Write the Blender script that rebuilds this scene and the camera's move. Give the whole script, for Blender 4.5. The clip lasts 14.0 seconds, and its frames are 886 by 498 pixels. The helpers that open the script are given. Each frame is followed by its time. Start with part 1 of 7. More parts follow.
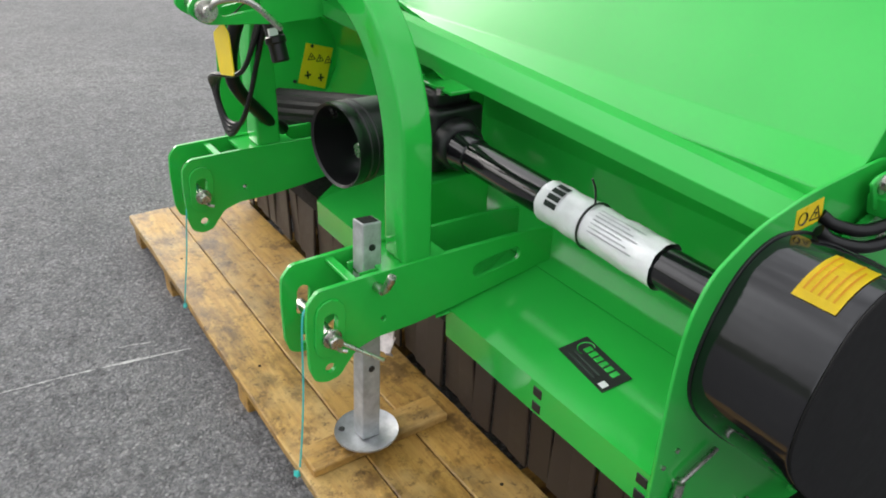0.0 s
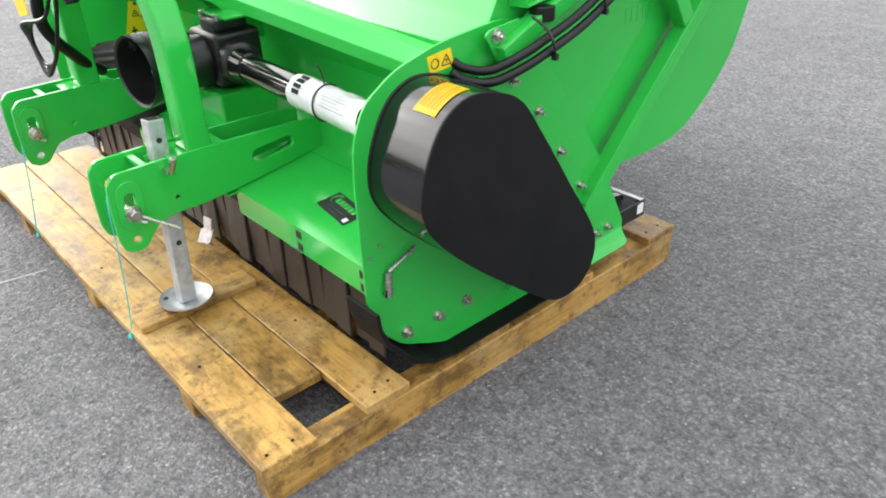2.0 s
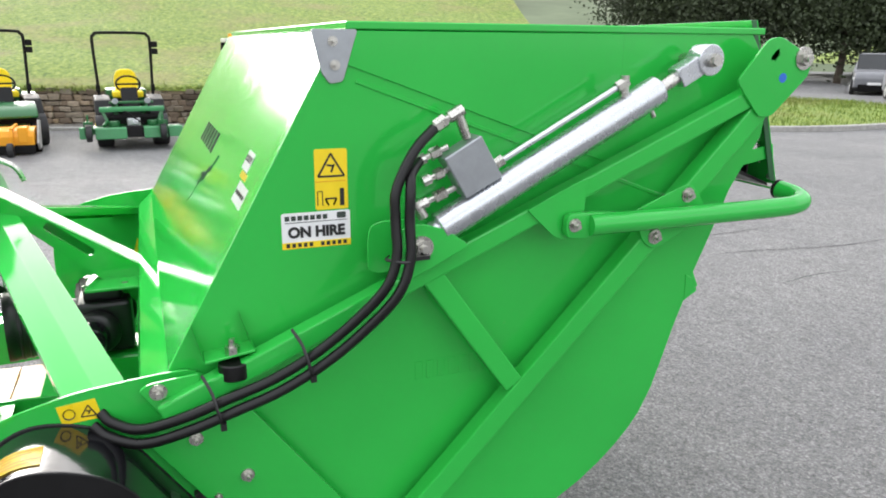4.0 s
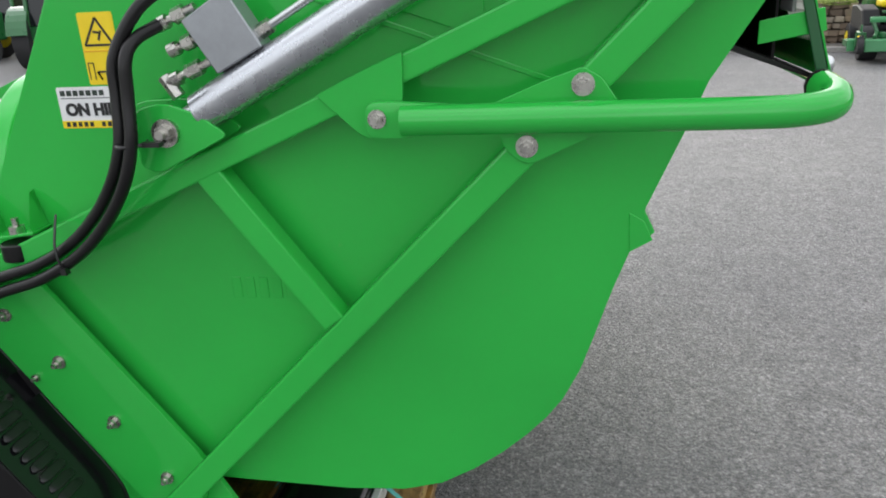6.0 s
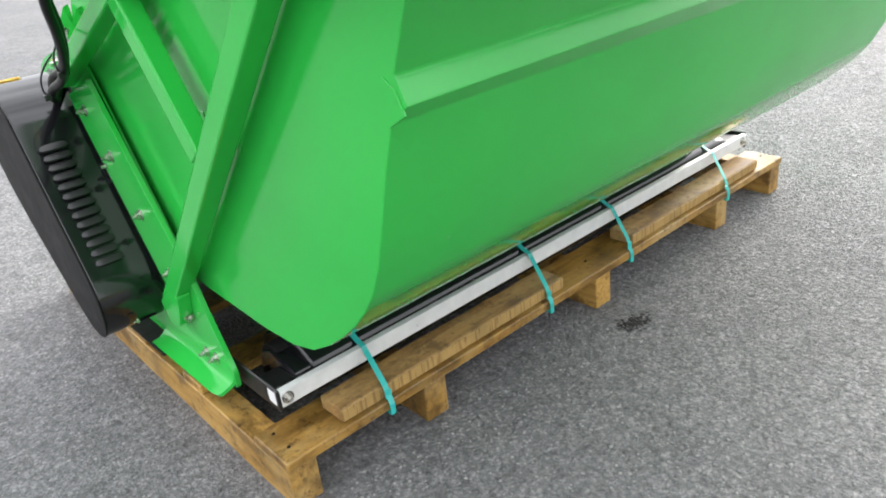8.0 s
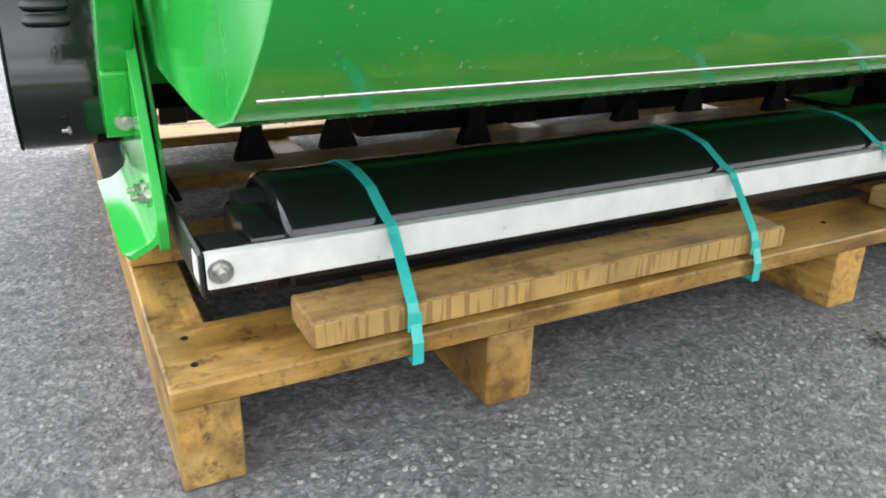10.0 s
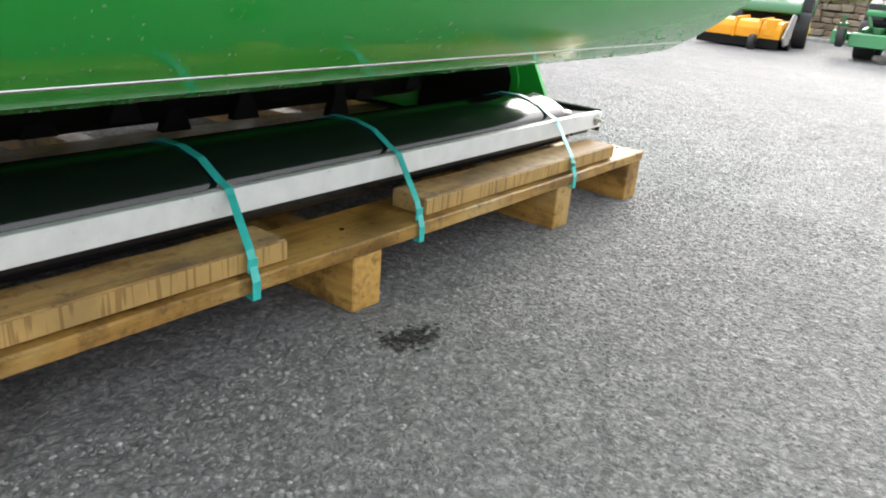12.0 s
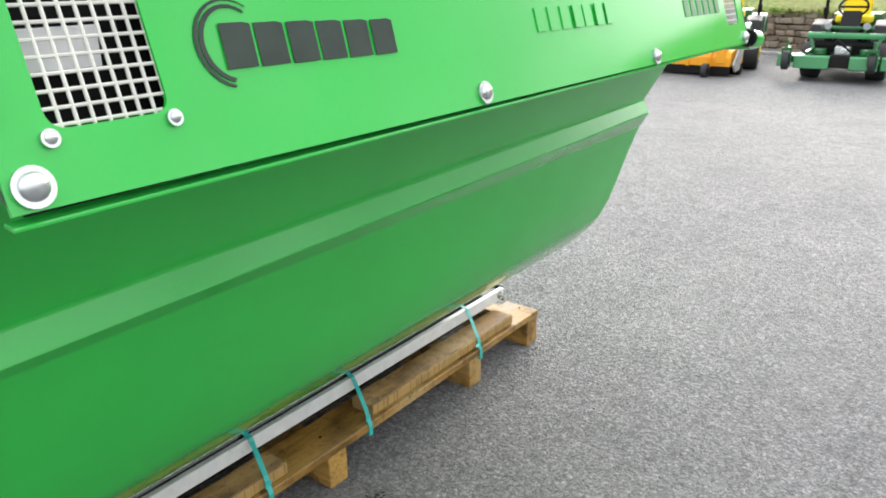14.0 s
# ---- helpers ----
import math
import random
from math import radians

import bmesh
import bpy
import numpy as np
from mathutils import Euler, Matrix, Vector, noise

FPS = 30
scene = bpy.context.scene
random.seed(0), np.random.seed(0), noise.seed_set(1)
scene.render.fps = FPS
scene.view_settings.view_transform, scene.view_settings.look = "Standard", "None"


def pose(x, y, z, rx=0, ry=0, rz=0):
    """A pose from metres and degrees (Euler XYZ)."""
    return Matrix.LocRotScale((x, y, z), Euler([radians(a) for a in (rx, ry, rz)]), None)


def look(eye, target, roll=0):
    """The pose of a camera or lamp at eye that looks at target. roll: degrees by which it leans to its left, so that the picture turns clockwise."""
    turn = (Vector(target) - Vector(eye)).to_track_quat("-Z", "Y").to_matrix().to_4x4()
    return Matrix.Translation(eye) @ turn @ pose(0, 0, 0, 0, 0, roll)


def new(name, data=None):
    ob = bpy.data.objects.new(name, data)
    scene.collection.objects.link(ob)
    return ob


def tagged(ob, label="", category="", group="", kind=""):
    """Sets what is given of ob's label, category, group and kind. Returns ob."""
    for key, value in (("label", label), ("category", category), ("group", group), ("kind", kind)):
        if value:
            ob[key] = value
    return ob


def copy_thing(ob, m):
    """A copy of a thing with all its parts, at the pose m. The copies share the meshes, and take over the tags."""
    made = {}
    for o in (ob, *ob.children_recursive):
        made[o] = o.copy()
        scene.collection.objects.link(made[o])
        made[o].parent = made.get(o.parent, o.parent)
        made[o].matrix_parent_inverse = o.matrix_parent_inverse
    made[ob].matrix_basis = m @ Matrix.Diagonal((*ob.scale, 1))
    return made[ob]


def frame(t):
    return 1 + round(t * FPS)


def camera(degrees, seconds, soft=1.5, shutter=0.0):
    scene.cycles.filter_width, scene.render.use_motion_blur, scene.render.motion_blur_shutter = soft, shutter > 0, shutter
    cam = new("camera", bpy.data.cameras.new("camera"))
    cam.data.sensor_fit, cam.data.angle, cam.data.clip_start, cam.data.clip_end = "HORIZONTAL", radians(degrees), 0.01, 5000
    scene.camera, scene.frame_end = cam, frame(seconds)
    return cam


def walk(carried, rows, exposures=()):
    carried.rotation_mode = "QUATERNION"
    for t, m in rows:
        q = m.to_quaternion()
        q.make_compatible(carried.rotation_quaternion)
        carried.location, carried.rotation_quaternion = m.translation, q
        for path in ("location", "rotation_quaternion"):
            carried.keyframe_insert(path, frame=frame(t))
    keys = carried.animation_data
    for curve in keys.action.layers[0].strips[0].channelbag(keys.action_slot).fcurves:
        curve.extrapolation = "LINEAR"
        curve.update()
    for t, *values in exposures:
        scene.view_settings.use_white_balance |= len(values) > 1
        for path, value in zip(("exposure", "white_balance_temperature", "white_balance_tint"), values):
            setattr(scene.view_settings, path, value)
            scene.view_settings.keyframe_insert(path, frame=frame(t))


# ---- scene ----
cam = camera(61.4, 14.0, 1.9)
PATH = [
    (0, (0.433, -0.399, 1.235), (-1.016, 0.598, 0.283), 1.5),
    (0.5, (0.664, -0.484, 1.223), (-0.779, 0.509, 0.259), 1.3),
    (1, (0.857, -0.552, 1.215), (-0.49, 0.509, 0.185), 0.3),
    (1.5, (0.931, -0.569, 1.217), (-0.294, 0.614, 0.168), -0.0),
    (2, (1.027, -0.4, 1.215), (-0.278, 0.729, 0.205), -2.2),
    (2.5, (1.091, -0.179, 1.25), (-0.333, 0.906, 0.357), -3.7),
    (3, (1.118, 0.138, 1.307), (-0.372, 1.183, 0.478), -3.3),
    (3.5, (1.186, 0.411, 1.351), (-0.426, 1.423, 0.735), -1.0),
    (3.7, (1.216, 0.524, 1.386), (-0.481, 1.411, 0.807), -0.1),
    (5.8, (1.086, 1.632, 1.287), (-0.83, 1.441, 0.746), -2.4),
    (6, (1.039, 1.723, 1.251), (-0.81, 1.387, 0.567), -3.0),
    (6.5, (0.958, 1.947, 1.19), (-0.742, 1.218, 0.429), -5.2),
    (7, (0.855, 2.238, 1.18), (-0.68, 1.224, 0.393), -6.4),
    (7.2, (0.771, 2.329, 1.153), (-0.687, 1.217, 0.355), -7.6),
    (9.3, (0.139, 2.23, 0.799), (-0.757, 0.689, -0.108), 0.8),
    (9.5, (0.102, 2.163, 0.684), (-0.766, 0.569, -0.156), 1.6),
    (10, (0.051, 2.062, 0.518), (-0.806, 0.419, -0.235), 1.1),
    (10.5, (0.014, 2.049, 0.504), (-0.949, 0.46, -0.236), 3.2),
    (11, (-0.11, 2.093, 0.516), (-1.392, 0.728, -0.187), 4.4),
    (11.5, (-0.202, 2.149, 0.528), (-1.707, 1.033, -0.174), 5.5),
    (12, (-0.201, 2.16, 0.534), (-1.691, 1.034, -0.182), 4.7),
    (12.5, (-0.2, 2.169, 0.569), (-1.745, 1.072, -0.069), 5.3),
    (13, (-0.181, 2.23, 0.697), (-1.76, 1.19, 0.044), 3.9),
    (13.5, (-0.045, 2.391, 1.004), (-1.608, 1.49, 0.14), 4.6),
    (14, (0.113, 2.613, 1.244), (-1.378, 1.472, 0.554), -0.9),
]
BETWEEN = [
    (4.2, (1.257, 0.806, 1.412), (-0.581, 1.416, 0.913), 0.3),
    (4.7, (1.242, 1.072, 1.420), (-0.670, 1.449, 0.973), -0.2),
    (5.2, (1.185, 1.328, 1.391), (-0.759, 1.478, 0.945), -1.1),
    (7.7, (0.553, 2.484, 1.111), (-0.697, 1.168, 0.271), -7.8),
    (8.2, (0.388, 2.505, 1.084), (-0.690, 1.088, 0.173), -5.5),
    (8.8, (0.240, 2.392, 0.991), (-0.707, 0.915, 0.031), -1.5),
]
EXPOSURES = [(0.0, 1.3), (1.5, 1.85), (2.5, 1.98), (3.7, 1.88), (5.8, 1.45), (6.5, 1.83), (7.2, 2.02), (9.3, 2.5), (9.6, 2.5), (10.1, 2.7), (10.5, 2.7), (11.0, 2.56), (12.0, 2.2), (13.0, 1.95), (13.5, 1.86), (14.0, 1.97)]
walk(cam, [(t, look(eye, target, roll)) for t, eye, target, roll in sorted(PATH + BETWEEN)], EXPOSURES)

# ---- world and sun: bright overcast sky ----
SUN_ELEVATION, SUN_AZIMUTH = 20.0, 256.0   # degrees; azimuth counted from +y towards +x
world = bpy.data.worlds.new("overcast_sky")
scene.world = world
world.use_nodes = True
wn, wl = world.node_tree.nodes, world.node_tree.links
wn.clear()
sky = wn.new("ShaderNodeTexSky")
sky.sky_type = 'NISHITA'
sky.sun_disc = False
sky.sun_elevation, sky.sun_rotation = radians(SUN_ELEVATION), radians(SUN_AZIMUTH)
sky.air_density, sky.dust_density, sky.ozone_density = 1.0, 6.0, 1.0
grey = wn.new("ShaderNodeHueSaturation")
grey.inputs["Saturation"].default_value = 0.28
back = wn.new("ShaderNodeBackground")
back.inputs["Strength"].default_value = 0.135
wout = wn.new("ShaderNodeOutputWorld")
cloud_at = wn.new("ShaderNodeTexCoord")
cloud = wn.new("ShaderNodeTexNoise")
cloud.inputs["Scale"].default_value, cloud.inputs["Detail"].default_value, cloud.inputs["Roughness"].default_value = 2.6, 5.0, 0.55
wl.new(cloud_at.outputs["Generated"], cloud.inputs["Vector"])
cloud_range = wn.new("ShaderNodeMapRange")
for key, val in (("From Min", 0.38), ("From Max", 0.62), ("To Min", 0.75), ("To Max", 1.5)):
    cloud_range.inputs[key].default_value = val
wl.new(cloud.outputs["Fac"], cloud_range.inputs["Value"])
wl.new(cloud_range.outputs["Result"], grey.inputs["Value"])
wl.new(sky.outputs[0], grey.inputs["Color"])
cover_ = wn.new("ShaderNodeMix")
cover_.data_type = 'RGBA'
cover_.inputs[0].default_value = 0.55
overcast = wn.new("ShaderNodeHueSaturation")
wl.new(cloud_range.outputs["Result"], overcast.inputs["Value"])
wl.new(grey.outputs[0], cover_.inputs[6])
overcast.inputs["Color"].default_value = (4.2, 4.25, 4.42, 1)
wl.new(overcast.outputs[0], cover_.inputs[7])
height = wn.new("ShaderNodeSeparateXYZ")
wl.new(cloud_at.outputs["Generated"], height.inputs[0])
overhead = wn.new("ShaderNodeMapRange")
for key, val in (("From Min", 0.0), ("From Max", 1.0), ("To Min", 0.74), ("To Max", 1.34)):
    overhead.inputs[key].default_value = val
wl.new(height.outputs["Z"], overhead.inputs["Value"])
zenith = wn.new("ShaderNodeHueSaturation")
wl.new(overhead.outputs["Result"], zenith.inputs["Value"])
wl.new(cover_.outputs[2], zenith.inputs["Color"])
wl.new(zenith.outputs[0], back.inputs["Color"])
wl.new(back.outputs[0], wout.inputs["Surface"])
sun_data = bpy.data.lights.new("sun", 'SUN')
sun_data.energy, sun_data.angle, sun_data.color = 0.2, radians(30), (1.0, 0.985, 0.96)
sun = new("sun", sun_data)
_e, _a = radians(SUN_ELEVATION), radians(SUN_AZIMUTH)
sun.matrix_world = look((8 * math.sin(_a) * math.cos(_e), 8 * math.cos(_a) * math.cos(_e), 8 * math.sin(_e)), (0, 0, 0))


# ---- materials ----
def base(name, colour, rough=0.5, metal=0.0, coat=0.0):
    m = bpy.data.materials.new(name)
    m.use_nodes = True
    b = m.node_tree.nodes["Principled BSDF"]
    b.inputs["Base Color"].default_value = (*colour, 1)
    b.inputs["Roughness"].default_value = rough
    b.inputs["Metallic"].default_value = metal
    b.inputs["Coat Weight"].default_value = coat
    b.inputs["Coat Roughness"].default_value = 0.08
    return m, m.node_tree.nodes, m.node_tree.links, b


def coords(n, l, scale=(1, 1, 1), space="Object"):
    c, mp = n.new("ShaderNodeTexCoord"), n.new("ShaderNodeMapping")
    mp.inputs["Scale"].default_value = scale
    l.new(c.outputs[space], mp.inputs["Vector"])
    return mp.outputs["Vector"]


def tex(n, l, vec, scale, detail=4.0, rough=0.6):
    t = n.new("ShaderNodeTexNoise")
    t.inputs["Scale"].default_value, t.inputs["Detail"].default_value, t.inputs["Roughness"].default_value = scale, detail, rough
    l.new(vec, t.inputs["Vector"])
    return t.outputs["Fac"]


def ramp(n, l, fac, stops):
    r = n.new("ShaderNodeValToRGB")
    e = r.color_ramp.elements
    while len(e) < len(stops):
        e.new(0.5)
    for el, (p, c) in zip(e, stops):
        el.position, el.color = p, (*c, 1) if len(c) == 3 else c
    l.new(fac, r.inputs["Fac"])
    return r.outputs["Color"]


def mix(n, l, fac, a, b, mode='MIX'):
    x = n.new("ShaderNodeMix")
    x.data_type, x.blend_type = 'RGBA', mode
    for sock, val in ((x.inputs[0], fac), (x.inputs[6], a), (x.inputs[7], b)):
        if isinstance(val, (int, float)):
            sock.default_value = val
        elif isinstance(val, tuple):
            sock.default_value = (*val, 1)
        else:
            l.new(val, sock)
    return x.outputs[2]


def bump(n, l, b, height, strength=0.2, dist=0.002):
    u = n.new("ShaderNodeBump")
    u.inputs["Strength"].default_value, u.inputs["Distance"].default_value = strength, dist
    l.new(height, u.inputs["Height"])
    l.new(u.outputs[0], b.inputs["Normal"])


def paint(name, colour, rough=0.22, coat=0.6, dirt=(0.2, 0.17, 0.1), amount=0.12, ripple=0.06):
    m, n, l, b = base(name, colour, rough, 0.0, coat)
    v = coords(n, l)
    big = tex(n, l, v, 2.2, 3)
    fine = tex(n, l, v, 90, 2)
    c = mix(n, l, ramp(n, l, big, [(0.35, (0, 0, 0)), (0.75, (1, 1, 1))]), colour, tuple(k * 0.88 for k in colour))
    spots = ramp(n, l, tex(n, l, v, 38, 5, 0.7), [(0.66, (0, 0, 0)), (0.78, (amount,) * 3)])
    l.new(mix(n, l, spots, c, dirt), b.inputs["Base Color"])
    l.new(ramp(n, l, tex(n, l, v, 6, 4), [(0.3, (rough * 0.8,) * 3), (0.8, (rough * 1.5,) * 3)]), b.inputs["Roughness"])
    h = mix(n, l, 0.25, tex(n, l, v, 5, 1), fine)
    bump(n, l, b, h, ripple, 0.01)
    return m


def wood(name, a, b_, dark, axis=0, wet=0.45):
    m, n, l, b = base(name, a, wet)
    s = [9, 9, 9]
    s[axis] = 0.7
    info = n.new("ShaderNodeObjectInfo")
    c = n.new("ShaderNodeTexCoord")
    add = n.new("ShaderNodeVectorMath")
    add.operation = 'ADD'
    sc = n.new("ShaderNodeVectorMath")
    sc.operation = 'SCALE'
    sc.inputs[0].default_value = (7.0, 5.0, 3.0)
    l.new(info.outputs["Random"], sc.inputs["Scale"])
    l.new(c.outputs["Object"], add.inputs[0])
    l.new(sc.outputs[0], add.inputs[1])
    mp = n.new("ShaderNodeMapping")
    mp.inputs["Scale"].default_value = s
    l.new(add.outputs[0], mp.inputs["Vector"])
    grain = tex(n, l, mp.outputs[0], 9, 5, 0.65)
    mp2 = n.new("ShaderNodeMapping")
    mp2.inputs["Scale"].default_value = [1.0 if i == axis else 2.2 for i in range(3)]
    l.new(add.outputs[0], mp2.inputs["Vector"])
    blot = tex(n, l, mp2.outputs[0], 4.5, 6, 0.7)
    col = ramp(n, l, grain, [(0.3, b_), (0.62, a)])
    tone = ramp(n, l, info.outputs["Random"], [(0.0, (0.72, 0.68, 0.62)), (0.6, (1.02, 1.0, 0.98)), (1.0, (1.28, 1.30, 1.36))])
    col = mix(n, l, 1.0, col, tone, 'MULTIPLY')
    stain = ramp(n, l, blot, [(0.47, (0, 0, 0)), (0.62, (0.85,) * 3)])
    specks = ramp(n, l, tex(n, l, add.outputs[0], 46, 4, 0.75), [(0.56, (0, 0, 0)), (0.66, (0.9,) * 3)])
    col = mix(n, l, stain, col, tuple(0.36 * k for k in b_))
    dry = ramp(n, l, tex(n, l, add.outputs[0], 3.2, 5, 0.65), [(0.50, (0, 0, 0)), (0.66, (0.6,) * 3)])
    col = mix(n, l, dry, col, (0.49, 0.345, 0.145))
    smudge = ramp(n, l, tex(n, l, add.outputs[0], 11, 5, 0.72), [(0.53, (0, 0, 0)), (0.64, (0.75,) * 3)])
    col = mix(n, l, smudge, col, tuple(0.8 * u + 0.25 * w for u, w in zip(dark, b_)))
    col = mix(n, l, mix(n, l, 1.0, specks, mix(n, l, 0.55, stain, (1.0, 1.0, 1.0)), 'MULTIPLY'), col, dark)
    l.new(col, b.inputs["Base Color"])
    l.new(ramp(n, l, blot, [(0.35, (wet + 0.15,) * 3), (0.7, (wet - 0.15,) * 3)]), b.inputs["Roughness"])
    bump(n, l, b, grain, 0.35, 0.003)
    return m


def plain(name, colour, rough=0.5, metal=0.0, coat=0.0, var=0.15, scale=20, bumps=0.15, dist=0.002, gloss=0.5):
    m, n, l, b = base(name, colour, rough, metal, coat)
    b.inputs["Specular IOR Level"].default_value = gloss
    v = coords(n, l)
    t = tex(n, l, v, scale, 5, 0.65)
    t2 = tex(n, l, v, scale * 0.13, 3)
    c = mix(n, l, ramp(n, l, t, [(0.35, (0, 0, 0)), (0.7, (1, 1, 1))]), tuple(k * (1 - var) for k in colour), tuple(min(1, k * (1 + var)) for k in colour))
    c = mix(n, l, ramp(n, l, t2, [(0.4, (0, 0, 0)), (0.7, (var,) * 3)]), c, tuple(k * 0.55 for k in colour))
    l.new(c, b.inputs["Base Color"])
    l.new(ramp(n, l, t, [(0.3, (max(0.03, rough - 0.08),) * 3), (0.75, (min(1, rough + 0.1),) * 3)]), b.inputs["Roughness"])
    if bumps:
        bump(n, l, b, t, bumps, dist)
    return m


GREEN = paint("green_paint", (0.027, 0.452, 0.061), rough=0.10, coat=0.0, ripple=0.035)
# darker copy of the green, with shade put into the colour, for the door sides
GREEN_SHADE = paint("shaded_green_paint", (0.012, 0.10, 0.03), rough=0.35, coat=0.3)
BLACK_GLOSS = paint("black_gloss_paint", (0.008, 0.008, 0.0095), rough=0.10, coat=0.2, dirt=(0.12, 0.1, 0.08), amount=0.18)
BLACK = plain("black_plastic", (0.009, 0.009, 0.0095), 0.38, bumps=0.08)
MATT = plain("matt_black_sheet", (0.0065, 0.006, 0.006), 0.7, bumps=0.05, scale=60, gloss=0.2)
FACEBLACK = plain("scuffed_black_sheet", (0.0065, 0.0062, 0.0066), 0.58, var=0.35, scale=14, bumps=0.08, gloss=0.22)
RUBBER = plain("black_rubber", (0.006, 0.0058, 0.006), 0.34, bumps=0.2, gloss=0.35)
FLAP = plain("brown_rubber_flap", (0.030, 0.021, 0.017), 0.5, var=0.3, scale=30)
GALV = plain("galvanised_steel", (0.62, 0.64, 0.65), 0.32, 1.0, var=0.12, scale=35)
DULLGALV = plain("dull_galvanised_steel", (0.48, 0.49, 0.50), 0.5, 0.65, var=0.2, scale=45)
ZINC = plain("zinc_plated_steel", (0.55, 0.54, 0.5), 0.28, 1.0, var=0.15, scale=60)
BRIGHT = plain("bright_zinc_sheet", (0.78, 0.79, 0.78), 0.35, 0.2, var=0.06, scale=30)
CHROME = plain("silver_painted_ram", (0.56, 0.58, 0.61), 0.27, 0.9, var=0.04, scale=30, bumps=0.02)
GREYBOX = plain("grey_metal", (0.36, 0.38, 0.4), 0.35, 0.6, var=0.1)
YELLOW = plain("yellow_vinyl", (0.85, 0.63, 0.012), 0.35, var=0.05)
ORANGE = plain("amber_vinyl", (0.75, 0.36, 0.01), 0.4, var=0.05)
WHITE = plain("white_vinyl", (0.78, 0.78, 0.78), 0.35, var=0.05)
FILM = plain("white_sleeve_film", (0.8, 0.8, 0.81), 0.16, coat=0.6, var=0.06, scale=28, bumps=0.5, dist=0.004)
INK = plain("black_print", (0.015, 0.015, 0.015), 0.45, bumps=0)
GREYINK = plain("grey_print", (0.06, 0.075, 0.065), 0.85, bumps=0, gloss=0.05)
PALEPRINT = plain("pale_grey_green_print", (0.16, 0.30, 0.17), 0.5, bumps=0, gloss=0.2)
BLUE = plain("blue_print", (0.02, 0.14, 0.6), 0.4, bumps=0)
CYAN = plain("turquoise_strap", (0.03, 0.42, 0.38), 0.35, var=0.12, scale=60)
WATER = base("water_drop", (0.9, 0.95, 0.92), 0.03)[0]
WATER.node_tree.nodes["Principled BSDF"].inputs["Transmission Weight"].default_value = 0.9
WATER.node_tree.nodes["Principled BSDF"].inputs["IOR"].default_value = 1.33
WOOD_X = wood("pallet_wood_along_x", (0.465, 0.280, 0.068), (0.300, 0.158, 0.034), (0.040, 0.018, 0.006), 0, 0.42)
WOOD_Y = wood("pallet_wood_along_y", (0.440, 0.262, 0.066), (0.285, 0.150, 0.034), (0.040, 0.018, 0.006), 1, 0.42)
SAWN = wood("sawn_loose_timber", (0.41, 0.25, 0.085), (0.26, 0.14, 0.044), (0.06, 0.03, 0.01), 0, 0.6)


# ---- building helpers ----
HOME = {}


def thing(name, at, label, category, group="", kind=""):
    """An empty at the base of a thing that parents its parts."""
    e = new(name)
    e.empty_display_size = 0.1
    e.location = at
    HOME[e] = Matrix.Translation(at)
    return tagged(e, label, category, group, kind)


def part(name, bm, material, parent=None, label="", smooth=False):
    """Links a bmesh, in world metres, as one mesh under a thing or a part."""
    me = bpy.data.meshes.new(name)
    if smooth:
        for f in bm.faces:
            f.smooth = f.calc_area() < 0.25
    bm.to_mesh(me)
    bm.free()
    me.materials.append(material)
    if smooth:
        me.set_sharp_from_angle(angle=radians(38))
    ob = new(name, me)
    if smooth and max(f.area for f in me.polygons) > 0.03:
        wnm = ob.modifiers.new("flat_sheets", 'WEIGHTED_NORMAL')
        wnm.weight, wnm.keep_sharp = 100, True
    if parent is not None:
        ob.parent = parent
        ob.matrix_parent_inverse = HOME.get(parent, Matrix()).inverted()
    HOME[ob] = Matrix()
    if label:
        tagged(ob, label)
    return ob


def solid(*makers):
    bm = bmesh.new()
    for mk in makers:
        mk(bm)
    return bm


def bevelled(bm, width, seg=1, angle=25):
    bmesh.ops.remove_doubles(bm, verts=bm.verts, dist=1e-5)
    bmesh.ops.recalc_face_normals(bm, faces=bm.faces)
    es = [e for e in bm.edges if len(e.link_faces) == 2 and e.calc_face_angle(0) > radians(angle)]
    if es:
        bmesh.ops.bevel(bm, geom=es, offset=width, segments=seg, profile=0.6, affect='EDGES', clamp_overlap=True)
    return bm


def box(x0, x1, y0, y1, z0, z1, rot=None):
    def mk(bm):
        vs = bmesh.ops.create_cube(bm, size=1)["verts"]
        m = Matrix.Translation(((x0 + x1) / 2, (y0 + y1) / 2, (z0 + z1) / 2))
        if rot is not None:
            m = m @ rot
        bmesh.ops.transform(bm, matrix=m @ Matrix.Diagonal((abs(x1 - x0), abs(y1 - y0), abs(z1 - z0), 1)), verts=vs)
    return mk


def prism(pts, a0, a1, axis="x"):
    """A polygon drawn in the two other axes, (y, z), (x, z) or (x, y), pulled out along axis from a0 to a1."""
    def mk(bm):
        def v(p, a):
            return (a, p[0], p[1]) if axis == "x" else (p[0], a, p[1]) if axis == "y" else (p[0], p[1], a)
        lo, hi = [bm.verts.new(v(p, a0)) for p in pts], [bm.verts.new(v(p, a1)) for p in pts]
        k = len(pts)
        fs = [bm.faces.new(lo), bm.faces.new(hi[::-1])]
        fs += [bm.faces.new((lo[i], hi[i], hi[(i + 1) % k], lo[(i + 1) % k])) for i in range(k)]
        bmesh.ops.recalc_face_normals(bm, faces=fs)
    return mk


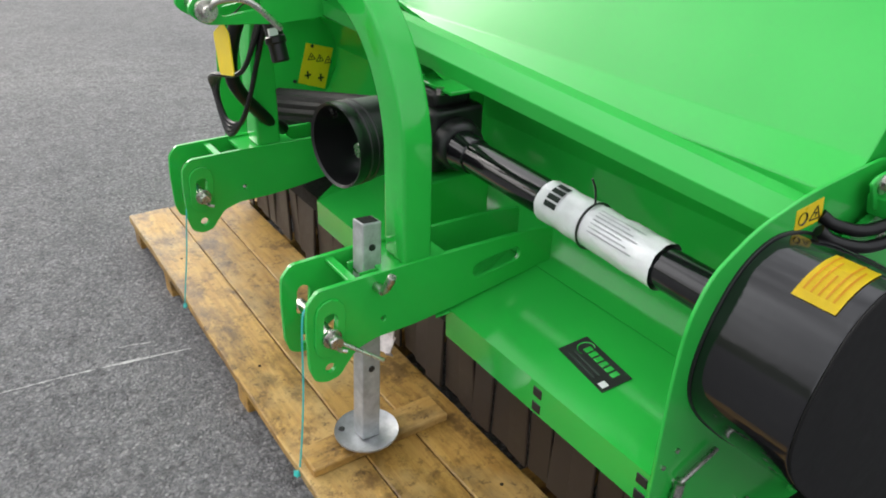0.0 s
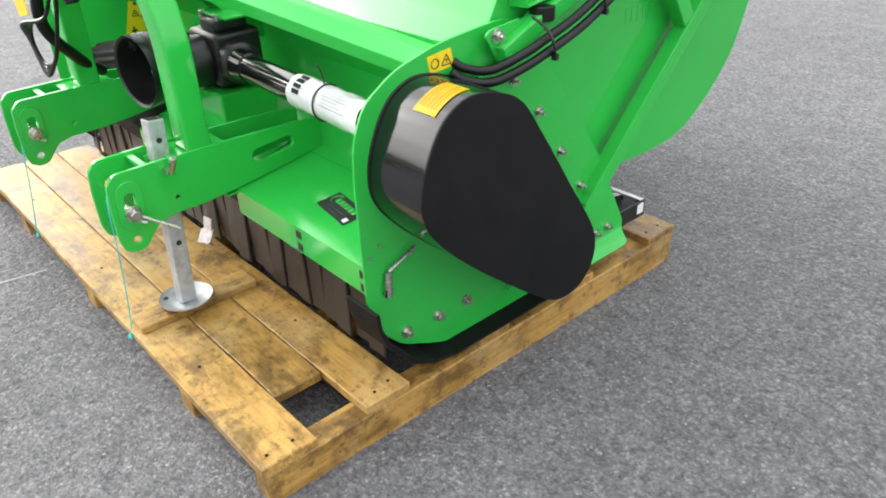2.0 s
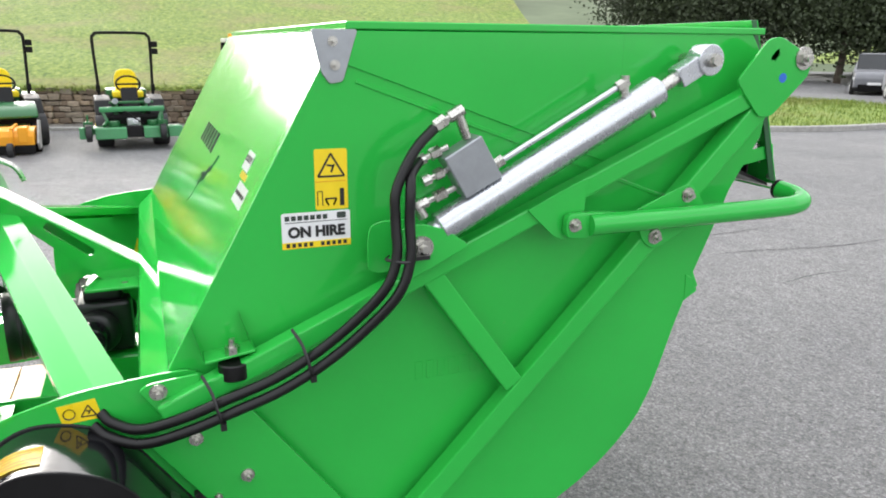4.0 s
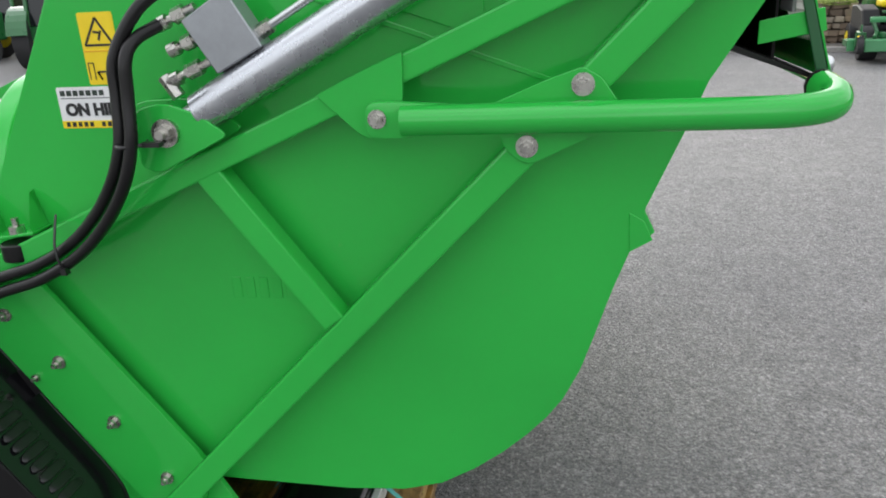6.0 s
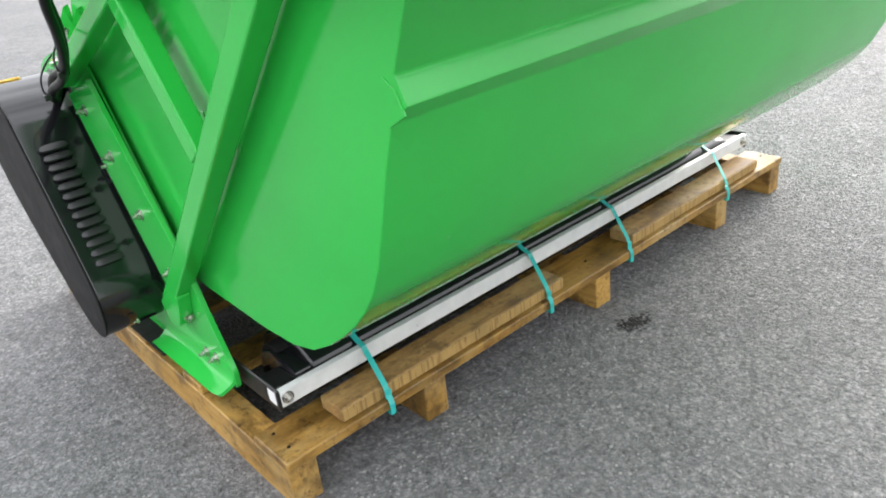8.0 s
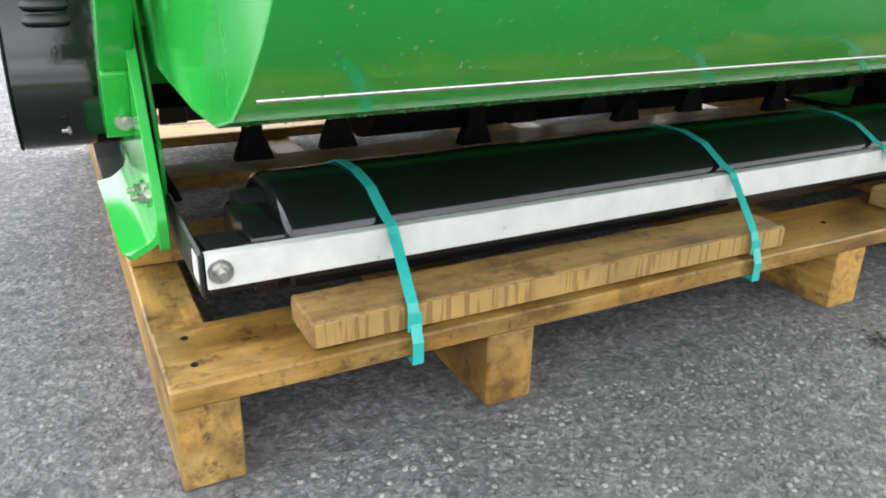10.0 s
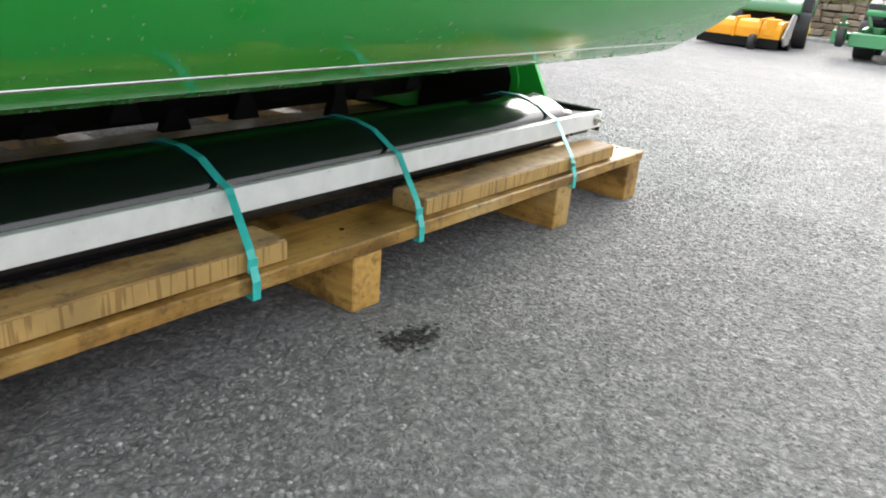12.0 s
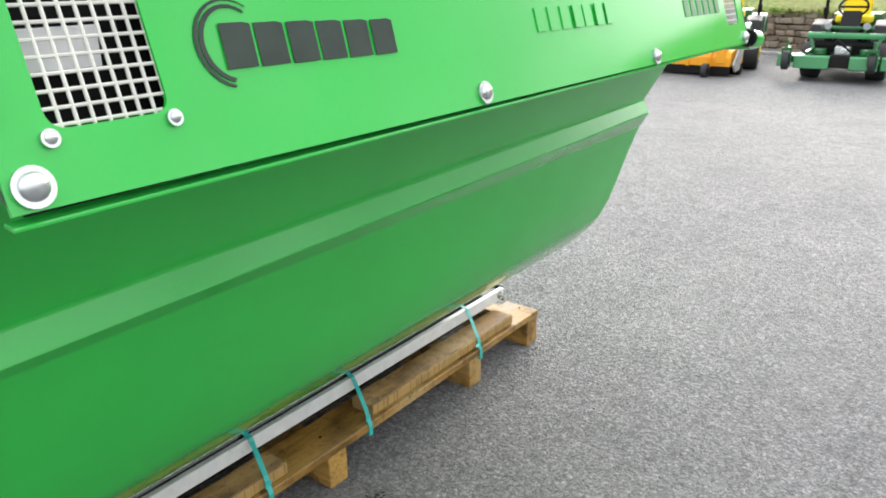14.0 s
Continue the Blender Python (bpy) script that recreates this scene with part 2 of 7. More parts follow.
def rod(a, b, r, r2=None, seg=20, caps=True):
    def mk(bm):
        p, q = Vector(a), Vector(b)
        d = q - p
        vs = bmesh.ops.create_cone(bm, cap_ends=caps, segments=seg, radius1=r, radius2=r if r2 is None else r2, depth=d.length)["verts"]
        m = Matrix.Translation((p + q) / 2) @ d.to_track_quat('Z', 'Y').to_matrix().to_4x4()
        bmesh.ops.transform(bm, matrix=m, verts=vs)
    return mk


def curve_points(pts, n=10):
    """Catmull-Rom through the points."""
    p = [Vector(q) for q in pts]
    p = [p[0] * 2 - p[1]] + p + [p[-1] * 2 - p[-2]]
    out = []
    for i in range(1, len(p) - 2):
        for k in range(n):
            t = k / n
            a, b, c, d = p[i - 1], p[i], p[i + 1], p[i + 2]
            out.append(0.5 * ((2 * b) + (c - a) * t + (2 * a - 5 * b + 4 * c - d) * t * t + (3 * b - a - 3 * c + d) * t ** 3))
    return out + [p[-2]]


def sweep(pts, r, seg=12, n=10, flat=1.0, smooth=True):
    """A round tube through the points; flat below 1 squashes it."""
    def mk(bm):
        path = curve_points(pts, n) if smooth else [Vector(q) for q in pts]
        rings, ref = [], None
        for i, p in enumerate(path):
            d = (path[min(i + 1, len(path) - 1)] - path[max(i - 1, 0)]).normalized()
            if ref is None:
                ref = d.orthogonal().normalized()
            ref = (ref - d * ref.dot(d)).normalized()
            side = d.cross(ref)
            rr = r[min(i, len(r) - 1)] if isinstance(r, (list, tuple)) else r
            rings.append([bm.verts.new(p + (ref * math.cos(2 * math.pi * k / seg) + side * math.sin(2 * math.pi * k / seg) * flat) * rr) for k in range(seg)])
        for a, b in zip(rings, rings[1:]):
            for k in range(seg):
                bm.faces.new((a[k], a[(k + 1) % seg], b[(k + 1) % seg], b[k]))
        bm.faces.new(rings[0][::-1])
        bm.faces.new(rings[-1])
        bmesh.ops.recalc_face_normals(bm, faces=bm.faces)
    return mk


def beam(a, b, w, h, up=(1, 0, 0)):
    """A square tube from a to b: w across along up, h in the other way."""
    def mk(bm):
        p, q = Vector(a), Vector(b)
        d = (q - p).normalized()
        u = Vector(up)
        u = (u - d * u.dot(d)).normalized()
        s = d.cross(u)
        c = [u * w / 2 * i + s * h / 2 * j for i, j in ((-1, -1), (1, -1), (1, 1), (-1, 1))]
        lo, hi = [bm.verts.new(p + k) for k in c], [bm.verts.new(q + k) for k in c]
        fs = [bm.faces.new(lo), bm.faces.new(hi[::-1])] + [bm.faces.new((lo[i], hi[i], hi[(i + 1) % 4], lo[(i + 1) % 4])) for i in range(4)]
        bmesh.ops.recalc_face_normals(bm, faces=fs)
    return mk


def arc(cx, cy, r, a0, a1, n=8):
    return [(cx + r * math.cos(radians(a0 + (a1 - a0) * i / n)), cy + r * math.sin(radians(a0 + (a1 - a0) * i / n))) for i in range(n + 1)]


def soft_outline(pts, n=6):
    """A closed outline, smoothed."""
    k = len(pts)
    out = []
    for i in range(k):
        a, b, c, d = (Vector((*pts[(i + j) % k], 0)) for j in (-1, 0, 1, 2))
        for s in range(n):
            t = s / n
            v = 0.5 * ((2 * b) + (c - a) * t + (2 * a - 5 * b + 4 * c - d) * t * t + (3 * b - a - 3 * c + d) * t ** 3)
            out.append((v.x, v.y))
    return out


def rounded(pts, r, n=5):
    """A polygon with its corners rounded to r (or to each corner's own radius)."""
    k, out = len(pts), []
    for i in range(k):
        p, a, b = Vector(pts[i][:2]), Vector(pts[i - 1][:2]), Vector(pts[(i + 1) % k][:2])
        rr = pts[i][2] if len(pts[i]) > 2 else r
        u, w = (a - p), (b - p)
        d = min(rr, u.length * 0.45, w.length * 0.45)
        if d < 1e-4:
            out.append((p.x, p.y))
            continue
        s, e = p + u.normalized() * d, p + w.normalized() * d
        for j in range(n + 1):
            t = j / n
            q = s * (1 - t) ** 2 + p * 2 * t * (1 - t) + e * t * t
            out.append((q.x, q.y))
    return out


def bolt(at, r=0.011, axis="x", parent=None, washer=True, length=0.012, mat=None, name="bolt"):
    """A hexagon head on a washer, facing along axis."""
    d = Vector({"x": (1, 0, 0), "y": (0, 1, 0), "z": (0, 0, 1), "-x": (-1, 0, 0), "-y": (0, -1, 0)}[axis])
    p = Vector(at)
    mk = [rod(p - d * 0.004, p + d * 0.003, r * 1.5, seg=18)] if washer else []
    mk += [rod(p, p + d * length, r, seg=6), rod(p + d * length, p + d * (length + 0.008), r * 0.5, seg=10)]
    return part(name, solid(*mk), mat or ZINC, parent)


def flat_text(body, size, matrix, material, parent, name="lettering"):
    cu = bpy.data.curves.new(name, 'FONT')
    cu.body, cu.size, cu.extrude, cu.offset = body, size, 0.0006, size * 0.05
    cu.align_x, cu.align_y = 'CENTER', 'CENTER'
    tmp = bpy.data.objects.new(name, cu)
    me = bpy.data.meshes.new_from_object(tmp)
    bpy.data.objects.remove(tmp)
    me.transform(matrix)
    me.materials.append(material)
    ob = new(name, me)
    ob.parent = parent
    ob.matrix_parent_inverse = HOME.get(parent, Matrix()).inverted()
    HOME[ob] = Matrix()
    return ob

# ---- the machine on the pallet ----
machine = thing("flail_collector", (-0.97, 0.75, 0.10), "bright green flail mower collector with hopper, strapped on a wooden pallet", "mower")
M = machine
XR, XL = -0.050, -1.880          # outer faces of the two side plates
HR, HL = -0.062, -1.818          # the hopper's sides


def mx(x):
    return XR + XL - x


# side plates
PLATE = [(0.318, 0.33), (0.316, 0.60), (0.322, 0.69), (0.352, 0.758), (0.43, 0.806), (0.54, 0.834), (0.66, 0.846), (0.735, 0.85), (0.78, 0.80),
         (1.04, 0.40), (1.10, 0.26), (1.08, 0.16), (0.87, 0.118), (0.78, 0.103), (0.65, 0.101), (0.52, 0.13), (0.40, 0.187), (0.34, 0.255)]
for x in (XR, XL + 0.006):
    bm = bevelled(solid(prism(rounded(PLATE, 0.03), x - 0.006, x)), 0.0012)
    part("side_plate", bm, GREEN, M)
# housing: shelf, lip and curved back, one section on each side of the lower arms
BACK = [(0.555, 0.447), (0.620, 0.455), (0.690, 0.492), (0.722, 0.56), (0.728, 0.63), (0.700, 0.688), (0.664, 0.738), (0.669, 0.742), (0.99, 0.415), (0.93, 0.33), (0.80, 0.31), (0.62, 0.38)]


def lip_section(x0, x1, front=0.334, low=0.340, cut0=False, cut1=False):
    bm = bmesh.new()
    c = 0.10
    xs = [(x0, c if cut0 else 0.0), (x0 + (c if cut0 else 0.0), 0.0), (x1 - (c if cut1 else 0.0), 0.0), (x1, c if cut1 else 0.0)]
    xs = [p for i, p in enumerate(xs) if i == 0 or abs(p[0] - xs[i - 1][0]) > 1e-6]
    rows = []
    for x, back_off in xs:
        y = front + back_off
        rows.append([bm.verts.new(p) for p in ((x, y, low + back_off * 0.35), (x, y, 0.408 - back_off * 0.1), (x, 0.60, 0.450), (x, 0.60, 0.444), (x, y + 0.006, 0.401 - back_off * 0.1), (x, y + 0.006, low + back_off * 0.35))])
    for a, b in zip(rows, rows[1:]):
        for i in range(6):
            bm.faces.new((a[i], b[i], b[(i + 1) % 6], a[(i + 1) % 6]))
    bm.faces.new(rows[0])
    bm.faces.new(rows[-1][::-1])
    bmesh.ops.recalc_face_normals(bm, faces=bm.faces)
    return part("front_lip", bm, GREEN, M)


lip_section(-0.715, XR - 0.007, cut0=True)
lip_section(-1.322, -0.722, cut0=True, cut1=True)
lip_section(XL + 0.007, -1.43, cut1=True)
bm = solid(prism(BACK, XL + 0.007, XR - 0.007))
part("rotor_housing", bevelled(bm, 0.006, 2), GREEN, M, smooth=True)
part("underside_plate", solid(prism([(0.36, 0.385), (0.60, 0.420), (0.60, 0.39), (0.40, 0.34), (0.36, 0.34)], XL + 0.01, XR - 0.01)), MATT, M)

# square holes in the front lip: dark inserts with a fold of steel round them
for sx in (-0.326, -0.080):
    for sz in (0.388, 0.355):
        part("square_slot", bevelled(solid(box(sx - 0.011, sx + 0.011, 0.3325, 0.3365, sz - 0.010, sz + 0.010)), 0.001), INK, M)

# added black sheet inside the far side plate, for the shade under hopper and housing
part("bearing_liner", bevelled(solid(prism(rounded([(0.76, 0.128), (1.060, 0.168), (1.078, 0.262), (1.022, 0.392), (0.80, 0.44)], 0.02), XL + 0.0085, XL + 0.0115)), 0.0008), MATT, M)
# folded beams that run from the head of the arch down to the side plates
def stay_beam(x_plate, x_top):
    bm = bmesh.new()
    rows = []
    for x, y, z, w in ((x_plate, 0.533, 0.774, 0.113), (x_top, 0.286 - 0.12 * 0.311, 0.940 + 0.12 * 0.209, 0.102)):
        sec = ((0.004, -0.030), (0.0, 0.0), (w * 0.48, 0.015), (w, 0.004), (w - 0.004, -0.024), (w - 0.009, -0.024), (w - 0.006, -0.002), (w * 0.48, 0.010), (0.006, -0.004), (0.009, -0.030))
        rows.append([bm.verts.new((x, y + a, z + b)) for a, b in sec])
    k = len(rows[0])
    for i in range(k):
        bm.faces.new((rows[0][i], rows[1][i], rows[1][(i + 1) % k], rows[0][(i + 1) % k]))
    bm.faces.new(rows[0])
    bm.faces.new(rows[1][::-1])
    bmesh.ops.recalc_face_normals(bm, faces=bm.faces)
    part("stay_beam", bevelled(bm, 0.002, 2, 12), GREEN, M)


stay_beam(XR - 0.006, -0.98)
stay_beam(XL + 0.006, -1.03)

# rubber flaps below the lip
flap_bm = bevelled(solid(box(-0.029, 0.029, -0.004, 0.004, -0.088, 0.100)), 0.002)
first = part("rubber_flap", flap_bm, FLAP, M)
for i in range(30):
    ob = first if i == 0 else first.copy()
    if i:
        scene.collection.objects.link(ob)
    ob.location = (-0.105 - i * 0.0595, 0.372 + 0.006 * math.sin(i * 2.3), 0.240)
    ob.rotation_euler = (0.05 * math.sin(i * 1.7), 0.03 * math.sin(i * 3.1), 0.05 * math.sin(i * 2.1))

# rotor with hanging hammers; its thicker drum is added to block light below the hopper
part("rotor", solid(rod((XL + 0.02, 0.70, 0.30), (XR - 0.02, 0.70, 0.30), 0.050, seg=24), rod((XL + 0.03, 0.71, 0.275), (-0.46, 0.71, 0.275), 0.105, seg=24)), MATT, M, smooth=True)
hammer = [(-0.035, -0.05), (0.035, -0.05), (0.028, -0.03), (0.016, 0.0), (0.02, 0.06), (-0.02, 0.06), (-0.016, 0.0), (-0.028, -0.03)]
h0 = None
for i in range(12):
    if h0 is None:
        h0 = part("hammer", bevelled(solid(prism(hammer, -0.012, 0.012, "y")), 0.002), MATT, M)
        ob = h0
    else:
        ob = h0.copy()
        scene.collection.objects.link(ob)
    ob.location = (-0.24 - i * 0.138, 0.78 + 0.05 * (i % 2), 0.215 + 0.02 * (i % 3))
# side skids, black runners under the side plates
for x in (XR - 0.045, mx(XR - 0.045)):
    sk = rounded([(0.302, 0.34), (0.306, 0.30), (0.327, 0.243), (0.389, 0.170), (0.45, 0.136), (0.52, 0.1235), (0.84, 0.1235), (0.84, 0.129), (0.525, 0.129), (0.455, 0.143), (0.396, 0.178), (0.335, 0.249), (0.315, 0.30), (0.311, 0.34)], 0.004)
    part("skid", bevelled(solid(prism(sk, x - 0.010, x + 0.097) if x > -0.5 else prism(sk, x - 0.097, x + 0.010)), 0.001), MATT, M, "black runner bent round the side plate")

# flange plates with their feet
FLANGE = [(0.632, 0.746), (0.798, 0.800), (1.050, 0.451), (1.085, 0.391), (1.182, 0.215, 0.012), (1.180, 0.172, 0.010), (1.10, 0.176), (0.72, 0.186), (0.755, 0.22), (0.92, 0.335)]
for x, s in ((-0.030, 1), (mx(-0.030), -1)):
    part("foot_plate", bevelled(solid(prism(rounded(FLANGE, 0.008), x, x - s * 0.012)), 0.0015), GREEN, M)
    part("tube_end", bevelled(solid(prism(rounded([(0.948, 0.322), (0.962, 0.280, 0.02), (0.998, 0.272, 0.03), (1.030, 0.288, 0.02), (1.048, 0.330, 0.02), (1.060, 0.370), (1.010, 0.372)], 0.01), x, x + s * 0.0302)), 0.008, 3), GREEN, M, smooth=True)
    bolt((x + s * 0.008, 1.036, 0.304), 0.0085, "y", M)
    bm = bmesh.new()
    rows = []
    for y, k in ((0.83, 1.0), (0.92, 1.0), (1.0, 1.0), (1.13, 1.0), (1.152, 0.96), (1.166, 0.80), (1.173, 0.55)):
        up = [(-0.030, 0.212), (-0.0288, 0.200), (-0.0250, 0.190), (-0.016, 0.182), (-0.004, 0.174), (0.012 * k - 0.006 * (1 - k) + 0.018 * max(0.0, 1.05 - y), 0.166 + 0.006 * (1 - k) + 0.02 * max(0.0, 1.05 - y))]
        up = up + [(a - 0.004, b - 0.006) for a, b in up[::-1]]
        rows.append([bm.verts.new((x + s * (a + 0.030), y - 0.45 * (a + 0.018) * (y > 1.1), b)) for a, b in up])
    for a, b in zip(rows, rows[1:]):
        for q in range(12):
            bm.faces.new((a[q], b[q], b[(q + 1) % 12], a[(q + 1) % 12]))
    bm.faces.new(rows[0])
    bm.faces.new(rows[-1][::-1])
    bmesh.ops.recalc_face_normals(bm, faces=bm.faces)
    part("foot_flange", bm, GREEN, M, smooth=True)
    part("pivot_ear", bevelled(solid(prism(rounded([(0.640, 0.831, 0.008), (0.655, 0.841, 0.01), (0.745, 0.850), (0.735, 0.815), (0.690, 0.783), (0.672, 0.782)], 0.012), x, x + s * 0.006)), 0.0015), GREEN, M)
for y, z in ((0.812, 0.630), (0.895, 0.509), (0.979, 0.391), (0.952, 0.283), (1.062, 0.218), (1.110, 0.222), (0.727, 0.722)):
    bolt((-0.030, y, z), 0.0085, "x", M)
for y, z in ((0.415, 0.216), (0.509, 0.214), (0.598, 0.215)):
    bolt((XR, y, z), 0.0095, "x", M)
bolt((-0.024, 0.672, 0.826), 0.010, "x", M)

# black slotted tensioner plate between belt cover and flange
part("tensioner_plate", bevelled(solid(prism([(0.715, 0.605), (0.765, 0.640), (0.80, 0.60), (0.742, 0.555)], XR + 0.002, XR + 0.018)), 0.001), BLACK, M)
bolt((XR + 0.019, 0.757, 0.596), 0.008, "x", M, washer=False, length=0.006)

# hopper
HOP = [(0.634, 0.770), (0.640, 0.800), (0.690, 0.846), (0.987, 1.375), (1.020, 1.430), (1.930, 1.434), (2.000, 1.330), (1.984, 1.212), (1.912, 1.096), (1.886, 1.030), (1.823, 0.923),
       (1.840, 0.888), (1.816, 0.848), (1.790, 0.779), (1.761, 0.690), (1.741, 0.632), (1.714, 0.577), (1.687, 0.540), (1.652, 0.502), (1.610, 0.464), (1.560, 0.427), (1.500, 0.392), (1.430, 0.373), (1.320, 0.367), (1.030, 0.375)]
bm = solid(prism(HOP, HL, HR))
for v in bm.verts:   # the folded lip runs a little lower and further out on the drive side
    if v.co.x > -1 and 0.88 < v.co.z < 0.93 and v.co.y > 1.81:
        v.co += Vector((0, 0.010, -0.015))
part("hopper", bevelled(bm, 0.004, 2, 12), GREEN, M, smooth=True)
hopper = bpy.data.objects["hopper"]
# bright bottom seam of the hopper
part("bottom_seam", solid(prism([(1.5360, 0.4140), (1.5410, 0.4168), (1.5416, 0.4151), (1.5366, 0.4125)], HL + 0.01, HR - 0.01)), GALV, hopper)
# corner tab of the side sheet below the folded lip
part("side_tab", bevelled(solid(prism([(1.810, 0.905), (1.832, 0.892), (1.846, 0.862), (1.812, 0.842)], HR - 0.002, HR + 0.002)), 0.0008), GREEN, hopper)
# folded lines pressed into the side sheets
for a, b in (((1.045, 1.345), (1.80, 1.065)), ((1.215, 1.418), (1.62, 1.27))):
    d = (Vector(b) - Vector(a)).normalized()
    q = Vector((-d.y, d.x)) * 0.004
    poly = [tuple(Vector(a) - q), tuple(Vector(b) - q), tuple(Vector(b) + q), tuple(Vector(a) + q)]
    part("pressed_fold", bevelled(solid(prism(poly, HR - 0.001, HR + 0.0025)), 0.001), GREEN, hopper)
# overlapping upper sheet on the side
part("upper_sheet", bevelled(solid(prism([(1.03, 1.372), (1.60, 1.165), (1.60, 1.43), (1.035, 1.43)], HR, HR + 0.003)), 0.0012), GREEN, hopper)
# rim along the top
part("top_rim", bevelled(solid(box(HL - 0.004, HR + 0.004, 1.03, 1.96, 1.432, 1.446)), 0.002), GREEN, hopper)
# grey corner bracket at the top front corner
part("corner_bracket", bevelled(solid(prism(rounded([(0.968, 1.432), (0.984, 1.36), (0.998, 1.340), (1.022, 1.344), (1.050, 1.432)], 0.006), HR, HR + 0.005)), 0.001), GREYBOX, hopper, "grey steel corner bracket")
for y, z in ((1.005, 1.412), (1.008, 1.372)):
    bolt((HR + 0.005, y, z), 0.006, "x", hopper, length=0.006)
# pointed ears with a tray that carry the rubber buffer
for y, z, top in ((0.752, 0.872, 0.075), (0.838, 0.884, 0.062)):
    bm = bmesh.new()
    ear = [Vector((HR, y - 0.020, z + top)), Vector((HR, y - 0.004, z - 0.006)), Vector((-0.014, y, z - 0.004)), Vector((-0.012, y - 0.003, z + 0.010)), Vector((HR + 0.012, y - 0.020, z + top - 0.004))]
    bm.faces.new([bm.verts.new(v) for v in ear])
    bmesh.ops.solidify(bm, geom=bm.faces[:], thickness=0.004)
    part("buffer_bracket", bm, GREEN, hopper)
part("buffer_tray", bevelled(solid(prism([(0.752, 0.868), (0.838, 0.880), (0.838, 0.885), (0.752, 0.873)], HR, -0.012)), 0.001), GREEN, hopper)
part("rubber_buffer", bevelled(solid(rod((-0.018, 0.800, 0.836), (-0.018, 0.800, 0.866), 0.027, seg=24)), 0.002), RUBBER, hopper, "round black rubber buffer", smooth=True)
part("buffer_stud", solid(rod((-0.024, 0.800, 0.878), (-0.024, 0.800, 0.892), 0.013, seg=6), rod((-0.024, 0.800, 0.892), (-0.024, 0.800, 0.906), 0.006, seg=10)), ZINC, hopper)

# side frame of square tube
def side_frame(xo, s):
    xc = xo - s * 0.02
    part("upper_tube", bevelled(solid(beam((xc, 0.675, 0.788), (xc, 1.90, 1.308), 0.04, 0.037)), 0.004, 2), GREEN, M)
    part("diagonal_tube", bevelled(solid(beam((xc, 0.985, 0.330), (xc, 1.925, 1.286), 0.04, 0.045)), 0.004, 2), GREEN, M)
    part("cross_tube", bevelled(solid(beam((xc, 1.160, 1.000), (xc, 1.350, 0.735), 0.038, 0.043)), 0.004, 2), GREEN, M)
    g1 = rounded([(1.362, 1.101), (1.425, 1.130), (1.492, 1.158), (1.489, 1.092), (1.462, 1.034, 0.02), (1.427, 1.039, 0.02)], 0.006)
    g2 = rounded([(1.612, 1.082), (1.690, 1.114), (1.738, 1.130), (1.762, 1.116), (1.786, 1.082), (1.763, 1.041), (1.662, 0.994, 0.02), (1.630, 1.018, 0.02)], 0.006)
    g3 = rounded([(1.838, 1.338), (1.912, 1.424, 0.02), (1.945, 1.428, 0.02), (2.034, 1.386, 0.03), (2.030, 1.348), (1.940, 1.264), (1.905, 1.263)], 0.012)
    slot = arc(1.953, 1.372, 0.036, 112, 165, 6) + arc(1.953, 1.372, 0.020, 165, 112, 6)
    k0 = min(range(len(g3)), key=lambda i: (g3[i][0] - slot[0][0]) ** 2 + (g3[i][1] - slot[0][1]) ** 2)
    g3 = g3[:k0 + 1] + slot + [slot[0]] + g3[k0:]
    for g in (g1, g2, g3):
        part("gusset", bevelled(solid(prism(g, xo, xo + s * 0.006)), 0.0012), GREEN, M)
    rb = rounded([(1.086, 1.062, 0.02), (1.092, 1.090, 0.02), (1.135, 1.100, 0.03), (1.185, 1.083), (1.232, 1.050, 0.015), (1.147, 1.010), (1.112, 0.995), (1.086, 1.003, 0.015)], 0.01)
    for k in (0.0, 0.055):
        part("ram_bracket", bevelled(solid(prism([(y - 0.035 * (k > 0) * (y < 1.12), z) for y, z in rb], xo - s * k - s * 0.006 + s * 0.03, xo - s * k + s * 0.03)), 0.0012), GREEN, M)
    bx = xo + s * 0.022
    flat = rounded([(1.437, 1.042, 0.02), (1.437, 1.093, 0.02), (1.485, 1.092), (1.56, 1.087), (1.56, 1.049), (1.485, 1.040)], 0.008)
    part("guard_bar_end", bevelled(solid(prism(flat, bx - s * 0.014, bx + s * 0.004)), 0.004, 2), GREEN, M, smooth=True)
    ax = "x" if s > 0 else "-x"
    for x, y, z, r in ((bx + s * 0.004, 1.455, 1.069, 0.009), (xo + s * 0.006, 1.738, 1.107, 0.0105), (xo + s * 0.006, 1.662, 1.023, 0.0105), (xo + s * 0.006, 2.010, 1.384, 0.016)):
        bolt((x, y, z), r, ax, M)
    bolt((xo + s * 0.034, 1.136, 1.056), 0.014, ax, M)
    part("blue_dot", solid(prism(arc(1.958, 1.344, 0.010, 0, 345, 22), xo + s * 0.006, xo + s * 0.0066)), BLUE, M)


side_frame(0.0, 1)
side_frame(mx(0.0), -1)
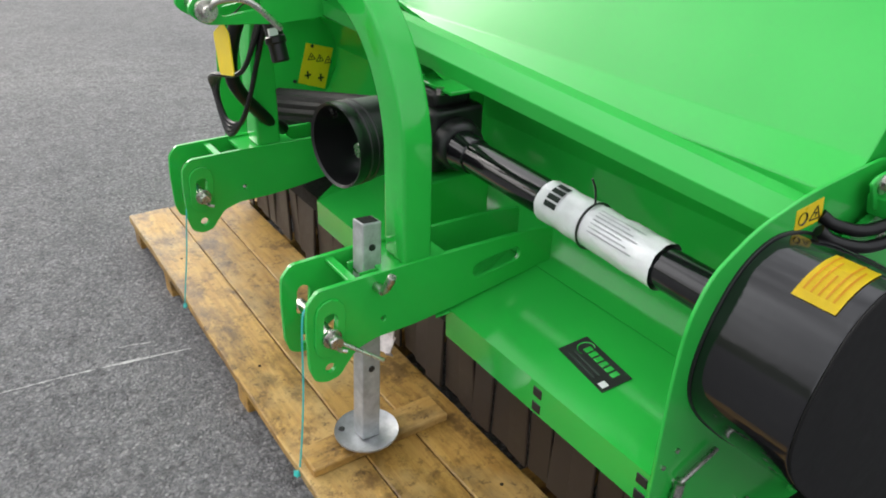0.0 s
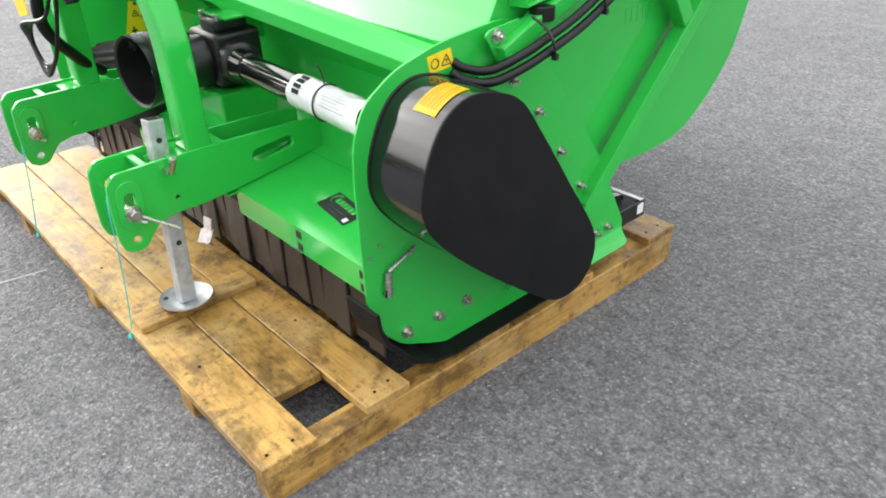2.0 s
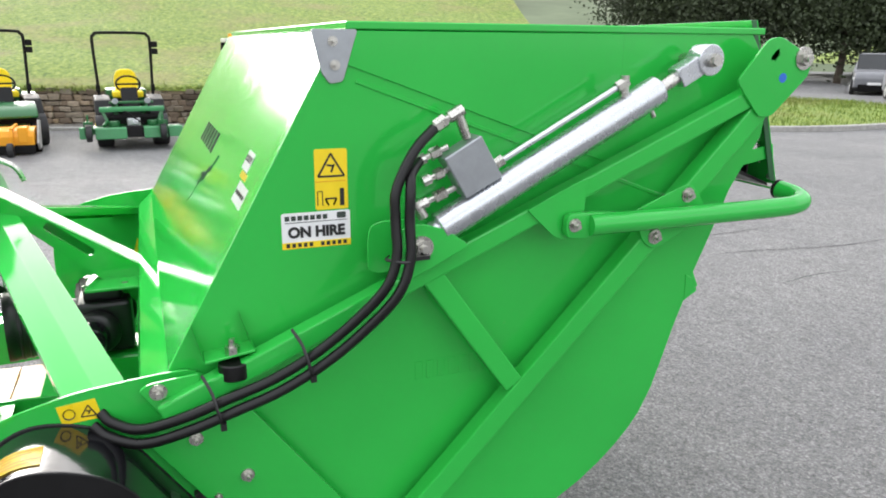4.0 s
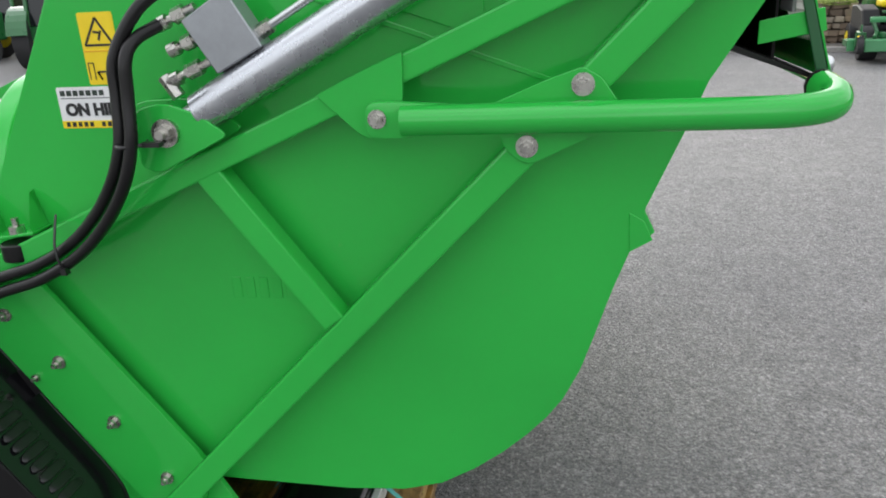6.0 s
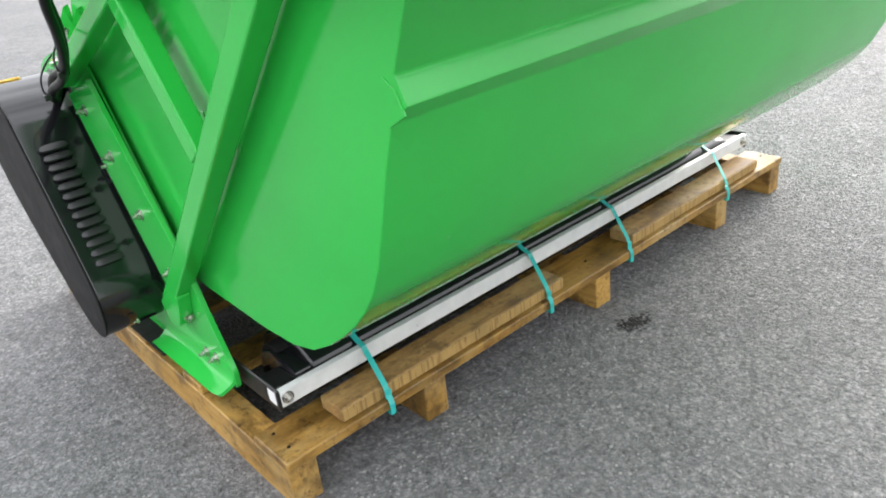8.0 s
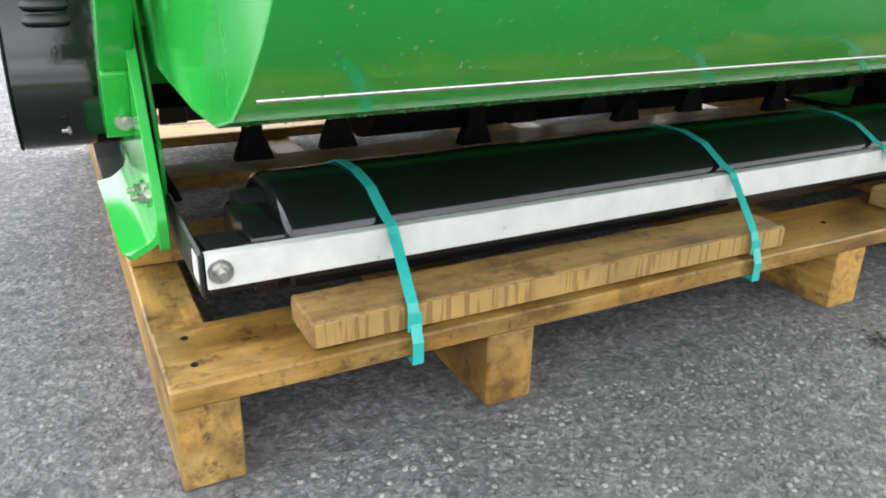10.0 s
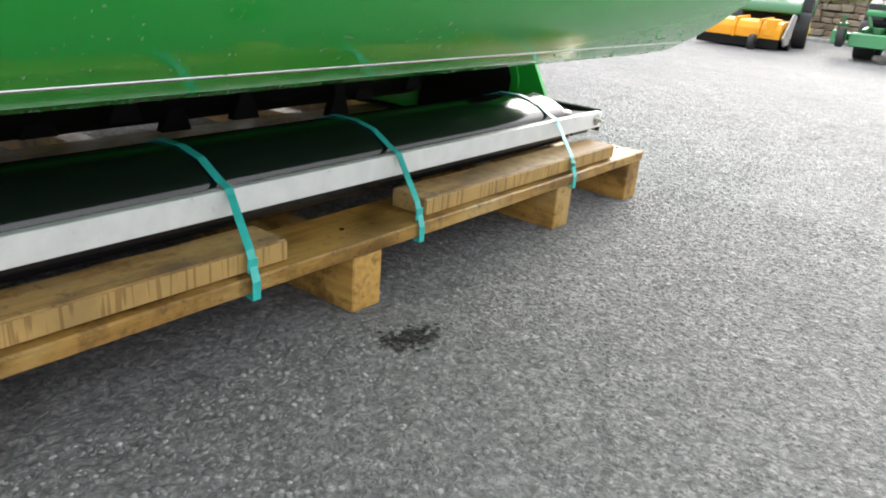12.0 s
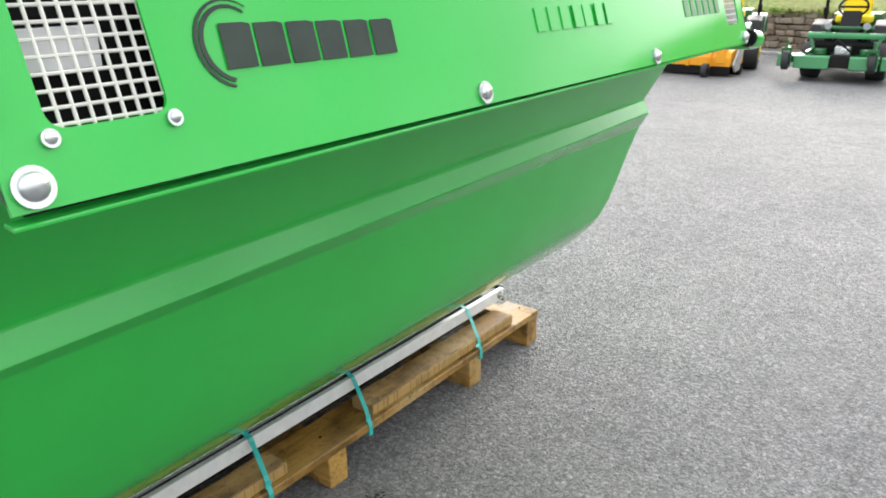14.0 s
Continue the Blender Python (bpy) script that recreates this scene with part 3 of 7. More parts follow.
# guard bars: each is bent round at the rear and returns a little way behind the door
bend = [(0.024, 1.49, 1.066), (0.028, 1.75, 1.067), (0.030, 1.95, 1.068), (0.028, 2.012, 1.070), (0.013, 2.050, 1.074), (-0.018, 2.064, 1.080), (-0.040, 2.063, 1.083), (-0.062, 2.060, 1.086)]
for side in (1, -1):
    bar = part("guard_bar", solid(sweep([(x if side > 0 else mx(x), y, z) for x, y, z in bend], 0.0215, 16, 8)), GREEN, M, smooth=True)
    cap_x = [-0.060 if side > 0 else mx(-0.060), -0.072 if side > 0 else mx(-0.072)]
    part("end_cap", bevelled(solid(rod((cap_x[0], 2.060, 1.086), (cap_x[1], 2.059, 1.0865), 0.0222, seg=16)), 0.003), MATT, bar, "black plastic end cap", smooth=True)

# hydraulic ram with its valve block and pipes
def ram(x):
    a, b = Vector((x, 1.136, 1.056)), Vector((x, 1.752, 1.381))
    d = (b - a).normalized()
    p = part("hydraulic_ram", bevelled(solid(rod(a + d * 0.05, a + d * 0.575, 0.0300, seg=28)), 0.003), CHROME, M, "silver hydraulic cylinder", smooth=True)
    part("end_cap", bevelled(solid(rod(a - d * 0.01, a + d * 0.055, 0.020, seg=20), rod(a + Vector((-0.02, 0, 0)), a + Vector((0.02, 0, 0)), 0.022, seg=20)), 0.002), CHROME, p, smooth=True)
    part("piston_rod", solid(rod(a + d * 0.57, a + d * 0.64, 0.0135, seg=18)), ZINC, p, "worn bronze-coloured rod", smooth=True)
    part("rod_eye", bevelled(solid(rod(b + Vector((-0.022, 0, 0)), b + Vector((0.022, 0, 0)), 0.031, seg=24), beam(a + d * 0.62, b, 0.036, 0.04)), 0.002), CHROME, p, smooth=True)
    part("eye_pin", solid(rod(b + Vector((-0.09, 0, 0)), b + Vector((0.032, 0, 0)), 0.014, seg=20), rod(b + Vector((0.03, 0, 0)), b + Vector((0.04, 0, 0)), 0.012, seg=6)), ZINC, p, smooth=True)
    n = Vector((0, -d.z, d.y))
    blk = [(1.182, 1.211), (1.253, 1.251), (1.298, 1.173), (1.226, 1.137)]
    part("valve_block", bevelled(solid(prism(blk, x - 0.022, x + 0.022)), 0.002), GREYBOX, p, "grey valve block")
    part("oil_pipe", solid(rod((x, 1.290, 1.192), (x, 1.560, 1.336), 0.006, seg=12)), GALV, p, smooth=True)
    part("pipe_nut", solid(rod((x, 1.287, 1.190), (x, 1.307, 1.201), 0.011, seg=6)), ZINC, p)
    part("pipe_nut", solid(rod((x, 1.547, 1.329), (x, 1.570, 1.341), 0.011, seg=6), rod((x, 1.565, 1.308), (x, 1.565, 1.352), 0.009, seg=12)), ZINC, p)
    elbow = [rod((x, 1.165, 1.262), (x, 1.212, 1.290), 0.008, seg=10), rod((x, 1.172, 1.266), (x, 1.192, 1.278), 0.0125, seg=6), rod((x, 1.212, 1.298), (x, 1.234, 1.244), 0.0095, seg=12), rod((x, 1.198, 1.282), (x, 1.224, 1.296), 0.0115, seg=12)]
    part("hose_fitting", solid(*elbow), ZINC, p)
    for q0, q1 in (((1.196, 1.230), (1.135, 1.205)), ((1.200, 1.190), (1.148, 1.169)), ((1.212, 1.155), (1.136, 1.124))):
        u = Vector((0, q1[0] - q0[0], q1[1] - q0[1]))
        o = Vector((x, *q0))
        part("hose_fitting", solid(rod(o, o + u, 0.006, seg=10), rod(o + u * 0.25, o + u * 0.55, 0.0115, seg=6), rod(o + u * 0.72, o + u, 0.0105, seg=12)), ZINC, p)
    part("banjo_stub", solid(rod((x, 1.132, 1.134), (x, 1.150, 1.104), 0.0105, seg=12)), ZINC, p)
    part("grease_nipple", solid(rod(a + d * 0.545 - n * 0.026, a + d * 0.545 - n * 0.045, 0.005, seg=8)), ZINC, p)


ram(0.002)
ram(mx(0.002))

# two hoses tied along the upper tube
HOSE = [(-0.046, 0.570, 0.782), (-0.030, 0.590, 0.766), (-0.006, 0.640, 0.756), (0.018, 0.710, 0.777), (0.030, 0.790, 0.806), (0.030, 0.869, 0.831), (0.036, 0.945, 0.872), (0.050, 1.013, 0.928), (0.068, 1.068, 0.992), (0.066, 1.090, 1.050), (0.056, 1.092, 1.110), (0.050, 1.096, 1.165)]


def hose(side, end):
    """One of the pair, set off to one side of their common line."""
    path = []
    for i, p in enumerate(HOSE):
        q0, q1 = Vector(HOSE[max(i - 1, 0)]), Vector(HOSE[min(i + 1, len(HOSE) - 1)])
        d = (q1 - q0).normalized()
        n = Vector((-0.40, -d.z, d.y)).normalized()
        path.append(Vector(p) + n * side)
    part("hydraulic_hose", solid(sweep(path + [Vector(e) for e in end], 0.0094, 12, 8)), RUBBER, M, "black rubber hydraulic hose", smooth=True)


hose(0.0122, [(0.030, 1.122, 1.228), (0.006, 1.168, 1.264)])
hose(-0.0122, [(0.034, 1.116, 1.190), (0.006, 1.140, 1.207)])
# ties round tube and hoses
for y, z in ((0.758, 0.800), (0.915, 0.864), (1.090, 1.045)):
    low = y < 1.0
    loop = [(0.004, y - 0.014, z + 0.056), (0.030, y - 0.002, z + 0.036), (0.046, y + 0.004, z + 0.012), (0.048, y + 0.010, z - 0.014), (0.030, y + 0.013, z - 0.024)] if low else [(0.030, y - 0.016, z), (0.052, y - 0.026, z), (0.080, y, z), (0.056, y + 0.026, z), (0.034, y + 0.016, z)]
    part("cable_tie", solid(sweep(loop, 0.0032, 6, 5, 0.6), box(0.040, 0.052, y + 0.008, y + 0.018, z - 0.030, z - 0.018) if low else box(0.050, 0.064, y + 0.022, y + 0.050, z - 0.004, z + 0.003)), BLACK, M)

# belt cover
FACE = [(0.350, 0.612), (0.361, 0.669), (0.392, 0.732), (0.430, 0.768), (0.480, 0.783), (0.546, 0.771), (0.610, 0.735), (0.674, 0.648), (0.762, 0.516), (0.848, 0.387),
        (0.870, 0.325), (0.861, 0.272), (0.826, 0.232), (0.770, 0.219), (0.706, 0.241), (0.590, 0.330), (0.470, 0.432), (0.392, 0.511), (0.358, 0.564)]
FACE = soft_outline(FACE, 4)
bm = bmesh.new()
prism(FACE, XR, 0.106)(bm)
cover = part("belt_cover", bevelled(bm, 0.004, 2, 40), BLACK_GLOSS, M, "black belt cover, shiny round the rim", smooth=True)
part("cover_face", bevelled(solid(prism([((y - 0.6) * 1.004 + 0.6, (z - 0.5) * 1.004 + 0.5) for y, z in FACE], 0.1062, 0.1102)), 0.0015), FACEBLACK, cover, "matt black sheet face")
part("cover_flange", bevelled(solid(prism([((y - 0.6) * 1.012 + 0.6, (z - 0.5) * 1.012 + 0.5) for y, z in FACE], XR - 0.002, XR + 0.004)), 0.001), BLACK, cover)
# louvres on the rear side of the cover, pressed lips with rounded ends
lv = Vector((0.0, 0.862 - 0.68, 0.372 - 0.661)).normalized()
nv = Vector((0.0, -lv.z, lv.y))
for i in range(13):
    c = Vector((0.0, 0.684, 0.652)) + lv * (0.0237 * i) - nv * 0.002
    bm = bmesh.new()
    rows = []
    for x, k in ((0.016, 0.25), (0.021, 0.8), (0.030, 1.0), (0.064, 1.0), (0.074, 0.8), (0.079, 0.25)):
        rows.append([bm.verts.new(c + Vector((x, 0, 0)) + lv * a * k + nv * b * k) for a, b in ((-0.011, 0.0), (0.001, 0.0055), (0.006, 0.007), (0.008, 0.005), (0.007, 0.0))])
    for a, b in zip(rows, rows[1:]):
        for q in range(5):
            bm.faces.new((a[q], b[q], b[(q + 1) % 5], a[(q + 1) % 5]))
    bm.faces.new(rows[0])
    bm.faces.new(rows[-1][::-1])
    bmesh.ops.recalc_face_normals(bm, faces=bm.faces)
    part("louvre", bm, BLACK, cover, smooth=True)
for y, z in ((0.875, 0.262), (0.50, 0.775)):
    bolt((0.04, y, z), 0.006, "x", cover, washer=False, length=0.004)
# yellow notice on the rim
NOTICE = sorted((y, z) for y, z in FACE if z > 0.74 and 0.405 < y < 0.512)


def rim_patch(y0, y1, x0, x1, lift):
    pts = [Vector((0, y, z)) for y, z in NOTICE if y0 <= y <= y1]
    out = [(p - Vector((0, 0.49, 0.60))).normalized() for p in pts]

    def mk(bm):
        vs = [[bm.verts.new(p + o * lift + Vector((x, 0, 0))) for x in (x0, x1)] for p, o in zip(pts, out)]
        for u, w in zip(vs, vs[1:]):
            bm.faces.new((u[0], u[1], w[1], w[0]))
        bmesh.ops.solidify(bm, geom=bm.faces[:], thickness=0.0006)
    return mk


notice = part("yellow_notice", solid(rim_patch(0.405, 0.512, 0.024, 0.083, 0.0022)), YELLOW, cover, "yellow printed notice")
for i in range(5):
    part("print_bar", solid(rim_patch(0.415, 0.505 - 0.02 * (i % 3), 0.031 + i * 0.010, 0.034 + i * 0.010, 0.0029)), ORANGE, notice)
# drop lever on the side plate
part("latch_lever", solid(rod((XR + 0.010, 0.447, 0.428), (XR + 0.010, 0.372, 0.398), 0.0045, seg=10), rod((XR, 0.372, 0.392), (XR + 0.012, 0.372, 0.392), 0.007, seg=12), rod((XR + 0.010, 0.371, 0.398), (XR + 0.010, 0.366, 0.340), 0.008, 0.010, seg=14)), ZINC, M, "zinc-plated drop lever", smooth=True)
for y, z in ((0.36, 0.46), (0.334, 0.44)):
    part("rivet", solid(rod((XR, y, z), (XR + 0.003, y, z), 0.004, seg=10)), ZINC, M)


# stickers on the drive-side plate and the hopper
def sticker(name, y0, y1, z0, z1, x, mat, parent, label=""):
    return part(name, bevelled(solid(prism(rounded([(y0, z0), (y1, z0), (y1, z1), (y0, z1)], 0.004), x, x + 0.0008)), 0.0002), mat, parent, label)


def outline_tri(cy, cz, s, x, w=0.0035, mat=None, parent=None):
    pts = [(cy - s, cz - s * 0.8), (cy + s, cz - s * 0.8), (cy, cz + s * 0.9)]
    mk = [beam((x, *pts[i]), (x, *pts[(i + 1) % 3]), 0.0006, w) for i in range(3)]
    mk += [beam((x, cy, cz - s * 0.5), (x, cy + s * 0.25, cz + s * 0.1), 0.0006, w), beam((x, cy - s * 0.3, cz + s * 0.05), (x, cy + s * 0.25, cz - s * 0.05), 0.0006, w)]
    return part("warning_sign", solid(*mk), mat or INK, parent)


st = part("warning_sticker", bevelled(solid(prism([(0.509, 0.813), (0.570, 0.820), (0.579, 0.783), (0.516, 0.779)], XR, XR + 0.0008)), 0.0002), YELLOW, M, "yellow warning sticker")
outline_tri(0.558, 0.799, 0.012, XR + 0.0012, 0.0022, parent=st)
part("gear_sign", solid(sweep([(XR + 0.0012, y, z) for y, z in arc(0.528, 0.797, 0.009, 0, 360, 12)], 0.0018, 6, 2, 0.3)), INK, st)
wl_ = sticker("warning_sticker", 0.966, 1.026, 1.117, 1.227, HR, YELLOW, M, "yellow warning sticker with black triangle")
outline_tri(0.996, 1.197, 0.024, HR + 0.0012, 0.0035, parent=wl_)
part("print_line", solid(box(HR + 0.0008, HR + 0.0014, 0.966, 1.022, 1.168, 1.1695)), ORANGE, wl_)
part("arrow_sign", solid(beam((HR + 0.0011, 0.984, 1.137), (HR + 0.0011, 1.005, 1.137), 0.0006, 0.003), beam((HR + 0.0011, 0.990, 1.125), (HR + 0.0011, 0.984, 1.137), 0.0006, 0.003), beam((HR + 0.0011, 0.990, 1.125), (HR + 0.0011, 0.984, 1.137), 0.0006, 0.003), beam((HR + 0.0011, 0.999, 1.125), (HR + 0.0011, 1.005, 1.137), 0.0006, 0.003), beam((HR + 0.0011, 0.999, 1.125), (HR + 0.0011, 1.005, 1.137), 0.0006, 0.003)), INK, wl_)
part("block_sign", solid(box(HR + 0.0008, HR + 0.0014, 1.011, 1.019, 1.123, 1.155)), INK, wl_)
part("frame_sign", solid(beam((HR + 0.0011, 0.970, 1.125), (HR + 0.0011, 0.970, 1.151), 0.0006, 0.0015), beam((HR + 0.0011, 0.979, 1.125), (HR + 0.0011, 0.979, 1.151), 0.0006, 0.0015), beam((HR + 0.0011, 0.970, 1.151), (HR + 0.0011, 0.979, 1.151), 0.0006, 0.0015)), INK, wl_)
hs = sticker("hire_sticker", 0.903, 1.029, 1.0485, 1.1145, HR, WHITE, M, "white and yellow hire sticker with black capitals")
TEXT_X = Matrix(((0, 0, 1, HR + 0.0014), (1, 0, 0, 0.966), (0, 1, 0, 1.0775), (0, 0, 0, 1)))
flat_text("ON HIRE", 0.0262, TEXT_X, INK, hs)
part("yellow_band", solid(box(HR + 0.0008, HR + 0.0012, 0.903, 1.029, 1.0485, 1.0605)), YELLOW, hs)
for k in range(11):
    if k != 5:
        part("print_bar", solid(box(HR + 0.0012, HR + 0.0016, 0.910 + k * 0.0105, 0.9165 + k * 0.0105, 1.0510, 1.0585)), INK, hs)
for k in range(7):
    part("logo_bar", solid(box(HR + 0.0008, HR + 0.0013, 0.909 + k * 0.0115, 0.9175 + k * 0.0115, 1.1005, 1.1090)), GREYINK, hs)
part("rule", solid(box(HR + 0.0008, HR + 0.0013, 0.909, 1.023, 1.0960, 1.0972)), GREYINK, hs)
part("logo_shape", solid(prism(rounded([(1.004, 1.1000), (1.021, 1.1000), (1.021, 1.1115), (1.004, 1.1115)], 0.003), HR + 0.0008, HR + 0.0013)), GREYINK, hs)


# marks on the sloping front panel of the hopper
FD = Vector((0, 0.291, 0.529)).normalized()
FN = Vector((0, -FD.z, FD.y))


def on_front(x, s, lift=0.0015):
    return Vector((x, 0.694, 0.846)) + FD * s + FN * lift


def front_patch(name, x0, x1, s0, s1, mat, parent, label="", lift=0.001):
    bm = bmesh.new()
    q = [bm.verts.new(on_front(x, s, lift)) for x, s in ((x0, s0), (x1, s0), (x1, s1), (x0, s1))]
    bm.faces.new(q)
    bmesh.ops.solidify(bm, geom=bm.faces[:], thickness=0.0008)
    return part(name, bm, mat, parent, label)


for k in range(6):
    front_patch("logo_bar", -1.16 + k * 0.062, -1.116 + k * 0.062, 0.318, 0.375, GREYINK, hopper)
script = [(-0.815, 0.175), (-0.775, 0.225), (-0.800, 0.255), (-0.765, 0.270), (-0.770, 0.235), (-0.745, 0.275), (-0.735, 0.250), (-0.720, 0.290), (-0.725, 0.255), (-0.700, 0.300), (-0.690, 0.285), (-0.655, 0.335)]
part("script_mark", solid(sweep([on_front(x, q, 0.0008) for x, q in script], 0.0022, 6, 6)), GREYINK, hopper)
front_patch("notice", -0.305, -0.225, 0.362, 0.402, WHITE, hopper, "white notice")
front_patch("notice", -0.285, -0.205, 0.346, 0.360, YELLOW, hopper, "yellow notice")
front_patch("notice", -0.255, -0.135, 0.300, 0.342, WHITE, hopper, "white notice")
SLOPE = Matrix.Translation(on_front(-0.265, 0.386, 0.0022)) @ Matrix(((1, 0, 0, 0), (0, FD.y, FN.y, 0), (0, FD.z, FN.z, 0), (0, 0, 0, 1)))
flat_text("ON HIRE", 0.0165, SLOPE, INK, hopper)
for k in range(5):
    front_patch("print_bar", -0.245 + k * 0.021, -0.230 + k * 0.021, 0.318, 0.326, INK, hopper, lift=0.002)
front_patch("notice", -1.50, -1.38, 0.16, 0.22, YELLOW, hopper, "yellow notice")

# gearbox, cone guard and drive shaft
gb = part("gearbox", bevelled(solid(box(-1.035, -0.880, 0.47, 0.61, 0.575, 0.720), rod((-0.87, 0.525, 0.645), (-0.825, 0.515, 0.647), 0.062, 0.052, seg=28), rod((-1.03, 0.545, 0.645), (-1.10, 0.545, 0.645), 0.078, 0.062, seg=28), rod((-0.965, 0.48, 0.640), (-0.970, 0.41, 0.640), 0.072, seg=28), box(-1.0, -0.905, 0.49, 0.59, 0.715, 0.755)), 0.014, 3), BLACK, M, "black cast gearbox", smooth=True)
for x, y, z in ((-0.90, 0.50, 0.755), (-0.99, 0.50, 0.755), (-0.90, 0.60, 0.755), (-0.99, 0.60, 0.755)):
    part("gearbox_bolt", solid(rod((x, y, z - 0.003), (x, y, z + 0.012), 0.010, seg=6)), ZINC, gb)
part("gearbox_plate", bevelled(solid(box(-1.01, -0.86, 0.50, 0.64, 0.757, 0.766)), 0.002), GREEN, M)
part("gearbox_stand", bevelled(solid(box(-1.04, -0.86, 0.45, 0.62, 0.447, 0.565)), 0.004), GREEN, M)
bm = bmesh.new()
N = 36
rings = []
cone_axis = Matrix.Translation((-0.990, 0.284, 0.643)) @ Matrix.Rotation(radians(8), 4, 'Z')
CONE = [(0.000, 0.093), (-0.002, 0.096), (0.016, 0.097), (0.019, 0.095), (0.030, 0.0945), (0.032, 0.0965), (0.037, 0.0965), (0.039, 0.094), (0.050, 0.0935), (0.052, 0.0955), (0.057, 0.0955), (0.059, 0.093), (0.10, 0.091),
        (0.150, 0.088), (0.150, 0.083), (0.10, 0.086), (0.03, 0.089), (0.002, 0.090)]
for y, r in CONE:
    rings.append([bm.verts.new(cone_axis @ Vector((r * math.cos(2 * math.pi * k / N), y, r * math.sin(2 * math.pi * k / N)))) for k in range(N)])
rings.append(rings[0])
for a, b in zip(rings, rings[1:]):
    for k in range(N):
        bm.faces.new((a[k], a[(k + 1) % N], b[(k + 1) % N], b[k]))
bmesh.ops.recalc_face_normals(bm, faces=bm.faces)
part("shaft_guard_cone", bm, BLACK, M, "open black plastic cone guard", smooth=True)
part("splined_stub", bevelled(solid(rod((-0.955, 0.42, 0.637), (-0.955, 0.32, 0.637), 0.018, seg=12)), 0.001), ZINC, M)
part("cone_hole", solid(rod((-1.063, 0.322, 0.686), (-1.071, 0.322, 0.690), 0.008, seg=12)), ZINC, M)
SHAFT_A, SHAFT_B = Vector((-0.82, 0.510, 0.647)), Vector((XR - 0.004, 0.490, 0.640))
sd = (SHAFT_B - SHAFT_A).normalized()
sh = part("shaft_tube", bevelled(solid(rod(SHAFT_A, SHAFT_B, 0.036, seg=32), rod(SHAFT_A, SHAFT_A + sd * 0.05, 0.045, 0.039, seg=32)), 0.002), BLACK_GLOSS, M, "glossy black shaft tube", smooth=True)
BEL0, BEL1 = Vector((-1.10, 0.50, 0.640)), Vector((-1.74, 0.447, 0.500))
bm = bmesh.new()
rings = []
for i in range(9):
    p = BEL0.lerp(BEL1, i / 8)
    rings.append([bm.verts.new(p + Vector((0, math.cos(2 * math.pi * k / 56), math.sin(2 * math.pi * k / 56))) * (0.048 + 0.0012 * i) * (1 + 0.05 * math.cos(14 * 2 * math.pi * k / 56))) for k in range(56)])
for a, b in zip(rings, rings[1:]):
    for k in range(56):
        bm.faces.new((a[k], a[(k + 1) % 56], b[(k + 1) % 56], b[k]))
bm.faces.new(rings[0])
bm.faces.new(rings[-1][::-1])
bmesh.ops.recalc_face_normals(bm, faces=bm.faces)
part("shaft_boot", bm, MATT, M, "black fluted shaft guard")
sl0, sl1 = SHAFT_A + sd * 0.300, SHAFT_A + sd * 0.590
bm = bmesh.new()
rings = []
for i in range(25):
    t = i / 24
    p = sl0.lerp(sl1, t)
    rings.append([bm.verts.new(p + Vector((0.004 * noise.noise((k * 0.7, 3.0, 1.0)), math.cos(2 * math.pi * k / 32), math.sin(2 * math.pi * k / 32))) * (0.0415 + 0.0024 * noise.noise((t * 9, 2.5 * math.cos(k / 5), k * 0.3)) + 0.0012 * noise.noise((t * 31, 6.0 * math.cos(k / 5), 4.0 * math.sin(k / 5))) + (0.0012 if 0.42 > t > 0.36 else 0) - (0.003 if 0.40 < t < 0.44 else 0))) for k in range(32)])
for a, b in zip(rings, rings[1:]):
    for k in range(32):
        bm.faces.new((a[k], a[(k + 1) % 32], b[(k + 1) % 32], b[k]))
sleeve = part("paper_sleeve", bm, FILM, sh, "crinkled white printed sleeve under clear film", smooth=True)


def on_sleeve(t, ang, r=0.0440):
    p = sl0.lerp(sl1, t)
    return p + Vector((0, -math.cos(radians(ang)) * r, math.sin(radians(ang)) * r))


for k in range(4):
    a0 = 18 + k * 19
    bm = bmesh.new()
    g = [[bm.verts.new(on_sleeve(t, a)) for a in (a0, a0 + 7, a0 + 14)] for t in (0.09, 0.20)]
    for i in range(2):
        bm.faces.new((g[0][i], g[1][i], g[1][i + 1], g[0][i + 1]))
    bmesh.ops.solidify(bm, geom=bm.faces[:], thickness=0.0006)
    part("logo_bar", bm, GREYINK, sleeve)
for k in range(7):
    bm = bmesh.new()
    g = [[bm.verts.new(on_sleeve(t, a)) for a in (16 + k * 10, 18.5 + k * 10)] for t in (0.5, 0.62, 0.74, 0.86 - 0.05 * (k % 3))]
    for a, b in zip(g, g[1:]):
        bm.faces.new((a[0], b[0], b[1], a[1]))
    bmesh.ops.solidify(bm, geom=bm.faces[:], thickness=0.0006)
    part("print_bar", bm, plain("pale_grey_print", (0.45, 0.45, 0.47), 0.4) if k == 0 else bpy.data.materials["pale_grey_print"], sleeve)
tie = [on_sleeve(0.42, a, 0.0435) for a in range(0, 361, 15)]
part("cable_tie", solid(sweep(tie, 0.0022, 8, 2), sweep([on_sleeve(0.42, 85, 0.043), on_sleeve(0.42, 83, 0.075), on_sleeve(0.41, 80, 0.095)], 0.002, 6, 4)), BLACK, sleeve, "black cable tie", smooth=True)

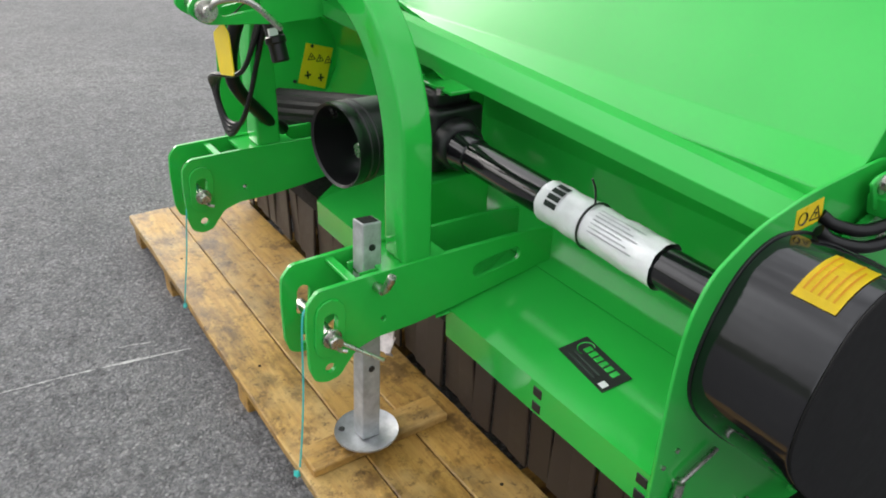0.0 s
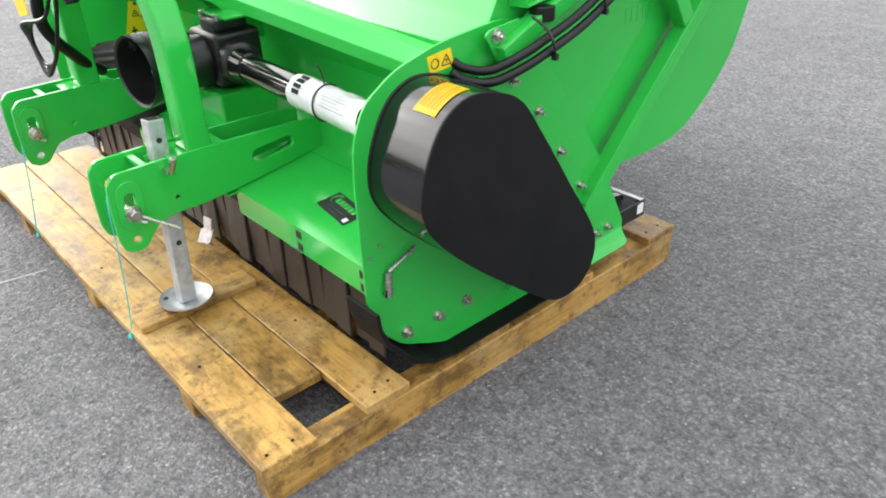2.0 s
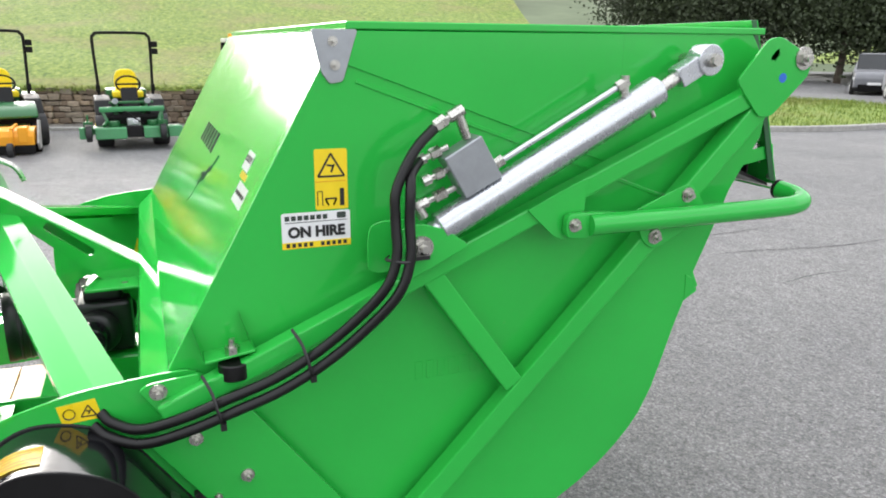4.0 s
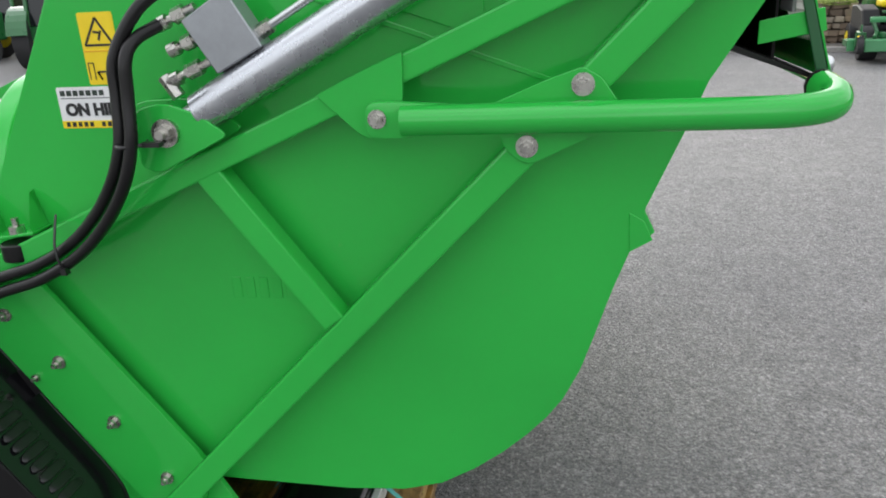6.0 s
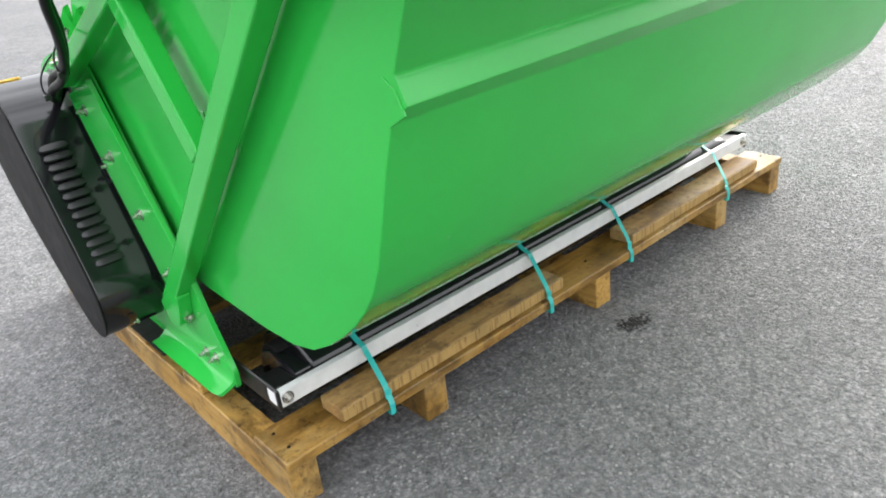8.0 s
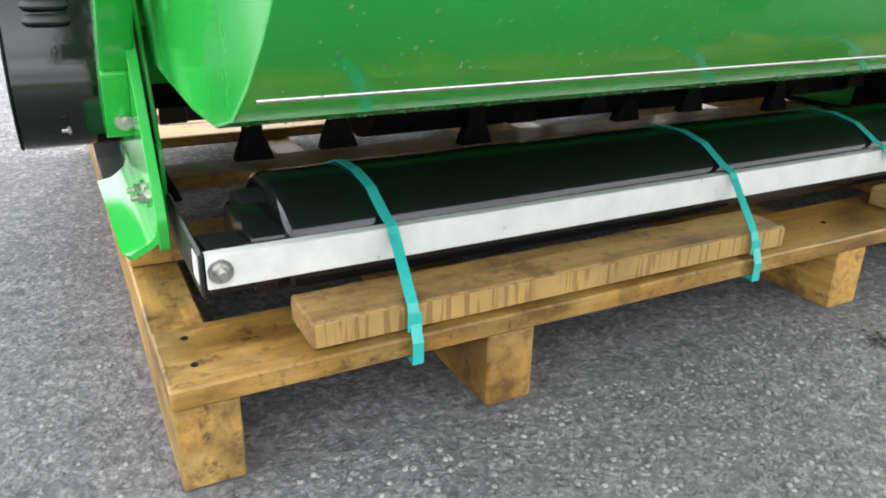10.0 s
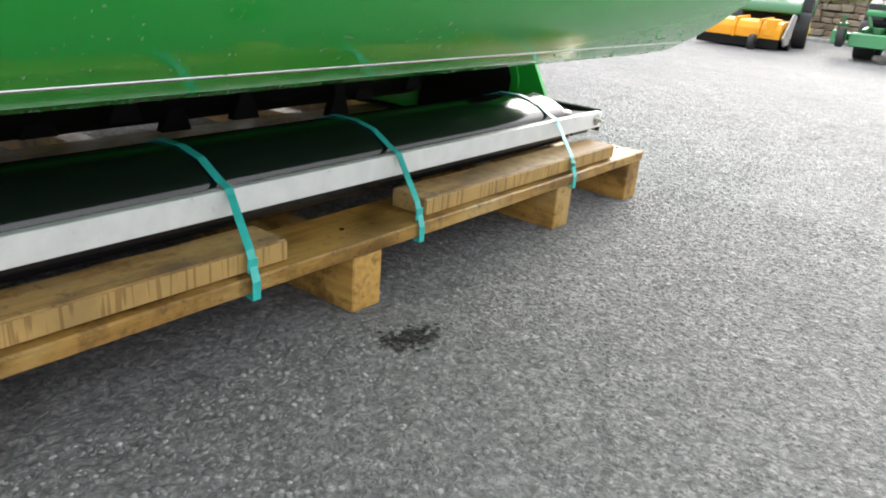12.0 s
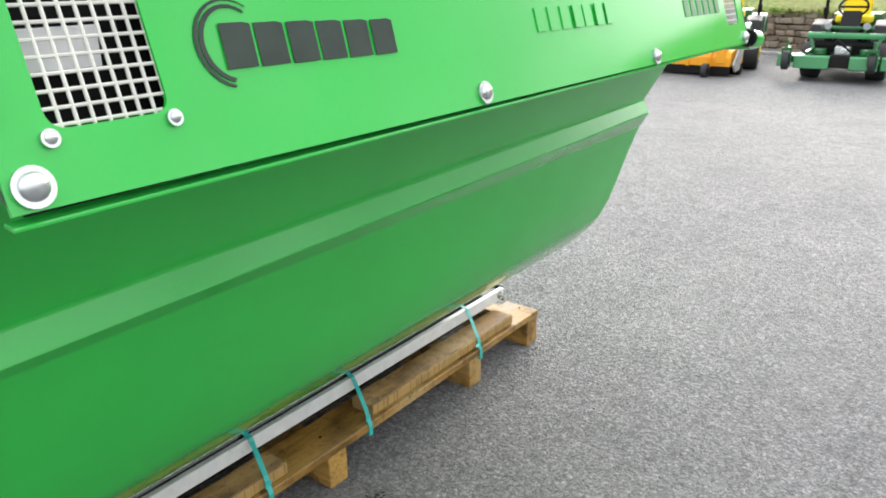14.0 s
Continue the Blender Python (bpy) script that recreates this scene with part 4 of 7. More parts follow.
# lower link arms: two plates each, with slot, lobe and pin
ARM = [(0.024, 0.470), (0.028, 0.520), (0.050, 0.543), (0.180, 0.545), (0.300, 0.544), (0.540, 0.538), (0.596, 0.530), (0.596, 0.444), (0.575, 0.4475), (0.342, 0.414), (0.250, 0.405), (0.165, 0.404),
       (0.122, 0.392), (0.100, 0.366), (0.085, 0.346), (0.058, 0.341), (0.034, 0.352), (0.025, 0.380)]


def ring_plate(outer, holes, x0, x1):
    """A plate with holes: the outline and the holes are bridged by a fill."""
    bm = bmesh.new()
    loops = []
    for pts in [outer] + holes:
        vs = [bm.verts.new((x0, *p)) for p in pts]
        loops.append([bm.edges.new((vs[i], vs[(i + 1) % len(vs)])) for i in range(len(vs))])
    bmesh.ops.triangle_fill(bm, edges=[e for lp in loops for e in lp], use_beauty=True)
    g = bmesh.ops.extrude_face_region(bm, geom=bm.faces[:])
    bmesh.ops.translate(bm, vec=(x1 - x0, 0, 0), verts=[v for v in g["geom"] if isinstance(v, bmesh.types.BMVert)])
    bmesh.ops.recalc_face_normals(bm, faces=bm.faces)
    return bm


def slot(y0, z0, y1, z1, r, n=6):
    d = math.degrees(math.atan2(z1 - z0, y1 - y0))
    return arc(y1, z1, r, d - 90, d + 90, n) + arc(y0, z0, r, d + 90, d + 270, n)


def lower_arm(xo, xi):
    for i, x in enumerate((xo, xi)):
        holes = [slot(0.066, 0.440, 0.070, 0.480, 0.013), arc(0.066, 0.372, 0.010, 0, 330, 11), arc(0.181, 0.443, 0.006, 0, 330, 9)]
        if i == 0:
            holes.append(slot(0.405, 0.482, 0.492, 0.492, 0.017))
        part("arm_plate", bevelled(ring_plate(rounded(ARM, 0.008, 2), holes, x - 0.010, x), 0.0012, 1, 60), GREEN, M)
    part("slot_boss", bevelled(ring_plate(slot(0.066, 0.430, 0.070, 0.492, 0.030), [slot(0.066, 0.440, 0.070, 0.480, 0.0135)], xo, xo + 0.006), 0.001, 1, 60), GREEN, M)
    part("arm_bridge", bevelled(solid(box(xi, xo - 0.010, 0.185, 0.33, 0.530, 0.538), box(xi, xo - 0.010, 0.118, 0.135, 0.530, 0.538)), 0.001), GREEN, M)
    part("link_pin", bevelled(solid(rod((xi - 0.02, 0.068, 0.444), (xo + 0.022, 0.068, 0.444), 0.011, seg=16), rod((xo + 0.006, 0.068, 0.444), (xo + 0.014, 0.068, 0.444), 0.019, seg=20), rod((xo + 0.014, 0.068, 0.444), (xo + 0.032, 0.068, 0.444), 0.014, seg=6)), 0.001), ZINC, M, "zinc-plated hitch pin", smooth=True)
    part("lynch_pin", solid(sweep([(xo + 0.026, 0.06, 0.452), (xo + 0.030, 0.072, 0.430), (xo + 0.034, 0.085, 0.424)], 0.004, 8, 4)), ZINC, M)


lower_arm(-0.602, -0.714)
lower_arm(-1.322, -1.434)
part("pin_rod", solid(rod((-0.578, 0.080, 0.438), (-0.550, 0.150, 0.390), 0.004, seg=10)), ZINC, M)

part("lip_gusset", bevelled(solid(prism([(-0.602, 0.30), (-0.602, 0.42), (-0.70, 0.42), (-0.70, 0.35)], 0.400, 0.405, "z")), 0.001), GREEN, M)
# curved headstock arch, both legs in one bent tube
arch = [(-0.644, 0.54), (-0.644, 0.72), (-0.650, 0.80), (-0.680, 0.88), (-0.730, 0.95), (-0.81, 1.005), (-0.91, 1.03), (-1.005, 1.035)]
arch = arch + [(-2.010 - x, z) for x, z in arch[-2::-1]]
bm = bmesh.new()
pts = curve_points([(x, 0.0, z) for x, z in arch], 5)
prev = None
for i, p in enumerate(pts):
    d = (pts[min(i + 1, len(pts) - 1)] - pts[max(i - 1, 0)]).normalized()
    s = Vector((-d.z, 0, d.x)) * 0.036
    q = [bm.verts.new((p + s * a + Vector((0, 0.260 + 0.031 * b, 0)))) for a, b in ((-1, -1), (1, -1), (1, 1), (-1, 1))]
    if prev:
        for k in range(4):
            bm.faces.new((prev[k], prev[(k + 1) % 4], q[(k + 1) % 4], q[k]))
    else:
        bm.faces.new(q)
    prev = q
bm.faces.new(prev[::-1])
part("headstock_arch", bevelled(bm, 0.007, 3, 40), GREEN, M, smooth=True)
TL = rounded([(0.26, 1.0), (0.26, 0.930), (0.16, 0.925), (0.02, 0.936, 0.03), (-0.012, 0.962, 0.03), (0.01, 0.992, 0.03), (0.15, 1.045), (0.26, 1.065)], 0.015)
for x in (-0.965, -1.045):
    part("top_link_plate", bevelled(ring_plate(TL, [slot(0.060, 0.958, 0.12, 0.966, 0.010)], x - 0.005, x + 0.005), 0.001, 1, 60), GREEN, M)
part("top_link_pin", bevelled(solid(rod((-1.10, 0.022, 0.963), (-0.925, 0.022, 0.963), 0.0125, seg=16), rod((-0.957, 0.022, 0.963), (-0.945, 0.022, 0.963), 0.021, seg=20)), 0.001), ZINC, M, smooth=True)
part("pin_handle", solid(sweep([(-0.935, 0.022, 0.963), (-0.915, 0.035, 0.985), (-0.90, 0.085, 0.982), (-0.895, 0.140, 0.930)], 0.006, 8, 5)), ZINC, M, smooth=True)
for x in (-0.955, -1.055):
    brace = rounded([(0.28, 1.045), (0.28, 0.985), (0.379, 0.915), (0.646, 0.672), (0.660, 0.672), (0.660, 0.790)], 0.008)
    part("brace_plate", bevelled(ring_plate(brace, [slot(0.425, 0.926, 0.518, 0.850, 0.012)], x - 0.004, x + 0.004), 0.001, 1, 60), GREEN, M)
part("brace_cover", bevelled(solid(prism([(0.29, 1.040), (0.655, 0.795), (0.652, 0.789), (0.287, 1.034)], -1.050, -0.960)), 0.001), GREEN, M)
part("swing_ring", solid(sweep([(-1.0, 0.27, 1.06), (-1.0, 0.25, 1.09), (-1.0, 0.30, 1.11), (-0.98, 0.36, 1.09), (-0.98, 0.38, 1.05)], 0.007, 8, 5)), ZINC, M, smooth=True)

# hanging cables and a plug at the headstock
part("cable_loop", solid(*[sweep([(-1.09 - 0.006 * i, 0.175, 0.90), (-1.15, 0.145, 0.79), (-1.26, 0.135 - 0.008 * i, 0.76), (-1.31 - 0.008 * i, 0.135, 0.70), (-1.28, 0.14, 0.645 - 0.012 * i), (-1.21, 0.15, 0.655), (-1.165, 0.16, 0.72), (-1.13, 0.17, 0.80), (-1.08 - 0.006 * i, 0.18, 0.90)], 0.0055, 8, 6) for i in range(4)]), RUBBER, M, "coiled black cable", smooth=True)
part("thick_hose", solid(sweep([(-1.20, 0.20, 0.95), (-1.26, 0.17, 0.84), (-1.29, 0.17, 0.73), (-1.33, 0.25, 0.62), (-1.38, 0.32, 0.56)], 0.017, 10, 6)), RUBBER, M, smooth=True)
plug = part("cable_plug", bevelled(solid(rod((-1.044, 0.180, 0.915), (-1.018, 0.184, 0.836), 0.0185, seg=16), rod((-1.034, 0.181, 0.886), (-1.029, 0.182, 0.870), 0.022, seg=16)), 0.003), RUBBER, M, "black trailer plug", smooth=True)
part("plug_label", bevelled(solid(beam((-1.018, 0.170, 0.905), (-1.014, 0.171, 0.891), 0.018, 0.010, (0, 1, 0))), 0.001), WHITE, plug)
part("yellow_tag", bevelled(solid(prism(rounded([(-1.035, 0.822), (-0.952, 0.838), (-0.960, 0.918), (-0.990, 0.932), (-1.048, 0.902)], 0.01), 0.060, 0.063, "y")), 0.0006), YELLOW, M, "yellow hanging tag")
part("tag_string", solid(sweep([(-0.982, 0.0615, 0.922), (-0.995, 0.10, 0.955), (-1.010, 0.16, 0.985)], 0.0015, 6, 4)), RUBBER, M)
# warning sticker inside the far side plate
ws = part("warning_sticker", solid(prism([(0.581, 0.523), (0.678, 0.491), (0.716, 0.624), (0.620, 0.652)], XL + 0.0062, XL + 0.0072)), YELLOW, M, "yellow warning sticker with three triangles and two figures")
for k in range(3):
    outline_tri(0.635 + k * 0.030, 0.606 - k * 0.009, 0.013, XL + 0.0078, 0.0025, parent=ws)
for y, z in ((0.618, 0.545), (0.665, 0.530)):
    part("sticker_mark", solid(box(XL + 0.0072, XL + 0.0078, y - 0.011, y + 0.011, z - 0.003, z + 0.003), box(XL + 0.0072, XL + 0.0078, y - 0.003, y + 0.003, z - 0.012, z + 0.014)), INK, ws)
for y, z in ((0.57, 0.53), (0.72, 0.50), (0.64, 0.64)):
    part("rivet", solid(rod((XL + 0.006, y, z), (XL + 0.010, y, z), 0.006, seg=10)), INK, M)

# parking stand with its dished foot
sx, sy = -0.632, 0.152
post_top = Vector((-0.668, 0.186, 0.622))
post_dir = (post_top - Vector((sx, sy, 0.150))).normalized()
part("stand_post", bevelled(solid(beam((sx, sy, 0.150), post_top, 0.04, 0.04)), 0.003, 2), DULLGALV, M, "galvanised square stand post")
part("post_cap", bevelled(solid(beam(post_top - post_dir * 0.002, post_top + post_dir * 0.0012, 0.033, 0.033)), 0.001), MATT, M)
for z in (0.575, 0.315):
    q = post_top + post_dir * ((z - 0.622) / post_dir.z)
    part("post_hole", solid(rod(q + Vector((0.0195, 0, 0)), q + Vector((0.0210, 0, 0)), 0.007, seg=14)), INK, M)
bm = bmesh.new()
rings = [[bm.verts.new((sx + r * math.cos(2 * math.pi * k / 32), sy + r * math.sin(2 * math.pi * k / 32), z)) for k in range(32)] for r, z in ((0.001, 0.150), (0.036, 0.150), (0.044, 0.153), (0.064, 0.157), (0.067, 0.160), (0.067, 0.156), (0.046, 0.148), (0.036, 0.1435), (0.001, 0.1435))]
for a, b in zip(rings, rings[1:]):
    for k in range(32):
        bm.faces.new((a[k], a[(k + 1) % 32], b[(k + 1) % 32], b[k]))
part("stand_foot", bm, DULLGALV, M, "round dished galvanised foot", smooth=True)
part("foot_hole", solid(rod((sx - 0.032, sy - 0.042, 0.1535), (sx - 0.032, sy - 0.042, 0.1560), 0.007, seg=12)), INK, M)
sx, sy = -0.659, 0.178
part("stand_sleeve", bevelled(solid(box(sx - 0.027, sx - 0.021, sy - 0.028, sy + 0.028, 0.42, 0.535), box(sx + 0.021, sx + 0.024, sy - 0.028, sy + 0.028, 0.42, 0.535), box(sx - 0.027, sx + 0.024, sy + 0.021, sy + 0.027, 0.42, 0.535)), 0.001), GREEN, M)
part("stand_pin", bevelled(solid(rod((-0.70, 0.166, 0.520), (-0.575, 0.166, 0.520), 0.008, seg=14), sweep([(-0.60, 0.166, 0.520), (-0.578, 0.168, 0.522), (-0.560, 0.170, 0.545), (-0.552, 0.172, 0.562)], 0.0085, 12, 5)), 0.001), ZINC, M, smooth=True)

# decal on the shelf
SHELF = Matrix.Translation((-0.300, 0.440, 0.4253)) @ Matrix.Rotation(math.atan2(0.042, 0.266), 4, 'X') @ Matrix.Rotation(radians(-8), 4, 'Z')


def shelf_patch(name, x0, x1, y0, y1, lift, mat, parent, label=""):
    bm = bevelled(solid(box(x0, x1, y0, y1, lift, lift + 0.0008)), 0.0002)
    bmesh.ops.transform(bm, matrix=SHELF, verts=bm.verts)
    return part(name, bm, mat, parent, label)


dc = shelf_patch("decal", -0.067, 0.067, -0.032, 0.032, 0.001, INK, M, "black decal with green logo")
for k in range(6):
    shelf_patch("logo_bar", -0.040 + k * 0.0155, -0.0285 + k * 0.0155, 0.004, 0.020, 0.0018, GREEN, dc)
swoosh = bmesh.new()
sweep([SHELF @ Vector((-0.040 + 0.016 * math.cos(a), 0.011 + 0.016 * math.sin(a), 0.002)) for a in [radians(60 + 15 * k) for k in range(17)]], 0.0012, 6, 2, 0.4)(swoosh)
part("logo_swoosh", swoosh, GREEN, dc)
shelf_patch("code_patch", 0.046, 0.060, -0.026, -0.012, 0.0018, WHITE, dc)
for k in range(2):
    shelf_patch("print_bar", -0.045, 0.030, -0.024 + k * 0.011, -0.020 + k * 0.011, 0.0018, GREYINK, dc)
# crumpled label hanging behind the stand
part("crumpled_label", bevelled(solid(beam((-0.852, 0.338, 0.235), (-0.848, 0.330, 0.200), 0.045, 0.004, (1, 0, 0)), beam((-0.848, 0.330, 0.203), (-0.835, 0.305, 0.172), 0.050, 0.004, (1, 0.2, 0)), beam((-0.838, 0.308, 0.176), (-0.842, 0.330, 0.158), 0.035, 0.004, (1, -0.3, 0))), 0.001), plain("creased_white_label", (0.62, 0.55, 0.54), 0.4, var=0.3, scale=45, bumps=0.6), M, "creased white and red label")

# rear roller, its scraper bar and end brackets
COVER = rounded([(1.308, 0.150), (1.308, 0.226), (1.275, 0.247), (1.225, 0.2595), (1.17, 0.258), (1.12, 0.240), (1.085, 0.205), (1.075, 0.150)], 0.02, 4)
part("roller_cover", bevelled(solid(prism(COVER, -1.775, -0.150)), 0.012, 3, 40), BLACK_GLOSS, M, "shiny black moulded roller cover", smooth=True)
for x0, x1 in ((-0.152, -0.112), (-1.813, -1.773)):
    part("cover_end", bevelled(solid(prism(rounded([(1.30, 0.15), (1.30, 0.224), (1.25, 0.233), (1.19, 0.233), (1.15, 0.21), (1.14, 0.15)], 0.015), x0, x1)), 0.006, 2), BLACK_GLOSS, M, smooth=True)
part("roller", bevelled(solid(rod((-0.12, 1.19, 0.182), (XL + 0.06, 1.19, 0.182), 0.058, seg=40)), 0.004, 2), MATT, M, "black rear roller", smooth=True)
scr = [(1.310, 0.2185), (1.326, 0.2185), (1.326, 0.180), (1.322, 0.180), (1.322, 0.2150), (1.310, 0.2150)]
part("scraper_bar", bevelled(solid(prism(scr, -1.912, -0.058)), 0.001), BRIGHT, M, "bright galvanised scraper bar")
for x, s in ((-0.058, 1), (-1.912, -1)):
    part("scraper_bracket", bevelled(solid(box(x - s * 0.0, x + s * 0.006, 1.10, 1.324, 0.168, 0.222)), 0.004), BLACK, M)
    part("bracket_label", solid(box(x + s * 0.006, x + s * 0.007, 1.285, 1.314, 0.183, 0.214)), WHITE, M)
bolt((-0.072, 1.326, 0.200), 0.009, "y", M, length=0.008)
bolt((-1.885, 1.326, 0.200), 0.009, "y", M, length=0.008)
for x0, x1 in ((-0.114, -0.064), (-1.907, -1.82)):
    part("bracket_block", bevelled(solid(prism([(1.30, 0.16), (1.30, 0.214), (1.22, 0.205), (1.20, 0.16)], x0, x1)), 0.006, 2), BLACK, M)

# rear door of the hopper with its grilles
RB, RT = Vector((0, 2.082, 1.092)), Vector((0, 1.970, 1.464))
rdn = Vector((0, RT.z - RB.z, -(RT.y - RB.y))).normalized()
rdd = (RT - RB).normalized()
DX0, DX1 = -1.790, -0.096


def on_rear(x, s, lift=0.0):
    v = RB + rdd * s + rdn * lift
    return Vector((x, v.y, v.z + (x + 0.107) * 0.0053))


def rear_patch(name, pts, mat, parent, t=0.001, label="", lift=0.0015):
    bm = bmesh.new()
    bm.faces.new([bm.verts.new(on_rear(x, s, lift)) for x, s in pts])
    bmesh.ops.recalc_face_normals(bm, faces=bm.faces)
    bmesh.ops.solidify(bm, geom=bm.faces[:], thickness=t)
    return part(name, bm, mat, parent, label)


LEN = (RT - RB).length
G0 = rounded([(-0.239, 0.054), (-0.139, 0.054), (-0.139, 0.216), (-0.239, 0.216)], 0.016)
G1 = rounded([(-1.745, 0.046), (-1.662, 0.046), (-1.662, 0.216), (-1.745, 0.216)], 0.016)
bm = bmesh.new()
loops = []
for pts in ([(DX0, 0.0), (DX1, 0.0), (DX1, LEN), (DX0, LEN)], G0, G1):
    vs = [bm.verts.new(on_rear(x, s)) for x, s in pts]
    loops += [bm.edges.new((vs[i], vs[(i + 1) % len(vs)])) for i in range(len(vs))]
bmesh.ops.triangle_fill(bm, edges=loops, use_beauty=True)
g = bmesh.ops.extrude_face_region(bm, geom=bm.faces[:])
bmesh.ops.translate(bm, vec=-rdn * 0.004, verts=[v for v in g["geom"] if isinstance(v, bmesh.types.BMVert)])
bmesh.ops.recalc_face_normals(bm, faces=bm.faces)
door = part("rear_door", bm, GREEN, M, "green rear door panel with mesh grilles")
# door sides in the darker green, their shade painted in
part("door_side", bevelled(solid(prism([(2.079, 1.097), (1.968, 1.464), (1.954, 1.464), (2.002, 1.304), (2.060, 1.102)], DX1 - 0.004, DX1)), 0.001), GREEN_SHADE, door)
part("door_side", bevelled(solid(prism([(2.079, 1.097), (1.968, 1.464), (1.954, 1.464), (2.002, 1.304), (2.060, 1.102)], DX0, DX0 + 0.004)), 0.001), GREEN_SHADE, door)
# added black sheet that stands for the dark inside behind the grilles
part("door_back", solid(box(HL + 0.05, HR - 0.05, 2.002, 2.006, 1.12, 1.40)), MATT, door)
part("door_fold", bevelled(solid(prism([(2.080, 1.079), (2.080, 1.083), (2.064, 1.085), (2.064, 1.081)], DX0, DX1)), 0.001), GREEN, door)
for gx in (-0.189, -1.7035):
    mk = []
    for k in range(-4, 5):
        mk.append(rod(on_rear(gx + k * 0.0128, 0.050, -0.004), on_rear(gx + k * 0.0128, 0.226, -0.004), 0.0016, seg=6))
    for k in range(14):
        mk.append(rod(on_rear(gx - 0.058, 0.057 + k * 0.0124, -0.004), on_rear(gx + 0.058, 0.057 + k * 0.0124, -0.004), 0.0015, seg=6))
    part("mesh_grille", solid(*mk), plain("pale_mesh", (0.62, 0.62, 0.56), 0.4, var=0.1) if gx > -1 else bpy.data.materials["pale_mesh"], door, "pale square wire mesh")
# black strip added as the shade on the door's underside
part("bottom_seal", bevelled(solid(prism([(2.070, 1.086), (2.066, 1.094), (1.93, 1.148), (1.924, 1.140)], DX0 + 0.01, DX1 - 0.012)), 0.001), RUBBER, door)
part("door_strap", bevelled(solid(prism([(1.98, 1.172), (2.064, 1.187), (2.070, 1.156), (1.98, 1.140)], DX1 - 0.010, DX1 - 0.006)), 0.001), GREEN, door)
part("side_marker", bevelled(solid(box(-0.205, -0.135, 2.030, 2.035, 1.180, 1.212)), 0.001), WHITE, door, "white plate behind the grille")


def dome(x, s, r, name="dome_nut"):
    bm = bmesh.new()
    bmesh.ops.create_uvsphere(bm, u_segments=16, v_segments=8, radius=r)
    bmesh.ops.scale(bm, vec=(1, 0.75, 1), verts=bm.verts)
    bmesh.ops.translate(bm, vec=on_rear(x, s, 0.003), verts=bm.verts)
    rod(on_rear(x, s, 0.0), on_rear(x, s, 0.004), r * 1.35, seg=20)(bm)
    part(name, bm, GALV, door, smooth=True)


for x, s, r in ((-0.115, 0.017, 0.0115), (-0.137, 0.048, 0.0052), (-0.239, 0.048, 0.0052), (-0.677, 0.015, 0.0105), (-1.231, 0.013, 0.0105), (-1.765, 0.013, 0.0105)):
    dome(x, s, r)
# grey mark on the door: swoosh and six block shapes; a pressed mark and a small print further on
for k in range(6):
    x0 = -0.305 - k * 0.0385
    top, low = 0.121 - 0.0012 * k, 0.081 - 0.0006 * k
    rear_patch("logo_block", [(x0, low), (x0 - 0.034, low), (x0 - 0.036, top - 0.002), (x0 - 0.028, top), (x0 - 0.002, top)], GREYINK, door, 0.0006)
for r0, r1 in ((0.0345, 0.0315), (0.0395, 0.0378)):
    pts = arc(-0.318, 0.103, r0, -75, 125, 16) + arc(-0.320, 0.103, r1, 125, -75, 16)
    rear_patch("logo_swoosh", pts, GREYINK, door, 0.0006)
for k in range(7):
    x0 = -0.840 - k * 0.0365
    rear_patch("pressed_bar", [(x0, 0.081), (x0 - 0.026, 0.081), (x0 - 0.026, 0.115), (x0, 0.115)], GREEN, door, 0.002, lift=0.002)
for k in range(6):
    x0 = -1.415 - k * 0.036
    rear_patch("logo_block", [(x0, 0.076), (x0 - 0.024, 0.076), (x0 - 0.024, 0.110), (x0, 0.110)], PALEPRINT, door, 0.0006)

# rain drops on the belly of the hopper
belly = [Vector((0, y, z)) for y, z in HOP[12:24]]
rain = random.Random(5)
bm = bmesh.new()
for i in range(2200):
    u = rain.random() ** 0.33 * (len(belly) - 1.001)
    k = int(u)
    p = belly[k].lerp(belly[k + 1], u - k)
    d = (belly[k + 1] - belly[k]).normalized()
    nrm = Vector((0, -d.z, d.y)) if i >= 0 else d
    if nrm.dot(Vector((0, 1, -0.5))) < 0:
        nrm = -nrm
    r = rain.choice((0.0007, 0.0009, 0.0012, 0.0017))
    q = rain.uniform(HL + 0.02, HR - 0.02)
    m = Matrix.Translation(Vector((q, p.y, p.z)) + nrm * 0.0002) @ nrm.to_track_quat('Z', 'Y').to_matrix().to_4x4() @ Matrix.Diagonal((r * rain.uniform(0.8, 1.3), r * rain.uniform(0.9, 2.0), r * 0.6, 1))
    ring = [bm.verts.new(m @ Vector((math.cos(a), math.sin(a), 0))) for a in [2 * math.pi * t / 8 for t in range(8)]]
    mid = [bm.verts.new(m @ Vector((0.66 * math.cos(a), 0.66 * math.sin(a), 0.75))) for a in [2 * math.pi * t / 8 for t in range(8)]]
    top = bm.verts.new(m @ Vector((0, 0, 1)))
    for t in range(8):
        bm.faces.new((ring[t], ring[(t + 1) % 8], mid[(t + 1) % 8], mid[t]))
        bm.faces.new((mid[t], mid[(t + 1) % 8], top))
tagged(part("rain_wetting", bm, WATER, hopper, smooth=True), "small clear rain drops", kind="stuff")

# faint pressed lettering on the side sheet, worn to plain bars
for k in range(7):
    y = 1.155 + k * 0.024
    part("pressed_bar", bevelled(solid(prism([(y, 0.752), (y + 0.016, 0.752), (y + 0.016, 0.790), (y, 0.790)], HR - 0.001, HR + 0.0012)), 0.0006), GREEN, hopper)

